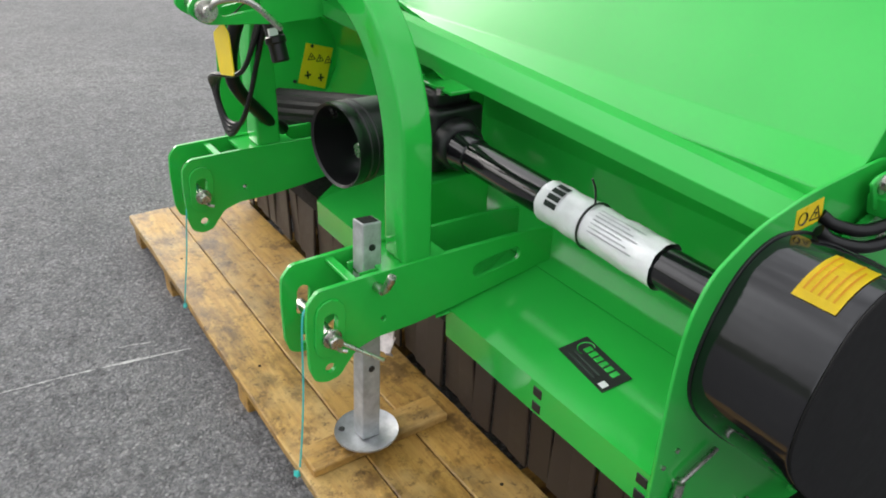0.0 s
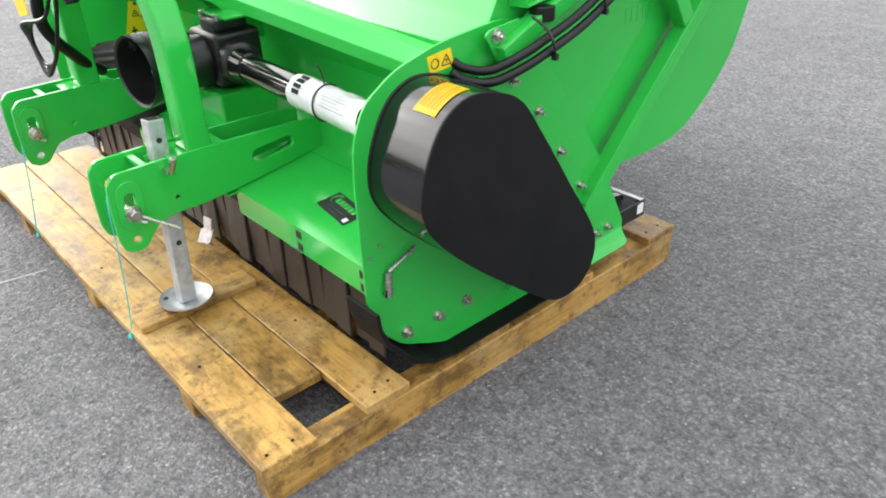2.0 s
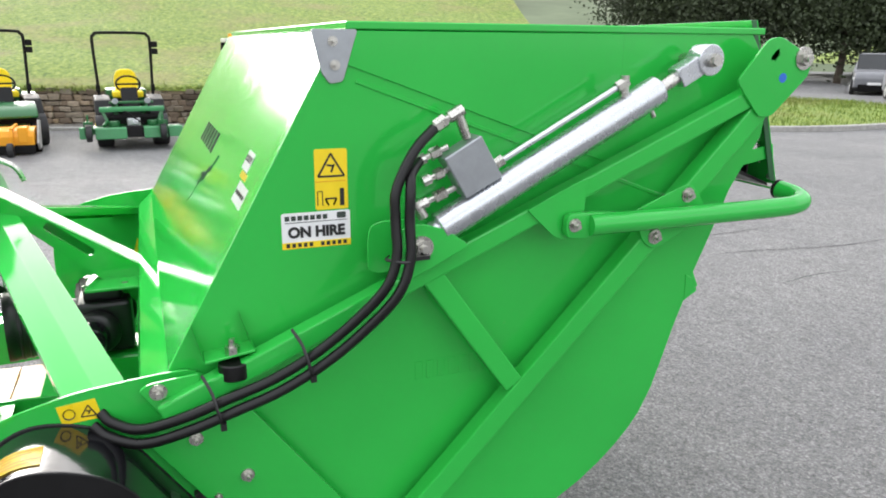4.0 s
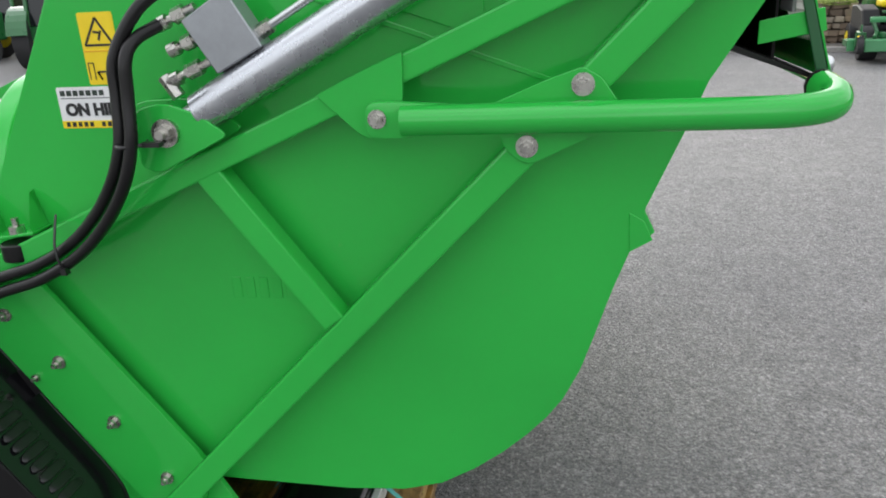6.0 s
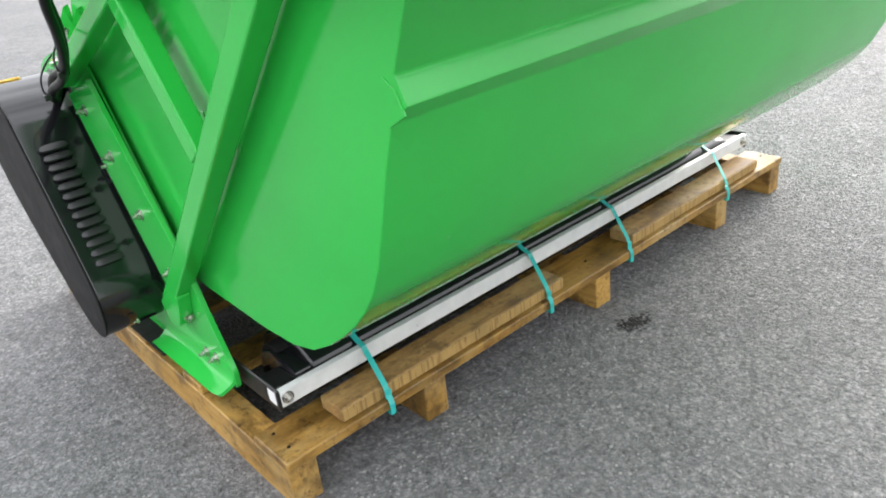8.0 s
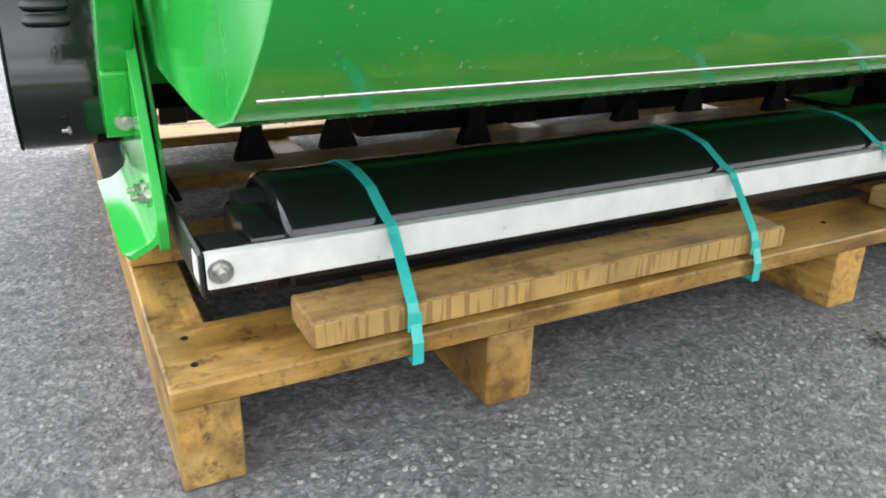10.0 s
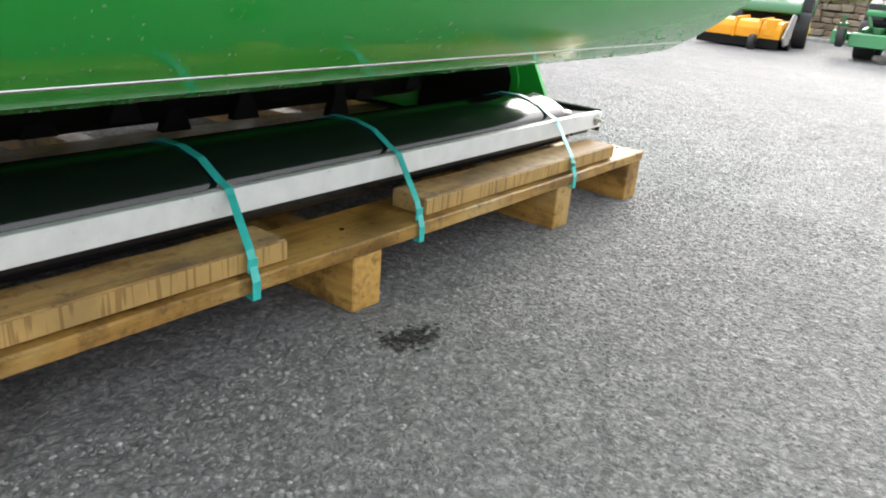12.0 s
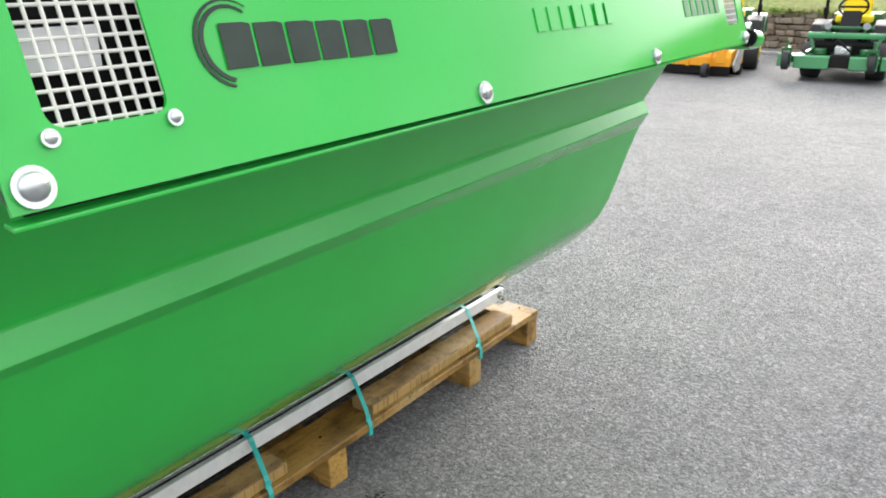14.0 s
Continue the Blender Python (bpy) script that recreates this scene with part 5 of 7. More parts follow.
# ---- pallet and what lies on it ----
pallet = thing("pallet", (-0.99, 0.70, 0.0), "long wooden pallet of stained yellow-brown boards on bearers", "pallet")


def rough_board(x0, x1, y0, y1, z0, z1, wob=0.003, seg=14, along="x"):
    """A sawn board with slightly wavy edges and chipped ends."""
    bm = bmesh.new()
    rows = []
    for i in range(seg + 1):
        t = i / seg
        o = random.uniform(-wob, wob)
        e = random.uniform(0, wob) if i in (0, seg) else 0
        if along == "x":
            x = x0 + (x1 - x0) * t + (e if i == 0 else -e)
            q = [(x, y0 + o, z0), (x, y1 + random.uniform(-wob, wob) * 0.6, z0), (x, y1 + o * 0.5, z1 + random.uniform(-wob, wob) * 0.3), (x, y0 + o, z1 + random.uniform(-wob, wob) * 0.3)]
        else:
            y = y0 + (y1 - y0) * t + (e if i == 0 else -e)
            q = [(x0 + o, y, z0), (x0 + o, y, z1), (x1 + o * 0.5, y, z1), (x1 + o * 0.5, y, z0)]
        rows.append([bm.verts.new(p) for p in q])
    for a, b in zip(rows, rows[1:]):
        for k in range(4):
            bm.faces.new((a[k], a[(k + 1) % 4], b[(k + 1) % 4], b[k]))
    bm.faces.new(rows[0][::-1])
    bm.faces.new(rows[-1])
    bmesh.ops.recalc_face_normals(bm, faces=bm.faces)
    return bevelled(bm, 0.0025, 1, 40)


for x in (-0.033, -0.385, -1.005, -1.625, -1.978):
    part("bearer", rough_board(x - 0.032, x + 0.032, 0.010, 1.408, 0.0, 0.0975, 0.002, 10, "y"), WOOD_Y, pallet)
for y0, y1, x0, x1 in ((0.0, 0.1305, -2.005, 0.0), (0.1335, 0.2535, -2.0, -0.170), (0.2565, 0.378, -2.005, -0.002), (0.60, 0.70, -2.0, -0.002), (0.93, 1.03, -2.0, -0.002), (1.280, 1.412, -2.008, 0.002)):
    part("board", rough_board(x0, x1, y0, y1, 0.098, 0.122, 0.0016, 22), WOOD_X, pallet)
for x, y in ((-0.03, 0.03), (-0.03, 0.09), (-0.385, 0.06), (-1.0, 0.06), (-1.62, 0.06), (-0.03, 0.30), (-0.04, 0.345), (-0.385, 0.32), (-0.03, 1.31), (-0.03, 1.37), (-0.385, 1.34), (-1.0, 1.35), (-1.62, 1.34), (-1.98, 1.35)):
    part("nail", solid(rod((x, y, 0.121), (x, y, 0.1232), 0.004, seg=8)), MATT, pallet)

SAWN_EDGE, n_, l_, b_ = base("saw_marked_edge", (0.4, 0.26, 0.09), 0.7)
v_ = coords(n_, l_, (1, 1, 0.06))
lines_ = tex(n_, l_, v_, 120, 2, 0.5)
c_ = mix(n_, l_, ramp(n_, l_, lines_, [(0.41, (1, 1, 1)), (0.46, (0, 0, 0))]), (0.42, 0.27, 0.092), (0.27, 0.16, 0.052))
c_ = mix(n_, l_, 1.0, c_, ramp(n_, l_, tex(n_, l_, coords(n_, l_), 9, 4), [(0.3, (0.7, 0.7, 0.7)), (0.7, (1.15, 1.12, 1.05))]), 'MULTIPLY')
l_.new(c_, b_.inputs["Base Color"])
bump(n_, l_, b_, lines_, 0.5, 0.003)

tb = thing("timber_block", (-0.645, 0.18, 0.122), "short sawn timber under the stand foot", "timber")
part("sawn_block", rough_board(-0.672, -0.597, 0.014, 0.334, 0.1225, 0.1430, 0.002, 10, "y"), WOOD_Y, tb)
for x0, x1, lab in ((-0.850, -0.145, "long loose plank lying on the rear board"), (-1.860, -1.150, "loose plank lying on the rear board")):
    t = thing("plank", ((x0 + x1) / 2, 1.36, 0.122), lab, "plank", "loose planks")
    part("sawn_plank", rough_board(x0, x1, 1.318, 1.396, 0.1235, 0.155, 0.0015, 16), SAWN, t)
    part("sawn_edge", bevelled(solid(box(x0 + 0.003, x1 - 0.003, 1.3955, 1.3985, 0.1255, 0.153)), 0.0008), SAWN_EDGE, t, "edge marked by upright saw cuts")


# turquoise straps over the scraper bar, round the rear board
def strap(x, low, tail=False):
    """x where it crosses the scraper bar; low is how far it drifts by the pallet's edge."""
    s = thing("strap", (x, 1.37, 0.10), "turquoise plastic packing strap over the scraper bar", "strap", "packing straps")
    w = 0.0066
    path = [(1.080, 0.205), (1.118, 0.2420), (1.17, 0.2605), (1.225, 0.2620), (1.270, 0.2525), (1.309, 0.2295), (1.329, 0.2215), (1.3345, 0.2140), (1.4005, 0.1575), (1.4205, 0.118), (1.4205, 0.092), (1.39, 0.0945), (1.29, 0.0945)]
    bm = bmesh.new()
    prev = None
    for i, (y, z) in enumerate(path):
        dx = 0.008 * max(0.0, 1 - i / 6) + low * min(1.0, max(0.0, (y - 1.3315) / 0.085)) if i < 11 else low
        q = [bm.verts.new((x + dx - w, y, z)), bm.verts.new((x + dx + w, y, z))]
        if prev:
            bm.faces.new((prev[0], prev[1], q[1], q[0]))
        prev = q
    bmesh.ops.recalc_face_normals(bm, faces=bm.faces)
    bmesh.ops.solidify(bm, geom=bm.faces[:], thickness=0.0012)
    part("band", bm, CYAN, s)
    xs = x + low * 0.93
    part("seal", bevelled(solid(box(xs - 0.0085, xs + 0.0085, 1.4085, 1.4110, 0.128, 0.149)), 0.001), CYAN, s)
    if tail:
        part("band_end", bevelled(solid(beam((xs, 1.408, 0.14), (xs + 0.055, 1.438, 0.160), 0.008, 0.0012, (0, 1, 0))), 0.0003), CYAN, s)


for x, low in ((-0.266, 0.010), (-0.802, 0.026), (-1.152, 0.034), (-1.688, 0.050)):
    strap(x, low, x < -1.5)


def cord(pts, label):
    c = thing("cord", pts[-1], label, "strap", "packing cords")
    part("band", solid(sweep(pts, 0.0035, 6, 5, 0.35)), CYAN, c)
    e = Vector(pts[-1])
    part("knot", bevelled(solid(beam(e + Vector((-0.008, 0, 0.004)), e + Vector((0.008, 0.004, 0.014)), 0.012, 0.006)), 0.001), CYAN, c)


cord([(-0.655, 0.070, 0.470), (-0.642, 0.042, 0.490), (-0.632, 0.028, 0.460), (-0.634, 0.020, 0.300), (-0.643, 0.006, 0.135), (-0.646, -0.004, 0.095)], "turquoise cord from the lower arm to the front board")
cord([(-1.36, 0.070, 0.455), (-1.338, 0.045, 0.462), (-1.326, 0.026, 0.420), (-1.352, 0.015, 0.280), (-1.384, 0.000, 0.135), (-1.388, -0.004, 0.095)], "turquoise cord from the lower arm to the front board")

# ---- yard, wall, bank and what stands round it ----
def ground_z(x, y):
    t = min(1.0, max(0.0, (-x - 2.6) / 9.0))
    u = min(1.0, max(0.0, (y - 16) / 12.0))
    v = min(1.0, max(0.0, (1.4 - y) / 2.2))
    return -0.32 * t * t * (3 - 2 * t) - 0.30 * u * u * (3 - 2 * u) + 0.0286 * v


def asphalt():
    """Worn rolled asphalt: angular stones about a centimetre across, sunken binder between them."""
    m, n, l, b = base("asphalt", (0.1, 0.1, 0.1), 0.75)
    v = coords(n, l)
    warp = n.new("ShaderNodeTexNoise")
    warp.inputs["Scale"].default_value, warp.inputs["Detail"].default_value = 45, 4
    l.new(v, warp.inputs["Vector"])
    off = n.new("ShaderNodeVectorMath")
    off.operation = 'MULTIPLY_ADD'
    l.new(warp.outputs["Color"], off.inputs[0])
    off.inputs[1].default_value = (0.022, 0.022, 0.022)
    l.new(v, off.inputs[2])

    def stones(scale):
        vor = n.new("ShaderNodeTexVoronoi")
        vor.inputs["Scale"].default_value = scale
        l.new(off.outputs[0], vor.inputs["Vector"])
        tone = n.new("ShaderNodeSeparateColor")
        l.new(vor.outputs["Color"], tone.inputs[0])
        return vor.outputs["Distance"], tone

    d1, t1 = stones(95)
    d2, t2 = stones(190)
    grain = tex(n, l, v, 60, 7, 0.72)
    holes = ramp(n, l, tex(n, l, v, 34, 6, 0.75), [(0.35, (1, 1, 1)), (0.42, (0, 0, 0))])
    c = ramp(n, l, t1.outputs[0], [(0.0, (0.155, 0.156, 0.162)), (0.5, (0.198, 0.199, 0.203)), (0.85, (0.238, 0.238, 0.238)), (1.0, (0.33, 0.328, 0.322))])
    c = mix(n, l, 0.4, c, ramp(n, l, t2.outputs[1], [(0.0, (0.145, 0.146, 0.150)), (0.8, (0.225, 0.225, 0.225)), (1.0, (0.32, 0.317, 0.31))]))
    c = mix(n, l, 1.0, c, ramp(n, l, grain, [(0.36, (0.66, 0.66, 0.67)), (0.5, (1.06,) * 3), (0.66, (1.32, 1.31, 1.29))]), 'MULTIPLY')
    c = mix(n, l, 1.0, c, ramp(n, l, d1, [(0.30, (1.05,) * 3), (0.62, (0.72,) * 3)]), 'MULTIPLY')
    big = ramp(n, l, tex(n, l, v, 0.55, 5, 0.6), [(0.3, (0.84, 0.84, 0.85)), (0.7, (1.14, 1.13, 1.115))])
    mid = ramp(n, l, tex(n, l, v, 7, 5, 0.65), [(0.3, (0.86,) * 3), (0.7, (1.14,) * 3)])
    c = mix(n, l, 1.0, mix(n, l, 1.0, c, big, 'MULTIPLY'), mid, 'MULTIPLY')
    c = mix(n, l, mix(n, l, 1.0, holes, (0.62,) * 3, 'MULTIPLY'), c, (0.07, 0.07, 0.072))
    clump = ramp(n, l, tex(n, l, v, 24, 5, 0.7), [(0.36, (0.70,) * 3), (0.50, (1.04,) * 3)])
    c = mix(n, l, 1.0, c, clump, 'MULTIPLY')
    oil = ramp(n, l, tex(n, l, v, 2.6, 6, 0.75), [(0.70, (0, 0, 0)), (0.80, (0.6,) * 3)])
    c = mix(n, l, oil, c, (0.05, 0.05, 0.05))
    l.new(c, b.inputs["Base Color"])
    l.new(ramp(n, l, t2.outputs[0], [(0.0, (0.66,) * 3), (1.0, (0.92,) * 3)]), b.inputs["Roughness"])
    b.inputs["Specular IOR Level"].default_value = 0.45
    h = mix(n, l, 0.35, ramp(n, l, d1, [(0.10, (1, 1, 1)), (0.75, (0, 0, 0))]), ramp(n, l, d2, [(0.0, (1, 1, 1)), (0.8, (0, 0, 0))]))
    h = mix(n, l, 0.5, h, ramp(n, l, grain, [(0.25, (0, 0, 0)), (0.75, (1, 1, 1))]))
    h = mix(n, l, 1.0, mix(n, l, holes, h, mix(n, l, 1.0, h, (0.45,) * 3, 'MULTIPLY')), clump, 'MULTIPLY')
    bump(n, l, b, h, 1.0, 0.0105)
    return m


ASPHALT = asphalt()
GRASS, gn, gl, gb_ = base("mown_grass", (0.09, 0.14, 0.022), 0.85)
gv_ = coords(gn, gl)
gc = ramp(gn, gl, tex(gn, gl, gv_, 9, 6, 0.7), [(0.33, (0.06, 0.11, 0.012)), (0.5, (0.145, 0.22, 0.026)), (0.66, (0.28, 0.33, 0.06))])
gc = mix(gn, gl, ramp(gn, gl, tex(gn, gl, coords(gn, gl, (0.5, 0.5, 2.2)), 0.9, 5, 0.6), [(0.50, (0, 0, 0)), (0.68, (0.65,) * 3)]), gc, (0.22, 0.185, 0.07))
gl.new(gc, gb_.inputs["Base Color"])
bump(gn, gl, gb_, tex(gn, gl, gv_, 14, 6, 0.75), 0.6, 0.06)
STONE, sn, sl, sb = base("brown_wall_stone", (0.24, 0.18, 0.135), 0.85)
si, sg = sn.new("ShaderNodeObjectInfo"), sn.new("ShaderNodeNewGeometry")
sadd = sn.new("ShaderNodeMath")
sadd.operation = 'ADD'
sl.new(si.outputs["Random"], sadd.inputs[0])
sl.new(sg.outputs["Random Per Island"], sadd.inputs[1])
sfr = sn.new("ShaderNodeMath")
sfr.operation = 'FRACT'
sl.new(sadd.outputs[0], sfr.inputs[0])
stone_tone = ramp(sn, sl, sfr.outputs[0], [(0.0, (0.13, 0.10, 0.078)), (0.3, (0.22, 0.165, 0.12)), (0.55, (0.27, 0.235, 0.19)), (0.8, (0.33, 0.25, 0.17)), (1.0, (0.40, 0.35, 0.29))])
sv = coords(sn, sl, (1, 1, 1), "Generated")
stone_tone = mix(sn, sl, 1.0, stone_tone, ramp(sn, sl, tex(sn, sl, sv, 3.5, 6, 0.7), [(0.3, (0.62, 0.62, 0.6)), (0.7, (1.25, 1.22, 1.15))]), 'MULTIPLY')
stone_tone = mix(sn, sl, ramp(sn, sl, tex(sn, sl, coords(sn, sl), 5.0, 6, 0.75), [(0.60, (0, 0, 0)), (0.70, (0.5,) * 3)]), stone_tone, (0.10, 0.12, 0.05))
sl.new(stone_tone, sb.inputs["Base Color"])
bump(sn, sl, sb, tex(sn, sl, sv, 5.0, 6, 0.75), 0.7, 0.02)
MORTAR = plain("dark_wall_core", (0.07, 0.06, 0.05), 0.9)
CONCRETE = plain("pale_kerb_concrete", (0.36, 0.35, 0.33), 0.8, var=0.2, scale=12)
TYRE = plain("tyre_rubber", (0.02, 0.02, 0.021), 0.7, bumps=0.3)
GLASS = base("car_glass", (0.012, 0.015, 0.017), 0.05)[0]
CLEAR, _, _, cb_ = base("clear_windscreen", (0.9, 0.95, 0.95), 0.03)
cb_.inputs["Transmission Weight"].default_value, cb_.inputs["IOR"].default_value = 1.0, 1.2
SILVER = paint("silver_car_paint", (0.20, 0.205, 0.22), 0.35, 0.4)
DARKCAR = paint("black_car_paint", (0.012, 0.012, 0.016), 0.2, 0.8)
MOWGREEN = paint("dark_mower_green", (0.015, 0.13, 0.035), 0.3, 0.4)
SEATYELLOW = plain("mower_yellow", (0.78, 0.60, 0.012), 0.55, var=0.08, gloss=0.3)
CONSOLE = plain("dark_grey_console_plastic", (0.012, 0.0125, 0.013), 0.6, var=0.2, scale=40, gloss=0.22)
DECKGREEN = paint("bright_deck_green", (0.03, 0.22, 0.07), 0.38, 0.1)
AMBER = paint("orange_yellow_paint", (0.80, 0.34, 0.008), 0.5, 0.0)
WHITEPAINT = paint("white_paint", (0.7, 0.7, 0.68), 0.35, 0.3)
LEAF = plain("tree_leaf", (0.032, 0.05, 0.014), 0.6, var=0.4, scale=4, bumps=0)
BARK = plain("tree_bark", (0.1, 0.08, 0.06), 0.9, var=0.3)

def ground_strip(name, pts, w, material, lift=0.0009):
    """A thin flat mark that lies on the yard and follows the points."""
    path = curve_points([(x, y, 0) for x, y in pts], 10)
    bm = bmesh.new()
    prev = None
    for i, p in enumerate(path):
        d = (path[min(i + 1, len(path) - 1)] - path[max(i - 1, 0)]).normalized()
        ww = w * (0.55 + 0.9 * abs(noise.noise((p.x * 14, p.y * 14, 3)))) * min(1, 0.15 + i / 4, 0.15 + (len(path) - 1 - i) / 4)
        jit = 0.5 * w * noise.noise((p.x * 25, p.y * 25, 8))
        c, sd_ = p + Vector((-d.y, d.x, 0)) * jit, Vector((-d.y, d.x, 0)) * ww
        q = [bm.verts.new((e.x, e.y, ground_z(e.x, e.y) + lift)) for e in (c - sd_, c + sd_)]
        if prev:
            bm.faces.new((prev[0], q[0], q[1], prev[1]))
        prev = q
    bmesh.ops.recalc_face_normals(bm, faces=bm.faces)
    if bm.faces[:][0].normal.z < 0:
        bmesh.ops.reverse_faces(bm, faces=bm.faces[:])
    return part(name, bm, material)


bm = bmesh.new()
gx = [-400, -120, -60, -40, -28, -20] + [-16 + i for i in range(14)] + [-2, 0, 3, 8, 20, 60, 150, 400]
gy = [-400, -120, -50, -25, -12, -6, -2, -0.8, 1.4, 3, 6, 12, 16, 18, 20, 22, 25, 28, 50, 120, 400]
gv = [[bm.verts.new((x, y, ground_z(x, y))) for y in gy] for x in gx]
for i in range(len(gx) - 1):
    for j in range(len(gy) - 1):
        bm.faces.new((gv[i][j], gv[i + 1][j], gv[i + 1][j + 1], gv[i][j + 1]))
tagged(part("ground", bm, ASPHALT), "grey weathered asphalt yard", "ground", kind="structure")
# faint chalk-like scratches and a dark stain on the asphalt
CHALK = plain("chalky_scratch", (0.50, 0.495, 0.48), 0.9, var=0.5, scale=60)
for pts, w in (([(-1.303, -0.02), (-1.315, -0.10), (-1.327, -0.18), (-1.336, -0.25)], 0.0045), ([(-1.338, -0.26), (-1.344, -0.32), (-1.352, -0.42), (-1.356, -0.50)], 0.003), ([(-1.385, -0.10), (-1.40, -0.16), (-1.405, -0.19)], 0.003)):
    o = ground_strip("scratch_mark", pts, w, CHALK, 0.0016)
    tagged(o, "pale scratch across the asphalt", "scratch", kind="structure")
CRACK = plain("dark_crack", (0.06, 0.06, 0.06), 0.9, var=0.4, scale=60)
for pts in ([(-2.73, 4.3), (-2.70, 4.7), (-2.615, 5.157), (-2.60, 5.6), (-2.66, 6.1), (-2.79, 6.676), (-2.96, 7.25), (-3.3, 8.0)], [(-2.05, 4.25), (-2.12, 4.6), (-2.10, 4.9)], [(-3.3, 4.2), (-3.2, 4.7), (-3.25, 5.3)]):
    o = ground_strip("crack", pts, 0.007, CRACK)
    tagged(o, "thin dark crack across the asphalt", "crack", kind="structure")
rs0 = random.Random(3)
bm = bmesh.new()
for i in range(240):
    cx, cy = -0.982 + rs0.gauss(0, 0.026), 1.525 + rs0.gauss(0, 0.015)
    rr = rs0.uniform(0.0012, 0.0046)
    bm.faces.new([bm.verts.new((cx + rr * (0.6 + 0.8 * rs0.random()) * math.cos(a), cy + rr * (0.6 + 0.8 * rs0.random()) * math.sin(a), 0.0006 + 0.00001 * i)) for a in [2 * math.pi * t / 9 for t in range(9)]])
tagged(part("oil_stain", bm, plain("oily_black", (0.03, 0.029, 0.028), 0.75, var=0.5, scale=70, bumps=0.8, gloss=0.2)), "dark oil splashes on the asphalt", "stain", kind="structure")

# grit that stands proud of the worn surface near the pallet
rs1 = random.Random(17)
gverts, gfaces = [], []
for i in range(52000):
    if i < 12000:
        x, y = rs1.uniform(-3.6, 1.6), rs1.uniform(-1.3, 4.2)
    else:
        k = rs1.expovariate(2.0) * rs1.choice((-1, 1))
        q = rs1.expovariate(2.0) * rs1.choice((-1, 1))
        x, y = ((rs1.uniform(-2.2, 0.2), (1.42 + k) if k > 0 else (k - 0.01))) if rs1.random() < 0.7 else ((0.02 + q) if q > 0 else (q - 2.02), rs1.uniform(-0.2, 1.6))
    if -2.02 < x < 0.02 and -0.01 < y < 1.43 and rs1.random() < 0.9:
        continue
    r = rs1.choice((0.0018, 0.0022, 0.0028, 0.0036, 0.0046))
    a0, k = rs1.uniform(0, 6.28), len(gverts)
    for t in range(5):
        a = a0 + t * 1.2566
        q = r * rs1.uniform(0.75, 1.3)
        gverts.append((x + q * math.cos(a), y + q * math.sin(a), ground_z(x, y) - 0.0005))
    for t in range(5):
        a = a0 + 0.3 + t * 1.2566
        q = 0.6 * r * rs1.uniform(0.6, 1.2)
        gverts.append((x + q * math.cos(a), y + q * math.sin(a), ground_z(x, y) + r * rs1.uniform(0.25, 0.5)))
    for t in range(5):
        gfaces.append((k + t, k + (t + 1) % 5, k + 5 + (t + 1) % 5, k + 5 + t))
    gfaces.append((k + 5, k + 6, k + 7, k + 8, k + 9))
me = bpy.data.meshes.new("grit")
me.from_pydata(gverts, [], gfaces)
GRIT, kn, kl, kb = base("stone_grit", (0.15, 0.15, 0.15), 0.8)
kg = kn.new("ShaderNodeNewGeometry")
kl.new(ramp(kn, kl, kg.outputs["Random Per Island"], [(0.0, (0.12, 0.12, 0.122)), (0.7, (0.19, 0.189, 0.187)), (1.0, (0.34, 0.335, 0.325))]), kb.inputs["Base Color"])
me.materials.append(GRIT)
tagged(new("grit", me), "loose grey stone grit on the asphalt", "grit", kind="stuff")

# stone retaining wall and grass bank
WA, WB = Vector((-19.6, -14.0, 0)), Vector((-13.2, 9.5, 0))
wd = (WB - WA).normalized()
wn_ = Vector((-wd.y, wd.x, 0))
WL = (WB - WA).length
WH = 0.82
WZ = -0.33


def wall_pt(s, off, z):
    p = WA + wd * s + wn_ * off
    return Vector((p.x, p.y, z))


bm = bmesh.new()
c8 = [bm.verts.new(wall_pt(s, o, z)) for s in (0, WL) for o in (0.06, 0.40) for z in (WZ - 0.2, WZ + WH - 0.03)]
for f in ((0, 1, 3, 2), (4, 6, 7, 5), (0, 4, 5, 1), (2, 3, 7, 6), (1, 5, 7, 3), (0, 2, 6, 4)):
    bm.faces.new([c8[i] for i in f])
bmesh.ops.recalc_face_normals(bm, faces=bm.faces)
wall = tagged(part("wall_stone", bm, MORTAR), "low dry stone wall below the grass bank", "wall", kind="structure")
bm = bmesh.new()
c8 = [bm.verts.new(wall_pt(s, o, z)) for s in (0, WL) for o in (-0.76, -0.63) for z in (WZ - 0.2, WZ + 0.10)]
for f in ((0, 1, 3, 2), (4, 6, 7, 5), (0, 4, 5, 1), (2, 3, 7, 6), (1, 5, 7, 3), (0, 2, 6, 4)):
    bm.faces.new([c8[i] for i in f])
bmesh.ops.recalc_face_normals(bm, faces=bm.faces)
tagged(part("kerb_wall", bevelled(bm, 0.02, 2), CONCRETE), "pale concrete kerb before the stone wall", "kerb", kind="structure")
bm = bmesh.new()
c8 = [bm.verts.new(wall_pt(s, o, z)) for s in (0, WL) for o in (-0.628, 0.05) for z in (WZ - 0.2, WZ + 0.092)]
for f in ((0, 1, 3, 2), (4, 6, 7, 5), (0, 4, 5, 1), (2, 3, 7, 6), (1, 5, 7, 3), (0, 2, 6, 4)):
    bm.faces.new([c8[i] for i in f])
bmesh.ops.recalc_face_normals(bm, faces=bm.faces)
tagged(part("pavement", bm, plain("worn_grey_path", (0.17, 0.16, 0.145), 0.9, var=0.35, scale=5)), "narrow grey path between kerb and wall", "pavement", kind="structure")
bm = bmesh.new()
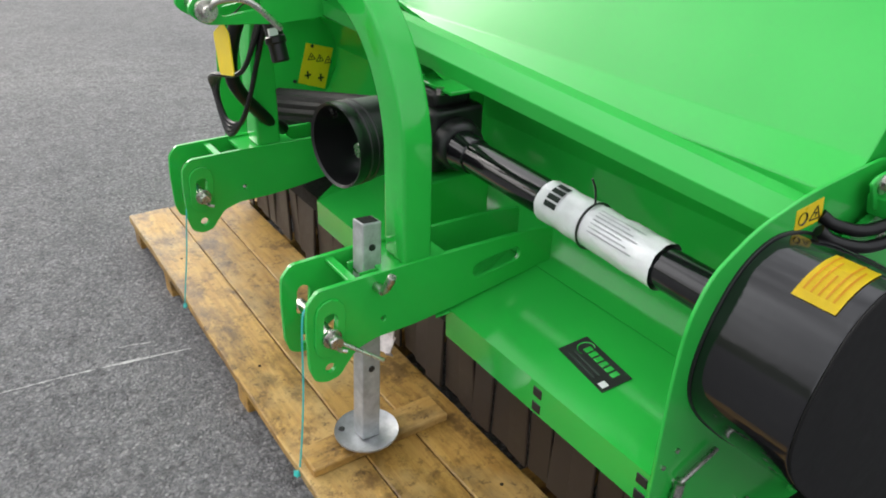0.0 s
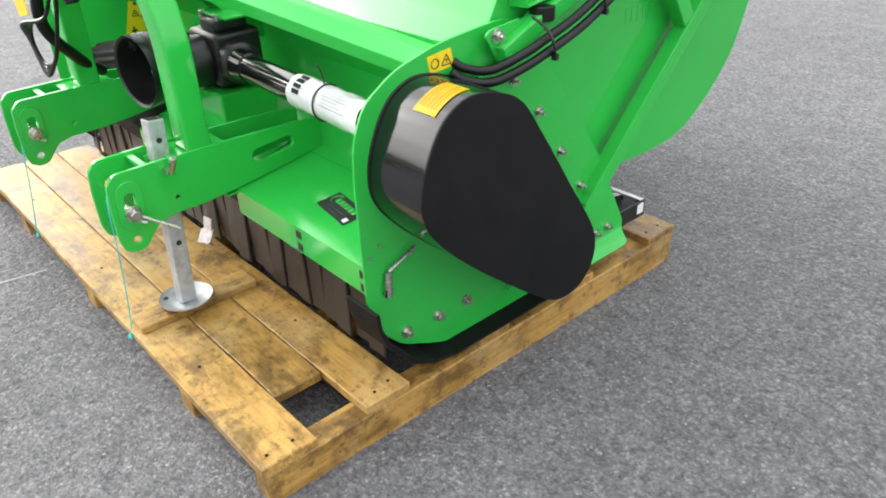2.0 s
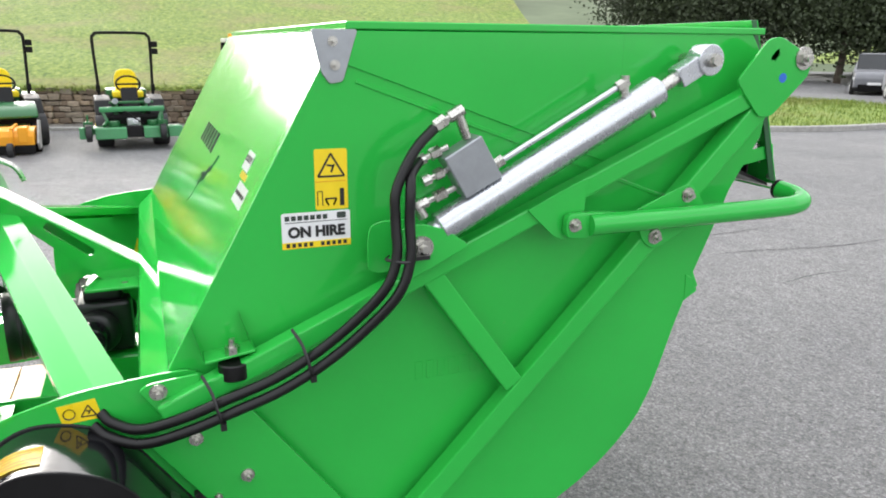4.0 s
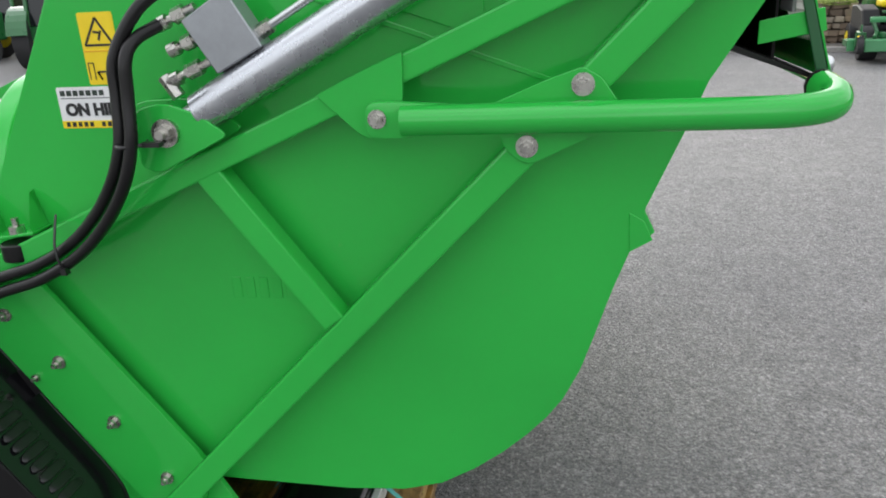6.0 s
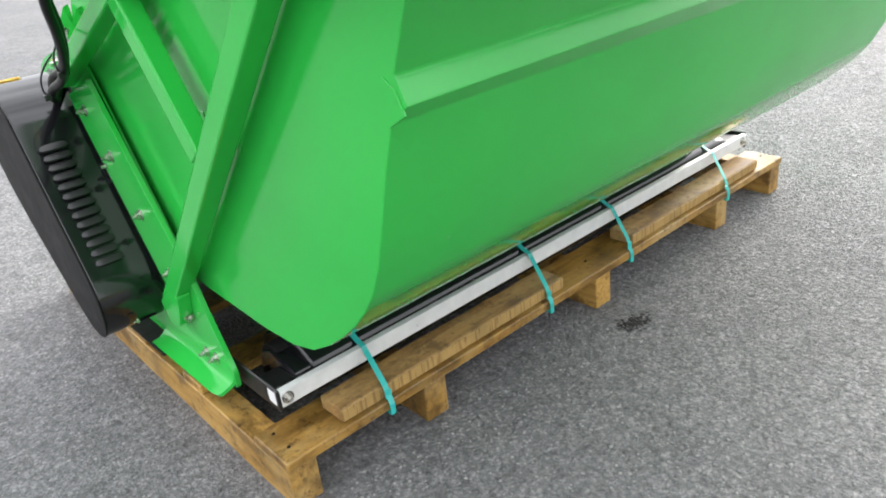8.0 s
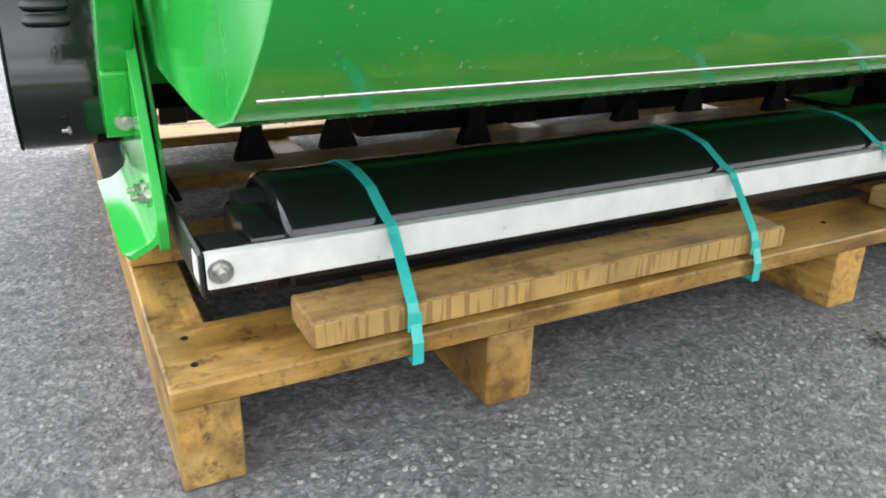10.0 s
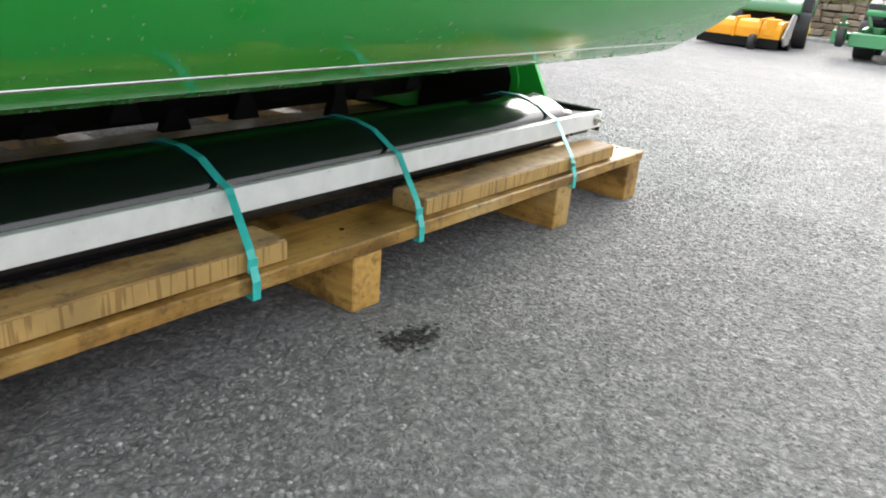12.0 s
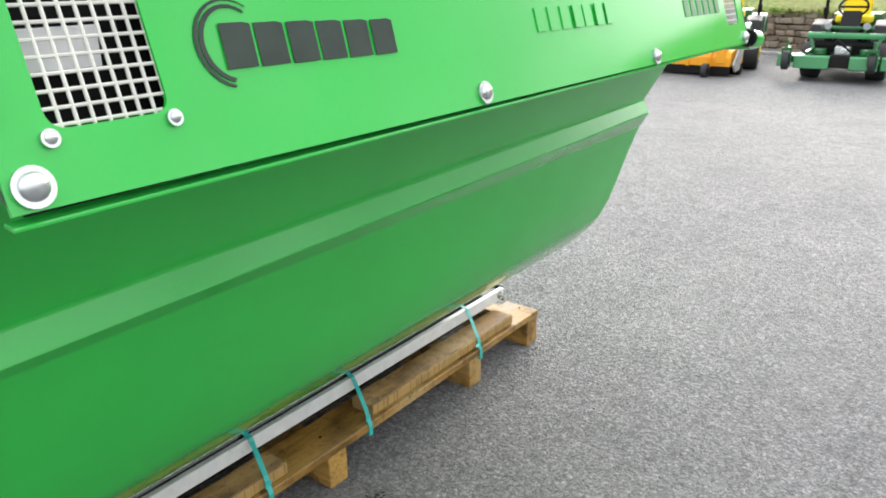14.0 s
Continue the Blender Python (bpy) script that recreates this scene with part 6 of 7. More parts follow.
rows = []
NB = 26
for i in range(40):
    s = -3 + (WL + 3.2) * i / 39
    row = []
    for j in range(NB):
        o = 26 * (j / (NB - 1)) ** 1.6 - 0.05
        z = WZ + WH + 0.03 + (0.26 + 0.03 * noise.noise((s * 0.12, 0, 9))) * min(max(0, o), 17.0) ** 1.02 + 0.10 * max(0, o - 17.0) - (0.09 + 0.04 * noise.noise((s * 3.1, 0, 5)) if j == 0 else 0) + 0.10 * noise.noise((s * 0.35, o * 0.5, 2)) * min(1, o)
        row.append(bm.verts.new(wall_pt(s, o, z)))
    rows.append(row)
for a, b in zip(rows, rows[1:]):
    for j in range(NB - 1):
        bm.faces.new((a[j], b[j], b[j + 1], a[j + 1]))
bmesh.ops.recalc_face_normals(bm, faces=bm.faces)
tagged(part("grass_bank", bm, GRASS, smooth=True), "sunlit green mown grass bank above the wall", "grass", kind="structure")
# grass tufts hanging over the wall top
bm = bmesh.new()
for i in range(15000):
    s, o = random.uniform(0, WL), random.uniform(0, 1.25) ** 2.4 - 0.06
    p = wall_pt(s, o, WZ + WH - 0.03 + 0.26 * max(0, o))
    h, w, a = random.uniform(0.02, 0.11) * (1 + 0.6 * noise.noise((s * 1.7, 0, 1))), 0.009, random.uniform(0, 6.3)
    d = Vector((math.cos(a), math.sin(a), 0)) * w
    lean = Vector((random.uniform(-0.05, 0.05) + (0.06 if o < 0.05 else 0), random.uniform(-0.05, 0.05), h * (random.choice((1, 1, 0.4, -0.6)) if o < 0.03 else 1)))
    bm.faces.new([bm.verts.new(p - d), bm.verts.new(p + d), bm.verts.new(p + lean)])
tagged(part("grass_tufts", bm, GRASS), "tufts of grass along the wall top", "grass", kind="stuff")

# kerb and grass island by the parked cars
kerb_line = curve_points([(-14.5, 10.8, 0), (-11.4, 12.0, 0), (-10.35, 14.0, 0), (-10.5, 17.2, 0), (-10.8, 19.3, 0), (-11.9, 20.8, 0), (-14.2, 21.9, 0), (-17, 21.9, 0)], 8)
bm = bmesh.new()
prev = None
for i, p in enumerate(kerb_line):
    d = (kerb_line[min(i + 1, len(kerb_line) - 1)] - kerb_line[max(i - 1, 0)]).normalized()
    s = Vector((-d.y, d.x, 0))
    zg = ground_z(p.x, p.y)
    q = [bm.verts.new(p + s * o + Vector((0, 0, zg + z))) for o, z in ((0, -0.05), (0, 0.10), (0.02, 0.115), (0.14, 0.115), (0.14, -0.05))]
    if prev:
        for k in range(4):
            bm.faces.new((prev[k], q[k], q[k + 1], prev[k + 1]))
    prev = q
bmesh.ops.recalc_face_normals(bm, faces=bm.faces)
tagged(part("kerb", bm, CONCRETE), "pale concrete kerb round a grass island", "kerb", kind="structure")
def island_at(p, t):
    """A point of the island: t is 0 at the kerb and 1 in the middle."""
    q = Vector((p.x, p.y, 0)).lerp(Vector((-15.2, 16.5, 0)), 0.02 + 0.98 * t)
    return Vector((q.x, q.y, ground_z(q.x, q.y) + 0.10 + 0.22 * t ** 0.7 + 0.05 * noise.noise((q.x * 1.3, q.y * 1.3, 4)) * min(1, t * 6)))


bm = bmesh.new()
ir = [[bm.verts.new(island_at(p, t)) for t in (0, 0.04, 0.1, 0.2, 0.35, 0.55, 0.8, 1.0)] for p in kerb_line]
for a, b in zip(ir, ir[1:]):
    for j in range(7):
        bm.faces.new((a[j], b[j], b[j + 1], a[j + 1]))
bmesh.ops.recalc_face_normals(bm, faces=bm.faces)
if sum(f.normal.z for f in bm.faces) < 0:
    bmesh.ops.reverse_faces(bm, faces=bm.faces[:])
tagged(part("grass_island", bm, GRASS, smooth=True), "grass island behind the kerb", "grass", kind="structure")
bm = bmesh.new()
for i in range(6000):
    k = random.uniform(0, len(kerb_line) - 1.01)
    p = kerb_line[int(k)].lerp(kerb_line[int(k) + 1], k % 1)
    p = island_at(p, random.random() ** 1.6)
    a, h = random.uniform(0, 6.3), random.uniform(0.04, 0.16)
    d = Vector((math.cos(a), math.sin(a), 0)) * 0.010
    bm.faces.new([bm.verts.new(p - d), bm.verts.new(p + d), bm.verts.new(p + Vector((random.uniform(-0.06, 0.06), random.uniform(-0.06, 0.06), h)))])
tagged(part("grass_tufts", bm, GRASS), "rough tufts of grass on the island", "grass", kind="stuff")


def wheel(name, at, r, w, rim, parent, axis="y", rimmat=None):
    """Tyre with its rim; axis is the axle's."""
    c = Vector(at)
    d = Vector((0, 1, 0)) if axis == "y" else Vector((1, 0, 0))
    t = part(name, bevelled(solid(rod(c - d * w / 2, c + d * w / 2, r, seg=24)), w * 0.18, 2), TYRE, parent, smooth=True)
    part("rim", bevelled(solid(rod(c - d * (w / 2 + 0.006), c + d * (w / 2 + 0.006), rim, seg=18), rod(c - d * (w / 2 + 0.02), c + d * (w / 2 + 0.02), rim * 0.35, seg=12)), 0.01), rimmat or SEATYELLOW, t)


def ride_on_mower(at, rz, label, deck=True):
    """Front faces +x."""
    m = thing("ride_on_mower", (0, 0, 0), label, "mower", "parked mowers")
    for y in (-0.44, 0.44):
        wheel("front_wheel", (0.0, y, 0.27), 0.27, 0.26, 0.13, m)
        wheel("rear_wheel", (-1.30, y * 0.95, 0.24 if deck else 0.33), 0.24 if deck else 0.33, 0.2, 0.12 if deck else 0.19, m)
    part("chassis", bevelled(solid(box(-1.45, 0.12, -0.28, 0.28, 0.26, 0.48), box(-1.55, -0.92, -0.34, 0.34, 0.45, 0.90)), 0.05, 2), MOWGREEN, m, smooth=True)
    part("footplate", bevelled(solid(prism([(-0.36, 0.42), (0.30, 0.40), (0.34, 0.52), (0.30, 0.56), (0.26, 0.46), (-0.36, 0.46)], -0.40, 0.40, "y")), 0.008), MATT, m)
    for y in (-0.40, 0.40):
        c0, c1 = (y - 0.15, y + 0.11) if y < 0 else (y - 0.11, y + 0.15)
        part("side_console", bevelled(solid(prism([(-0.95, 0.46), (0.02, 0.46), (0.06, 0.54), (-0.16, 0.76), (-0.55, 0.82), (-0.95, 0.80)], c0, c1, "y")), 0.035, 3), CONSOLE, m, smooth=True)
    if deck:
        for y0, y1, z0, x in ((-0.83, -0.64, 0.20, 0.60), (-0.60, -0.13, 0.19, 0.66), (-0.13, 0.13, 0.21, 0.62), (0.13, 0.49, 0.19, 0.66), (0.52, 0.74, 0.19, 0.60)):
            mat = MATT if y1 - y0 == 0.26 else DECKGREEN
            part("deck_plate", bevelled(solid(prism([(x - 0.04, z0 + 0.19), (x, z0 + 0.17), (x + 0.03, z0 + 0.01), (x - 0.01, z0)], y0, y1, "y")), 0.008, 2), mat, m)
        part("cutting_deck", bevelled(solid(box(0.14, 0.60, -0.62, 0.50, 0.27, 0.37), box(0.20, 0.54, -0.83, -0.62, 0.26, 0.36), box(0.20, 0.54, 0.50, 0.74, 0.26, 0.36), rod((0.36, -0.3, 0.37), (0.36, -0.3, 0.46), 0.09, seg=16), rod((0.36, 0.3, 0.37), (0.36, 0.3, 0.46), 0.09, seg=16)), 0.02, 2), MOWGREEN, m)
        for y in (-0.69, 0.42):
            wheel("gauge_wheel", (0.76, y, 0.30), 0.125, 0.09, 0.055, m, rimmat=MATT)
            part("caster_arm", bevelled(solid(box(0.50, 0.80, y - 0.02, y + 0.02, 0.46, 0.50), box(0.72, 0.79, y - 0.065, y - 0.05, 0.28, 0.49), box(0.72, 0.79, y + 0.05, y + 0.065, 0.28, 0.49), box(0.72, 0.79, y - 0.065, y + 0.065, 0.45, 0.49), rod((0.755, y, 0.47), (0.755, y, 0.60), 0.018, seg=10)), 0.006), MOWGREEN, m)
        for y in (-0.46, 0.46):
            part("lift_arm", bevelled(solid(beam((0.32, y, 0.62), (0.36, y * 0.85, 0.44), 0.05, 0.05, (0, 1, 0)), beam((0.355, y * 0.86, 0.45), (0.56, y, 0.40), 0.05, 0.05, (0, 0, 1))), 0.008), MOWGREEN, m)
            part("lamp_post", bevelled(solid(beam((0.30, y * 0.5, 0.60), (0.25, y * 0.5, 0.74), 0.035, 0.035, (0, 1, 0))), 0.008), MOWGREEN, m)
            part("head_lamp", bevelled(solid(rod((0.26, y * 0.54, 0.77), (0.33, y * 0.54, 0.77), 0.042, 0.05, seg=16)), 0.008), GREYBOX, m)
        part("front_beam", bevelled(solid(prism([(0.28, 0.60), (0.36, 0.60), (0.36, 0.65), (0.33, 0.68), (0.28, 0.68)], -0.50, 0.50, "y")), 0.008), DECKGREEN, m)
        part("lamp_beam", bevelled(solid(beam((0.24, -0.34, 0.745), (0.24, 0.34, 0.745), 0.04, 0.05, (0, 0, 1))), 0.008), MOWGREEN, m)
        part("hose", solid(sweep([(0.25, -0.18, 0.55), (0.42, -0.10, 0.60), (0.50, 0.05, 0.48), (0.44, 0.14, 0.40)], 0.016, 8, 6)), MATT, m, smooth=True)
        part("gearbox", bevelled(solid(box(0.30, 0.50, -0.10, 0.10, 0.36, 0.50), rod((0.49, 0.02, 0.44), (0.55, 0.02, 0.44), 0.045, seg=14)), 0.012), GALV, m, "bare grey gearbox")
    else:
        part("bonnet", bevelled(solid(prism([(-0.15, 0.60)] + [(0.05 + 0.42 * math.sin(radians(a)), 0.52 + 0.22 * math.cos(radians(a))) for a in (0, 20, 40, 60, 80, 95)] + [(0.36, 0.48), (-0.15, 0.48)], -0.42, 0.42, "y")), 0.03, 2), MOWGREEN, m, smooth=True)
        for y in (-0.44, 0.44):
            part("mudguard", bevelled(solid(prism(arc(-1.30, 0.36, 0.46, 10, 165, 12) + arc(-1.30, 0.36, 0.42, 165, 10, 12), y - 0.13, y + 0.13, "y")), 0.008), MOWGREEN, m, smooth=True)
    part("steering_column", bevelled(solid(prism([(0.14, 0.46), (0.10, 0.70), (-0.04, 0.98), (-0.16, 0.94), (-0.06, 0.46)], -0.13, 0.13, "y")), 0.035, 2), CONSOLE, m, smooth=True)
    part("steering_wheel", solid(sweep([(-0.12 - 0.09 * math.sin(a), 0.19 * math.cos(a), 1.02 + 0.13 * math.sin(a)) for a in [2 * math.pi * k / 16 for k in range(17)]], 0.016, 8, 2), beam((-0.12, -0.18, 1.02), (-0.12, 0.18, 1.02), 0.03, 0.02, (0, 0, 1))), MATT, m, smooth=True)
    back = [(-0.18, 0.86), (-0.195, 1.06), (-0.155, 1.20), (-0.08, 1.25), (0.08, 1.25), (0.155, 1.20), (0.195, 1.06), (0.18, 0.86)]
    part("backrest", bevelled(solid(prism(rounded(back, 0.04), -0.86, -0.72, "x")), 0.045, 3), SEATYELLOW, m, "bright yellow backrest", smooth=True)
    part("seat", bevelled(solid(prism(rounded([(-0.78, -0.24), (-0.34, -0.25), (-0.28, -0.18), (-0.28, 0.18), (-0.34, 0.25), (-0.78, 0.24)], 0.05), 0.78, 0.89, "z")), 0.035, 3), SEATYELLOW, m, "bright yellow seat cushion", smooth=True)
    part("seat_base", bevelled(solid(box(-0.76, -0.32, -0.18, 0.18, 0.48, 0.785)), 0.02), MATT, m)
    hoop = [(-0.88, -0.44, 0.55), (-0.90, -0.45, 1.0), (-0.95, -0.47, 1.72), (-0.95, -0.43, 1.82), (-0.95, -0.34, 1.86), (-0.95, 0.34, 1.86), (-0.95, 0.43, 1.82), (-0.95, 0.47, 1.72), (-0.90, 0.45, 1.0), (-0.88, 0.44, 0.55)]
    part("roll_bar", solid(sweep(hoop, 0.026, 10, 5)), MATT, m, "black roll-over hoop", smooth=True)
    for z in (1.50, 1.62):
        part("work_lamp", bevelled(solid(box(-0.96, -0.88, 0.49, 0.59, z, z + 0.10), beam((-0.95, 0.45, z + 0.05), (-0.92, 0.50, z + 0.05), 0.02, 0.02)), 0.012, 2), MATT, m)
    for y in (-0.50, 0.50):
        part("hoop_clamp", bevelled(solid(box(-0.95, -0.85, y * 0.91 - 0.035, y * 0.91 + 0.035, 0.86, 0.98)), 0.01), MATT, m)
    m.matrix_basis = pose(at[0], at[1], ground_z(at[0], at[1]), 0, 0, rz)
    return m


MOWER = ride_on_mower((-12.60, 0.48), 4, "dark green ride-on mower with yellow seat and front deck")
copy_thing(MOWER, pose(-12.0, 6.75, ground_z(-12.0, 6.75), 0, 0, -8))
m2 = ride_on_mower((-12.90, -1.42), 12, "dark green compact tractor with yellow seat", deck=False)
copy_thing(m2, pose(-11.8, 8.15, ground_z(-11.8, 8.15), 0, 0, -25))

# orange-yellow flail attachment in front of the compact tractor
fl = thing("flail_attachment", (-10.55, -1.0, ground_z(-10.55, 0)), "orange-yellow flail mower attachment on the ground", "mower")
zf = ground_z(-10.55, 0)
part("hood", bevelled(solid(prism([(-10.95, zf + 0.16), (-10.30, zf + 0.16), (-10.295, zf + 0.30), (-10.34, zf + 0.38), (-10.46, zf + 0.41), (-10.80, zf + 0.41), (-10.95, zf + 0.36)], -1.70, -0.50, "y")), 0.02, 2), AMBER, fl, smooth=True)
for y in (-1.15, -0.80):
    part("hood_rib", bevelled(solid(prism([(-10.90, zf + 0.40), (-10.30, zf + 0.40), (-10.26, zf + 0.30), (-10.27, zf + 0.16), (-10.30, zf + 0.16), (-10.32, zf + 0.43), (-10.88, zf + 0.45)], y - 0.02, y + 0.02, "y")), 0.004), AMBER, fl)
part("hitch_plate", bevelled(solid(box(-10.60, -10.285, -0.72, -0.58, zf + 0.20, zf + 0.44)), 0.02, 2), AMBER, fl)
part("skirt", bevelled(solid(box(-10.33, -10.30, -1.68, -0.50, zf + 0.04, zf + 0.17)), 0.004), MATT, fl)
part("roller", solid(rod((-10.75, -1.66, zf + 0.09), (-10.75, -0.46, zf + 0.09), 0.085, seg=20)), MATT, fl, smooth=True)
part("end_plate", bevelled(solid(prism([(-10.62, zf + 0.10), (-10.42, zf + 0.08), (-10.30, zf + 0.20), (-10.62, zf + 0.52), (-10.80, zf + 0.50)], -0.47, -0.44, "y")), 0.006), CONCRETE, fl, "pale end plate")
wheel("gauge_wheel", (-10.16, -0.82, zf + 0.11), 0.11, 0.08, 0.05, fl, rimmat=MATT)

fl.location += Vector((-1.42, -0.42, ground_z(-11.9, 0) - zf))

# tractor with cab at the end of the row
tr = thing("tractor", (0, 0, 0), "green tractor with pale cab and yellow wheel rims", "tractor")
for y in (-0.78, 0.78):
    wheel("rear_wheel", (-0.2, y, 0.62), 0.62, 0.38, 0.34, tr)
    wheel("front_wheel", (1.75, y * 0.9, 0.42), 0.42, 0.28, 0.22, tr)
    part("mudguard", bevelled(solid(prism(arc(-0.2, 0.66, 0.74, 15, 170, 12) + arc(-0.2, 0.66, 0.69, 170, 15, 12), y - 0.22, y + 0.22, "y")), 0.008), MOWGREEN, tr)
part("bonnet", bevelled(solid(prism([(0.55, 0.55), (2.2, 0.55), (2.25, 0.95), (2.1, 1.12), (0.55, 1.28)], -0.33, 0.33, "y")), 0.06, 2), MOWGREEN, tr, smooth=True)
cab = part("cab", bevelled(solid(*[beam((x0, y, 0.9), (x1, y * 0.9, 1.98), 0.08, 0.08, (0, 1, 0)) for x0, x1 in ((-0.55, -0.45), (0.55, 0.35)) for y in (-0.62, 0.62)], box(-0.55, 0.55, -0.66, 0.66, 0.62, 0.95)), 0.015), MOWGREEN, tr)
part("roof", bevelled(solid(box(-0.66, 0.58, -0.66, 0.66, 1.98, 2.14)), 0.06, 3), WHITEPAINT, tr, "pale cab roof", smooth=True)
part("window_pane", solid(prism([(-0.50, 0.97), (0.50, 0.97), (0.34, 1.96), (-0.42, 1.96)], -0.56, 0.56, "y")), GLASS, cab)
tr.matrix_basis = pose(-15.5, -10.0, ground_z(-15.5, 0), 0, 0, 200)
copy_thing(tr, pose(-18.3, -13.6, ground_z(-18.3, 0), 0, 0, -5))

# utility vehicle with a screen and cab frame
uv = thing("utility_vehicle", (0, 0, 0), "dark utility vehicle with green bonnet, white roof and windscreen", "vehicle")
for y in (-0.60, 0.60):
    for x in (0.0, -1.95):
        wheel("wheel", (x, y, 0.33), 0.33, 0.26, 0.15, uv, rimmat=MATT)
part("body", bevelled(solid(prism([(-2.45, 0.35), (0.42, 0.35), (0.48, 0.60), (0.40, 0.74), (-0.30, 0.80), (-0.35, 0.50), (-1.2, 0.50), (-1.25, 0.90), (-2.45, 0.90)], -0.60, 0.60, "y")), 0.03, 2), MATT, uv)
part("bonnet", bevelled(solid(prism([(0.42, 0.745), (0.30, 0.84), (-0.30, 0.93), (-0.30, 0.80)], -0.55, 0.55, "y")), 0.03, 2), MOWGREEN, uv, "green bonnet")
part("screen_frame", bevelled(solid(*[beam((-0.25, y, 0.85), (-0.50, y * 0.97, 1.72), 0.06, 0.06, (0, 1, 0)) for y in (-0.46, 0.58)], beam((-0.50, -0.45, 1.71), (-0.50, 0.57, 1.71), 0.06, 0.06), beam((-0.26, -0.46, 0.90), (-0.26, 0.58, 0.90), 0.05, 0.05)), 0.012), plain("light_grey_frame", (0.30, 0.30, 0.31), 0.5), uv, "light grey windscreen frame")
for y in (-0.60, 0.60):
    part("rear_post", bevelled(solid(beam((-1.25, y * 0.85, 0.85), (-1.25, y * 0.76, 1.72), 0.08, 0.07, (0, 1, 0))), 0.012), MATT, uv)
    part("door_panel", bevelled(solid(box(-1.22, -0.36, y - 0.02, y + 0.02, 0.50, 0.98)), 0.015), MATT, uv)
part("beacon", bevelled(solid(rod((-0.60, -0.38, 1.80), (-0.60, -0.38, 1.88), 0.045, 0.035, seg=16)), 0.008), AMBER, uv, "orange beacon", smooth=True)
part("roof", bevelled(solid(box(-1.35, -0.44, -0.49, 0.61, 1.72, 1.80)), 0.03, 2), WHITEPAINT, uv, "white roof", smooth=True)
part("windscreen", solid(beam((-0.27, 0.06, 0.94), (-0.49, 0.06, 1.69), 0.98, 0.008, (0, 1, 0))), CLEAR, uv)
part("seat", bevelled(solid(box(-1.05, -0.60, -0.46, 0.50, 0.60, 0.75), box(-1.15, -1.02, -0.46, 0.50, 0.70, 1.04)), 0.04, 2), MATT, uv, "black bench seat")
part("bull_bar", solid(sweep([(0.50, -0.5, 0.4), (0.56, -0.5, 0.70), (0.56, 0.0, 0.74), (0.56, 0.5, 0.70), (0.50, 0.5, 0.4)], 0.025, 8, 5)), MATT, uv, smooth=True)
for y in (-0.42, 0.42):
    part("head_lamp", bevelled(solid(box(0.42, 0.50, y - 0.10, y + 0.10, 0.60, 0.72)), 0.02), GALV, uv)
    part("wing_mirror", bevelled(solid(box(-0.34, -0.28, y * 1.7 - 0.08, y * 1.7 + 0.08, 1.02, 1.22)), 0.02), MATT, uv)
uv.matrix_basis = pose(-12.85, 2.66, ground_z(-12.85, 2), 0, 0, 0)


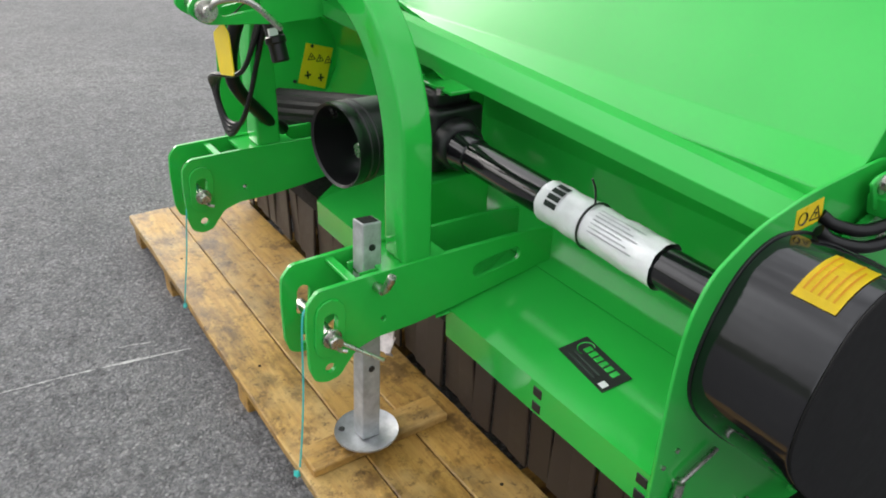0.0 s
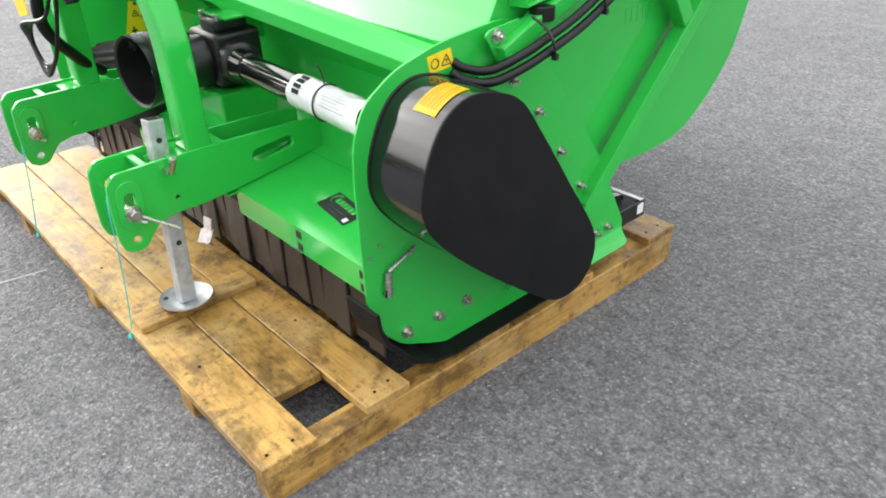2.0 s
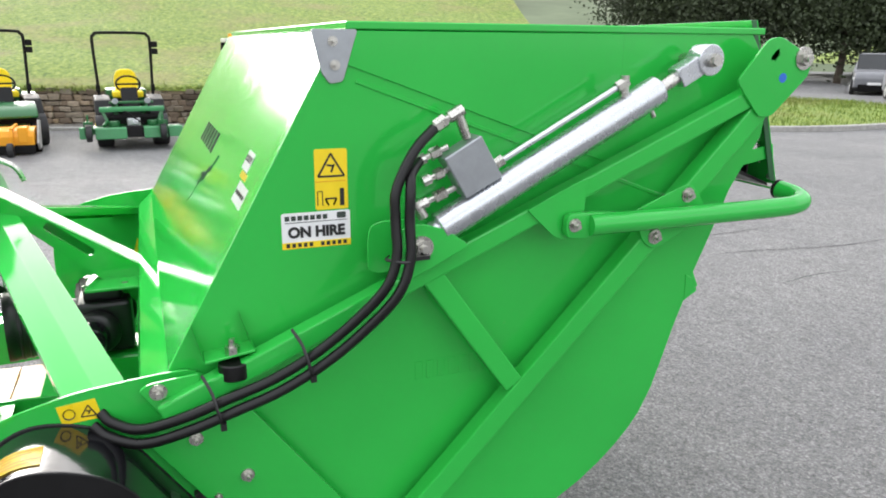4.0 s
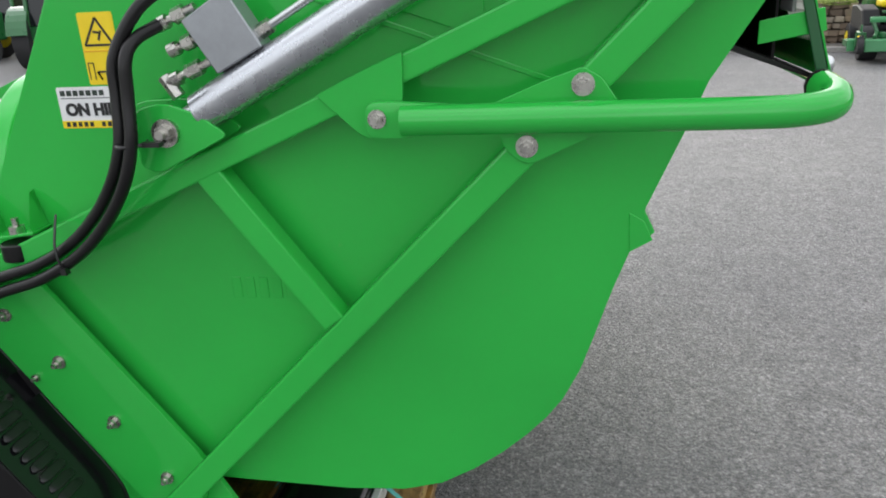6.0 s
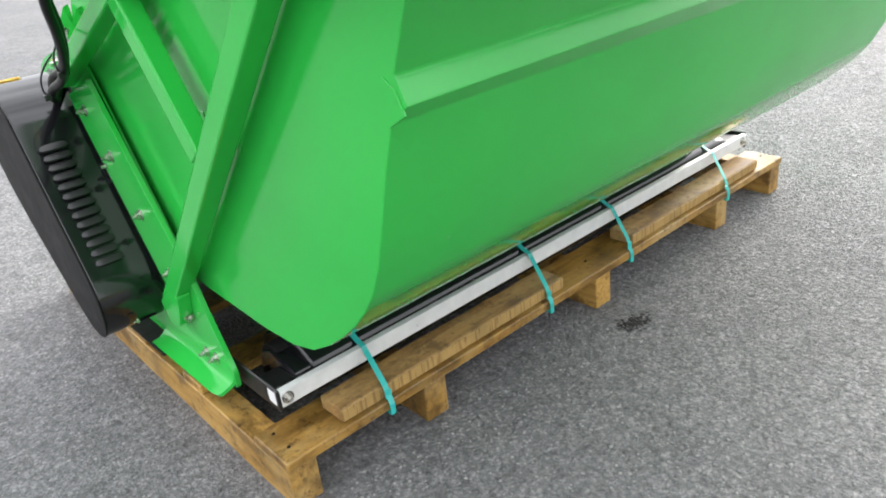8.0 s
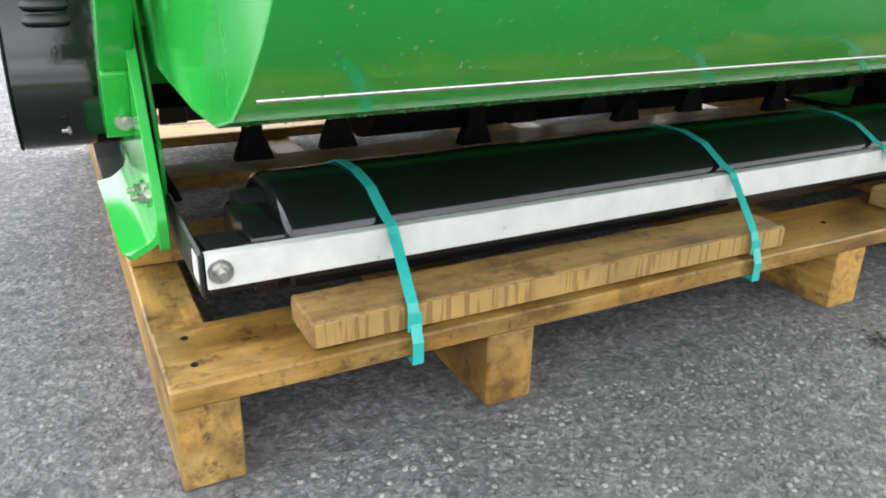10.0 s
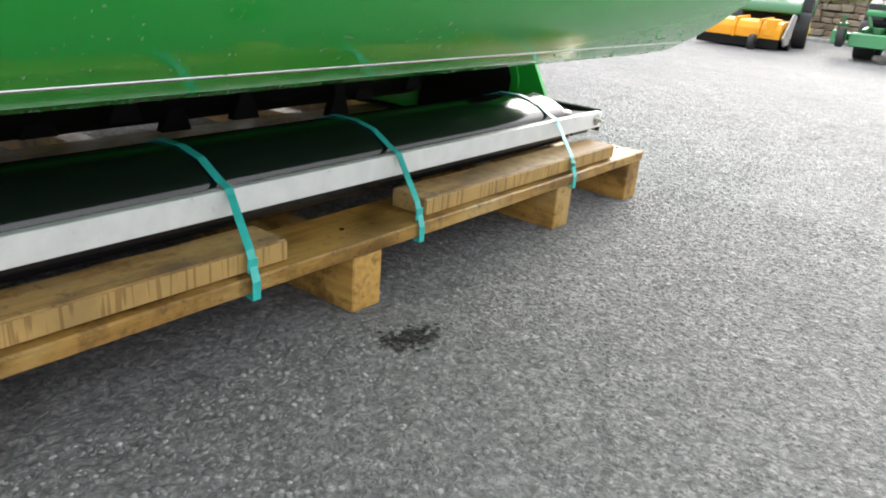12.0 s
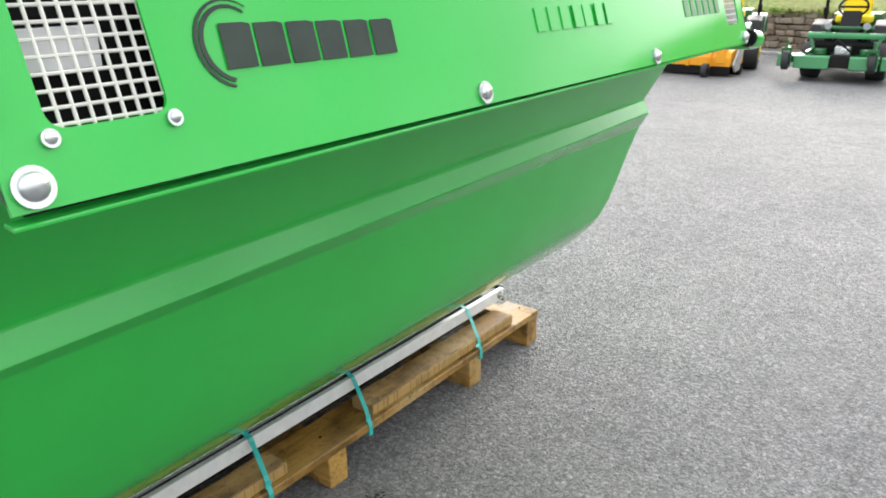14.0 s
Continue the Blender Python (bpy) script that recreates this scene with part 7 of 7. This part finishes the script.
def car(name, label, paintmat, at, rz, l=4.0, w=1.7, h=1.45, van=False):
    """Front faces +x; rear axle at x = 0.8."""
    c = thing(name, (0, 0, 0), label, "car", "parked cars")
    if van:
        side = [(0.05, 0.30), (l - 0.05, 0.30), (l, 0.75), (l - 0.12, 0.98), (l - 1.2, 1.05), (l - 1.75, h), (l - 3.0, h), (l - 3.1, 1.05), (0.05, 1.05)]
        glass = [(l - 1.28, 1.06), (l - 1.76, h - 0.07), (l - 2.95, h - 0.07), (l - 3.02, 1.06)]
    else:
        side = [(0.05, 0.30), (l - 0.05, 0.28), (l, 0.55), (l - 0.12, 0.75), (l - 0.95, 0.92), (l - 1.75, h - 0.02), (l - 2.4, h), (0.55, h - 0.08), (0.10, 0.95), (0.0, 0.6)]
        glass = [(l - 1.10, 0.93), (l - 1.80, h - 0.08), (0.62, h - 0.14), (0.35, 0.95)]
    def tapered(bm):
        """Draws the sides in towards the roof and the nose."""
        for v in bm.verts:
            v.co.y *= (1 - 0.34 * max(0.0, v.co.z - 0.90)) * (1 - 0.16 * max(0.0, v.co.x - l + 0.9))
        return bm

    part("body", tapered(bevelled(solid(prism(rounded(side, 0.12, 4), -w / 2, w / 2, "y")), 0.07, 3, 50)), paintmat, c, smooth=True)
    part("side_glass", tapered(bevelled(solid(prism(glass, -w / 2 - 0.006, w / 2 + 0.006, "y")), 0.02)), GLASS, c)
    a, b = (Vector((glass[0][0] + 0.10, 0, glass[0][1] + 0.01)), Vector((glass[1][0] + 0.06, 0, glass[1][1] + 0.03)))
    part("windscreen", solid(beam(a, b, w * 0.82, 0.012, (0, 1, 0))), GLASS, c)
    for x in (0.72, l - 0.80):
        for y in (-w / 2 + 0.09, w / 2 - 0.09):
            wheel("wheel", (x, y, 0.31), 0.31, 0.20, 0.20, c, rimmat=GALV)
    for y in (-w * 0.36, w * 0.36):
        part("head_lamp", bevelled(solid(box(l - 0.14, l - 0.02, y - 0.16, y + 0.16, 0.60, 0.74)), 0.03), GALV, c)
    part("grille", bevelled(solid(box(l - 0.10, l + 0.012, -w * 0.34, w * 0.34, 0.30, 0.46), box(l - 0.12, l - 0.02, -w * 0.26, w * 0.26, 0.60, 0.70)), 0.02, 2), MATT, c)
    part("bumper_sill", bevelled(solid(box(0.3, l - 0.02, -w * 0.47, w * 0.47, 0.17, 0.31)), 0.03), MATT, c)
    part("number_plate", bevelled(solid(box(l + 0.005, l + 0.02, -0.26, 0.26, 0.44, 0.55)), 0.004), WHITE, c)
    if van:
        part("tail_bar", bevelled(solid(box(-0.04, 0.06, -w / 2, w / 2, 0.40, 0.52)), 0.02), MATT, c)
    c.matrix_basis = pose(at[0], at[1], ground_z(at[0], at[1]), 0, 0, rz)
    return c


car("car", "silver hatchback parked beyond the grass island", SILVER, (-20.6, 29.4), -38)
car("car", "black hatchback parked beyond the grass island", DARKCAR, (-19.3, 33.6), -145)
car("van", "silver pick-up parked beyond the grass island", SILVER, (-25.45, 33.5), -50, 4.9, 1.8, 1.75, True)
car("van", "white pick-up parked at the yard's far end", WHITEPAINT, (-15.2, -18.8), 145, 5.0, 1.85, 1.75, True)


# trees behind the cars
def tree(at, h, r, seed, z0=None, label="leafy dark green tree behind the parked cars"):
    rnd = random.Random(seed)
    z0 = ground_z(*at) if z0 is None else z0
    t = thing("tree", (at[0], at[1], z0), label, "tree", "trees")
    base_p = Vector((at[0], at[1], z0 - 0.1))
    mk = [sweep([base_p, base_p + Vector((0.1, 0.1, h * 0.3)), base_p + Vector((0.2, -0.1, h * 0.75))], [0.22 - 0.006 * i for i in range(30)], 10, 8)]
    tips = []
    for i in range(9):
        a = i * 2.4
        p0 = base_p + Vector((0.1, 0, h * (0.25 + 0.05 * i)))
        p1 = p0 + Vector((math.cos(a) * r * 0.7, math.sin(a) * r * 0.7, h * 0.16))
        mk.append(sweep([p0, p0.lerp(p1, 0.5) + Vector((0, 0, 0.15)), p1], [0.07 - 0.003 * k for k in range(17)], 6, 8))
        tips += [p1, p0.lerp(p1, 0.6)]
    part("trunk", solid(*mk), BARK, t, smooth=True)
    verts, faces = [], []
    for i in range(21000):
        c = rnd.choice(tips) + Vector((rnd.gauss(0, r * 0.33), rnd.gauss(0, r * 0.33), rnd.gauss(0.2, h * 0.11)))
        u = Vector((rnd.uniform(-1, 1), rnd.uniform(-1, 1), rnd.uniform(-1, 1))).normalized() * rnd.uniform(0.07, 0.15)
        w = u.orthogonal().normalized() * rnd.uniform(0.045, 0.085)
        k = len(verts)
        verts += [c - u, c + w, c + u, c - w]
        faces.append((k, k + 1, k + 2, k + 3))
    me = bpy.data.meshes.new("crown")
    me.from_pydata([tuple(v) for v in verts], [], faces)
    me.materials.append(LEAF)
    ob = new("crown", me)
    ob.parent = t
    ob.matrix_parent_inverse = HOME[t].inverted()


for i, (x, y, h, r) in enumerate(((-31, 37.5, 8, 3.4), (-35, 36, 9, 3.6), (-28.5, 40, 6.5, 2.6), (-38, 30, 9, 3.4), (-34, 43, 9, 3.4), (-41, 36, 10, 3.6))):
    tree((x, y), h, r, 40 + i)
for i, (x, y, h, r) in enumerate(((-27.0, -10.3, 8.5, 3.0), (-30.5, -13.8, 9.0, 3.2))):
    tree((x, y), h, r, 60 + i, 2.3 + 0.4 * i, "leafy dark green tree high on the grass bank")
# far stone wall with its verge, a lawn that climbs behind it and shrubs along it
FA, FB = Vector((-25.0, 37.6, 0)), Vector((-5.0, 29.6, 0))
fd = (FB - FA).normalized()
fn = Vector((-fd.y, fd.x, 0))
FL = (FB - FA).length
FZ, FH = -0.62, 1.02


def far_pt(s, off, z):
    p = FA + fd * s + fn * off
    return Vector((p.x, p.y, z))


def far_block(name, o0, o1, z0, z1, material, bev):
    bm = bmesh.new()
    c8 = [bm.verts.new(far_pt(s, o, z)) for s in (0, FL) for o in (o0, o1) for z in (z0, z1)]
    for f in ((0, 1, 3, 2), (4, 6, 7, 5), (0, 4, 5, 1), (2, 3, 7, 6), (1, 5, 7, 3), (0, 2, 6, 4)):
        bm.faces.new([c8[i] for i in f])
    bmesh.ops.recalc_face_normals(bm, faces=bm.faces)
    return part(name, bevelled(bm, bev), material)


tagged(far_block("kerb_far", -0.75, -0.05, FZ - 0.2, FZ + 0.09, CONCRETE, 0.02), "pale verge along the far wall", "kerb", kind="structure")
far_wall = tagged(far_block("wall_far", 0.07, 0.40, FZ - 0.2, FZ + FH - 0.02, MORTAR, 0.02), "stone wall behind the parked cars", "wall", kind="structure")
tagged(far_block("wall_coping", -0.02, 0.46, FZ + FH - 0.018, FZ + FH + 0.07, CONCRETE, 0.02), "pale coping on the far stone wall", "coping", kind="structure")
bm = bmesh.new()
lawn = [[bm.verts.new(far_pt(-22 + 2.2 * i, o, FZ + FH - 0.12 + 0.13 * o + 0.35 * noise.noise((i * 0.35, o * 0.2, 6)) * min(1, o / 3))) for o in (0.42, 1.5, 3, 5, 8, 12, 17, 24)] for i in range(22)]
for a, b in zip(lawn, lawn[1:]):
    for j in range(7):
        bm.faces.new((a[j], b[j], b[j + 1], a[j + 1]))
bmesh.ops.recalc_face_normals(bm, faces=bm.faces)
tagged(part("grass_far", bm, GRASS, smooth=True), "lawn that climbs behind the far wall", "grass", kind="structure")
for i, (s, o, h, r) in enumerate(((3.6, 1.6, 2.1, 0.9), (5.2, 1.5, 2.5, 1.0), (6.9, 1.8, 2.2, 0.9), (10.5, 1.6, 2.4, 1.0), (13.5, 1.7, 2.0, 0.9))):
    p = far_pt(s, o, 0)
    tree((p.x, p.y), h, r, 70 + i, FZ + FH - 0.05, "leafy green shrub above the far stone wall")
# low hill in the distance
bm = bmesh.new()
rows = []
for i in range(60):
    a = radians(60 + i * 4.2)
    row = []
    for j, (d, z) in enumerate(((70, -0.6), (95, 5), (130, 13), (180, 19), (260, 21))):
        row.append(bm.verts.new((d * math.cos(a), d * math.sin(a), z * (0.8 + 0.4 * noise.noise((i * 0.12, j * 0.6, 7))) if z > 0 else z)))
    rows.append(row)
for a, b in zip(rows, rows[1:]):
    for j in range(4):
        bm.faces.new((a[j], b[j], b[j + 1], a[j + 1]))
bmesh.ops.recalc_face_normals(bm, faces=bm.faces)
tagged(part("backdrop_hills", bm, plain("far_hazy_fields", (0.13, 0.16, 0.10), 0.95, var=0.4, scale=0.05, bumps=0, gloss=0.1), smooth=True), "distant green fields", "hill", kind="structure")

# stones of the wall, each a piece of its own
stone_meshes = []
for k in range(7):
    bm = bmesh.new()
    bmesh.ops.create_cube(bm, size=1)
    rs = random.Random(k)
    for v in bm.verts:
        v.co += Vector((rs.uniform(-0.1, 0.1), rs.uniform(-0.1, 0.1), rs.uniform(-0.1, 0.1)))
    bmesh.ops.bevel(bm, geom=bm.edges[:], offset=0.12, segments=1, affect='EDGES')
    me = bpy.data.meshes.new("stone")
    bm.to_mesh(me)
    bm.free()
    me.materials.append(STONE)
    stone_meshes.append(me)
rs = random.Random(11)
extra = bmesh.new()
angle = math.atan2(wd.y, wd.x)
COURSES = 7
for course in range(COURSES):
    step = WH / COURSES
    z = WZ + 0.045 + course * step
    s = rs.uniform(0, 0.2)
    while s < WL:
        ln = rs.uniform(0.09, 0.36) * (0.75 if rs.random() < 0.4 else 1)
        hh = step * rs.uniform(0.72, 1.12)
        m = Matrix.Translation(wall_pt(s + ln / 2, 0.08 + rs.uniform(-0.035, 0.02), z + rs.uniform(-0.012, 0.012))) @ Matrix.Rotation(angle + rs.uniform(-0.09, 0.09), 4, 'Z') @ Matrix.Rotation(rs.uniform(-0.07, 0.07), 4, 'Y') @ Matrix.Diagonal((ln * 0.97, 0.22, hh, 1))
        me = stone_meshes[rs.randrange(7)]
        if 11.6 < s < 16.6 and course < 6:
            ob = new("stone", me)
            ob.parent = wall
            ob.matrix_basis = m
        else:
            k = len(extra.verts)
            extra.from_mesh(me)
            extra.verts.ensure_lookup_table()
            for v in extra.verts[k:]:
                v.co = m @ v.co
        s += ln
tagged(part("stones", extra, STONE, wall), kind="stuff")
far_stones = bmesh.new()
fangle = math.atan2(fd.y, fd.x)
for course in range(6):
    s = rs.uniform(0, 0.2)
    while s < FL:
        ln = rs.uniform(0.2, 0.5)
        m = Matrix.Translation(far_pt(s + ln / 2, 0.09 + rs.uniform(-0.03, 0.02), FZ + 0.09 + course * 0.165)) @ Matrix.Rotation(fangle + rs.uniform(-0.06, 0.06), 4, 'Z') @ Matrix.Diagonal((ln * 0.97, 0.22, 0.165 * rs.uniform(0.8, 1.1), 1))
        k = len(far_stones.verts)
        far_stones.from_mesh(stone_meshes[rs.randrange(7)])
        far_stones.verts.ensure_lookup_table()
        for v in far_stones.verts[k:]:
            v.co = m @ v.co
        s += ln
tagged(part("stones", far_stones, STONE, far_wall), kind="stuff")
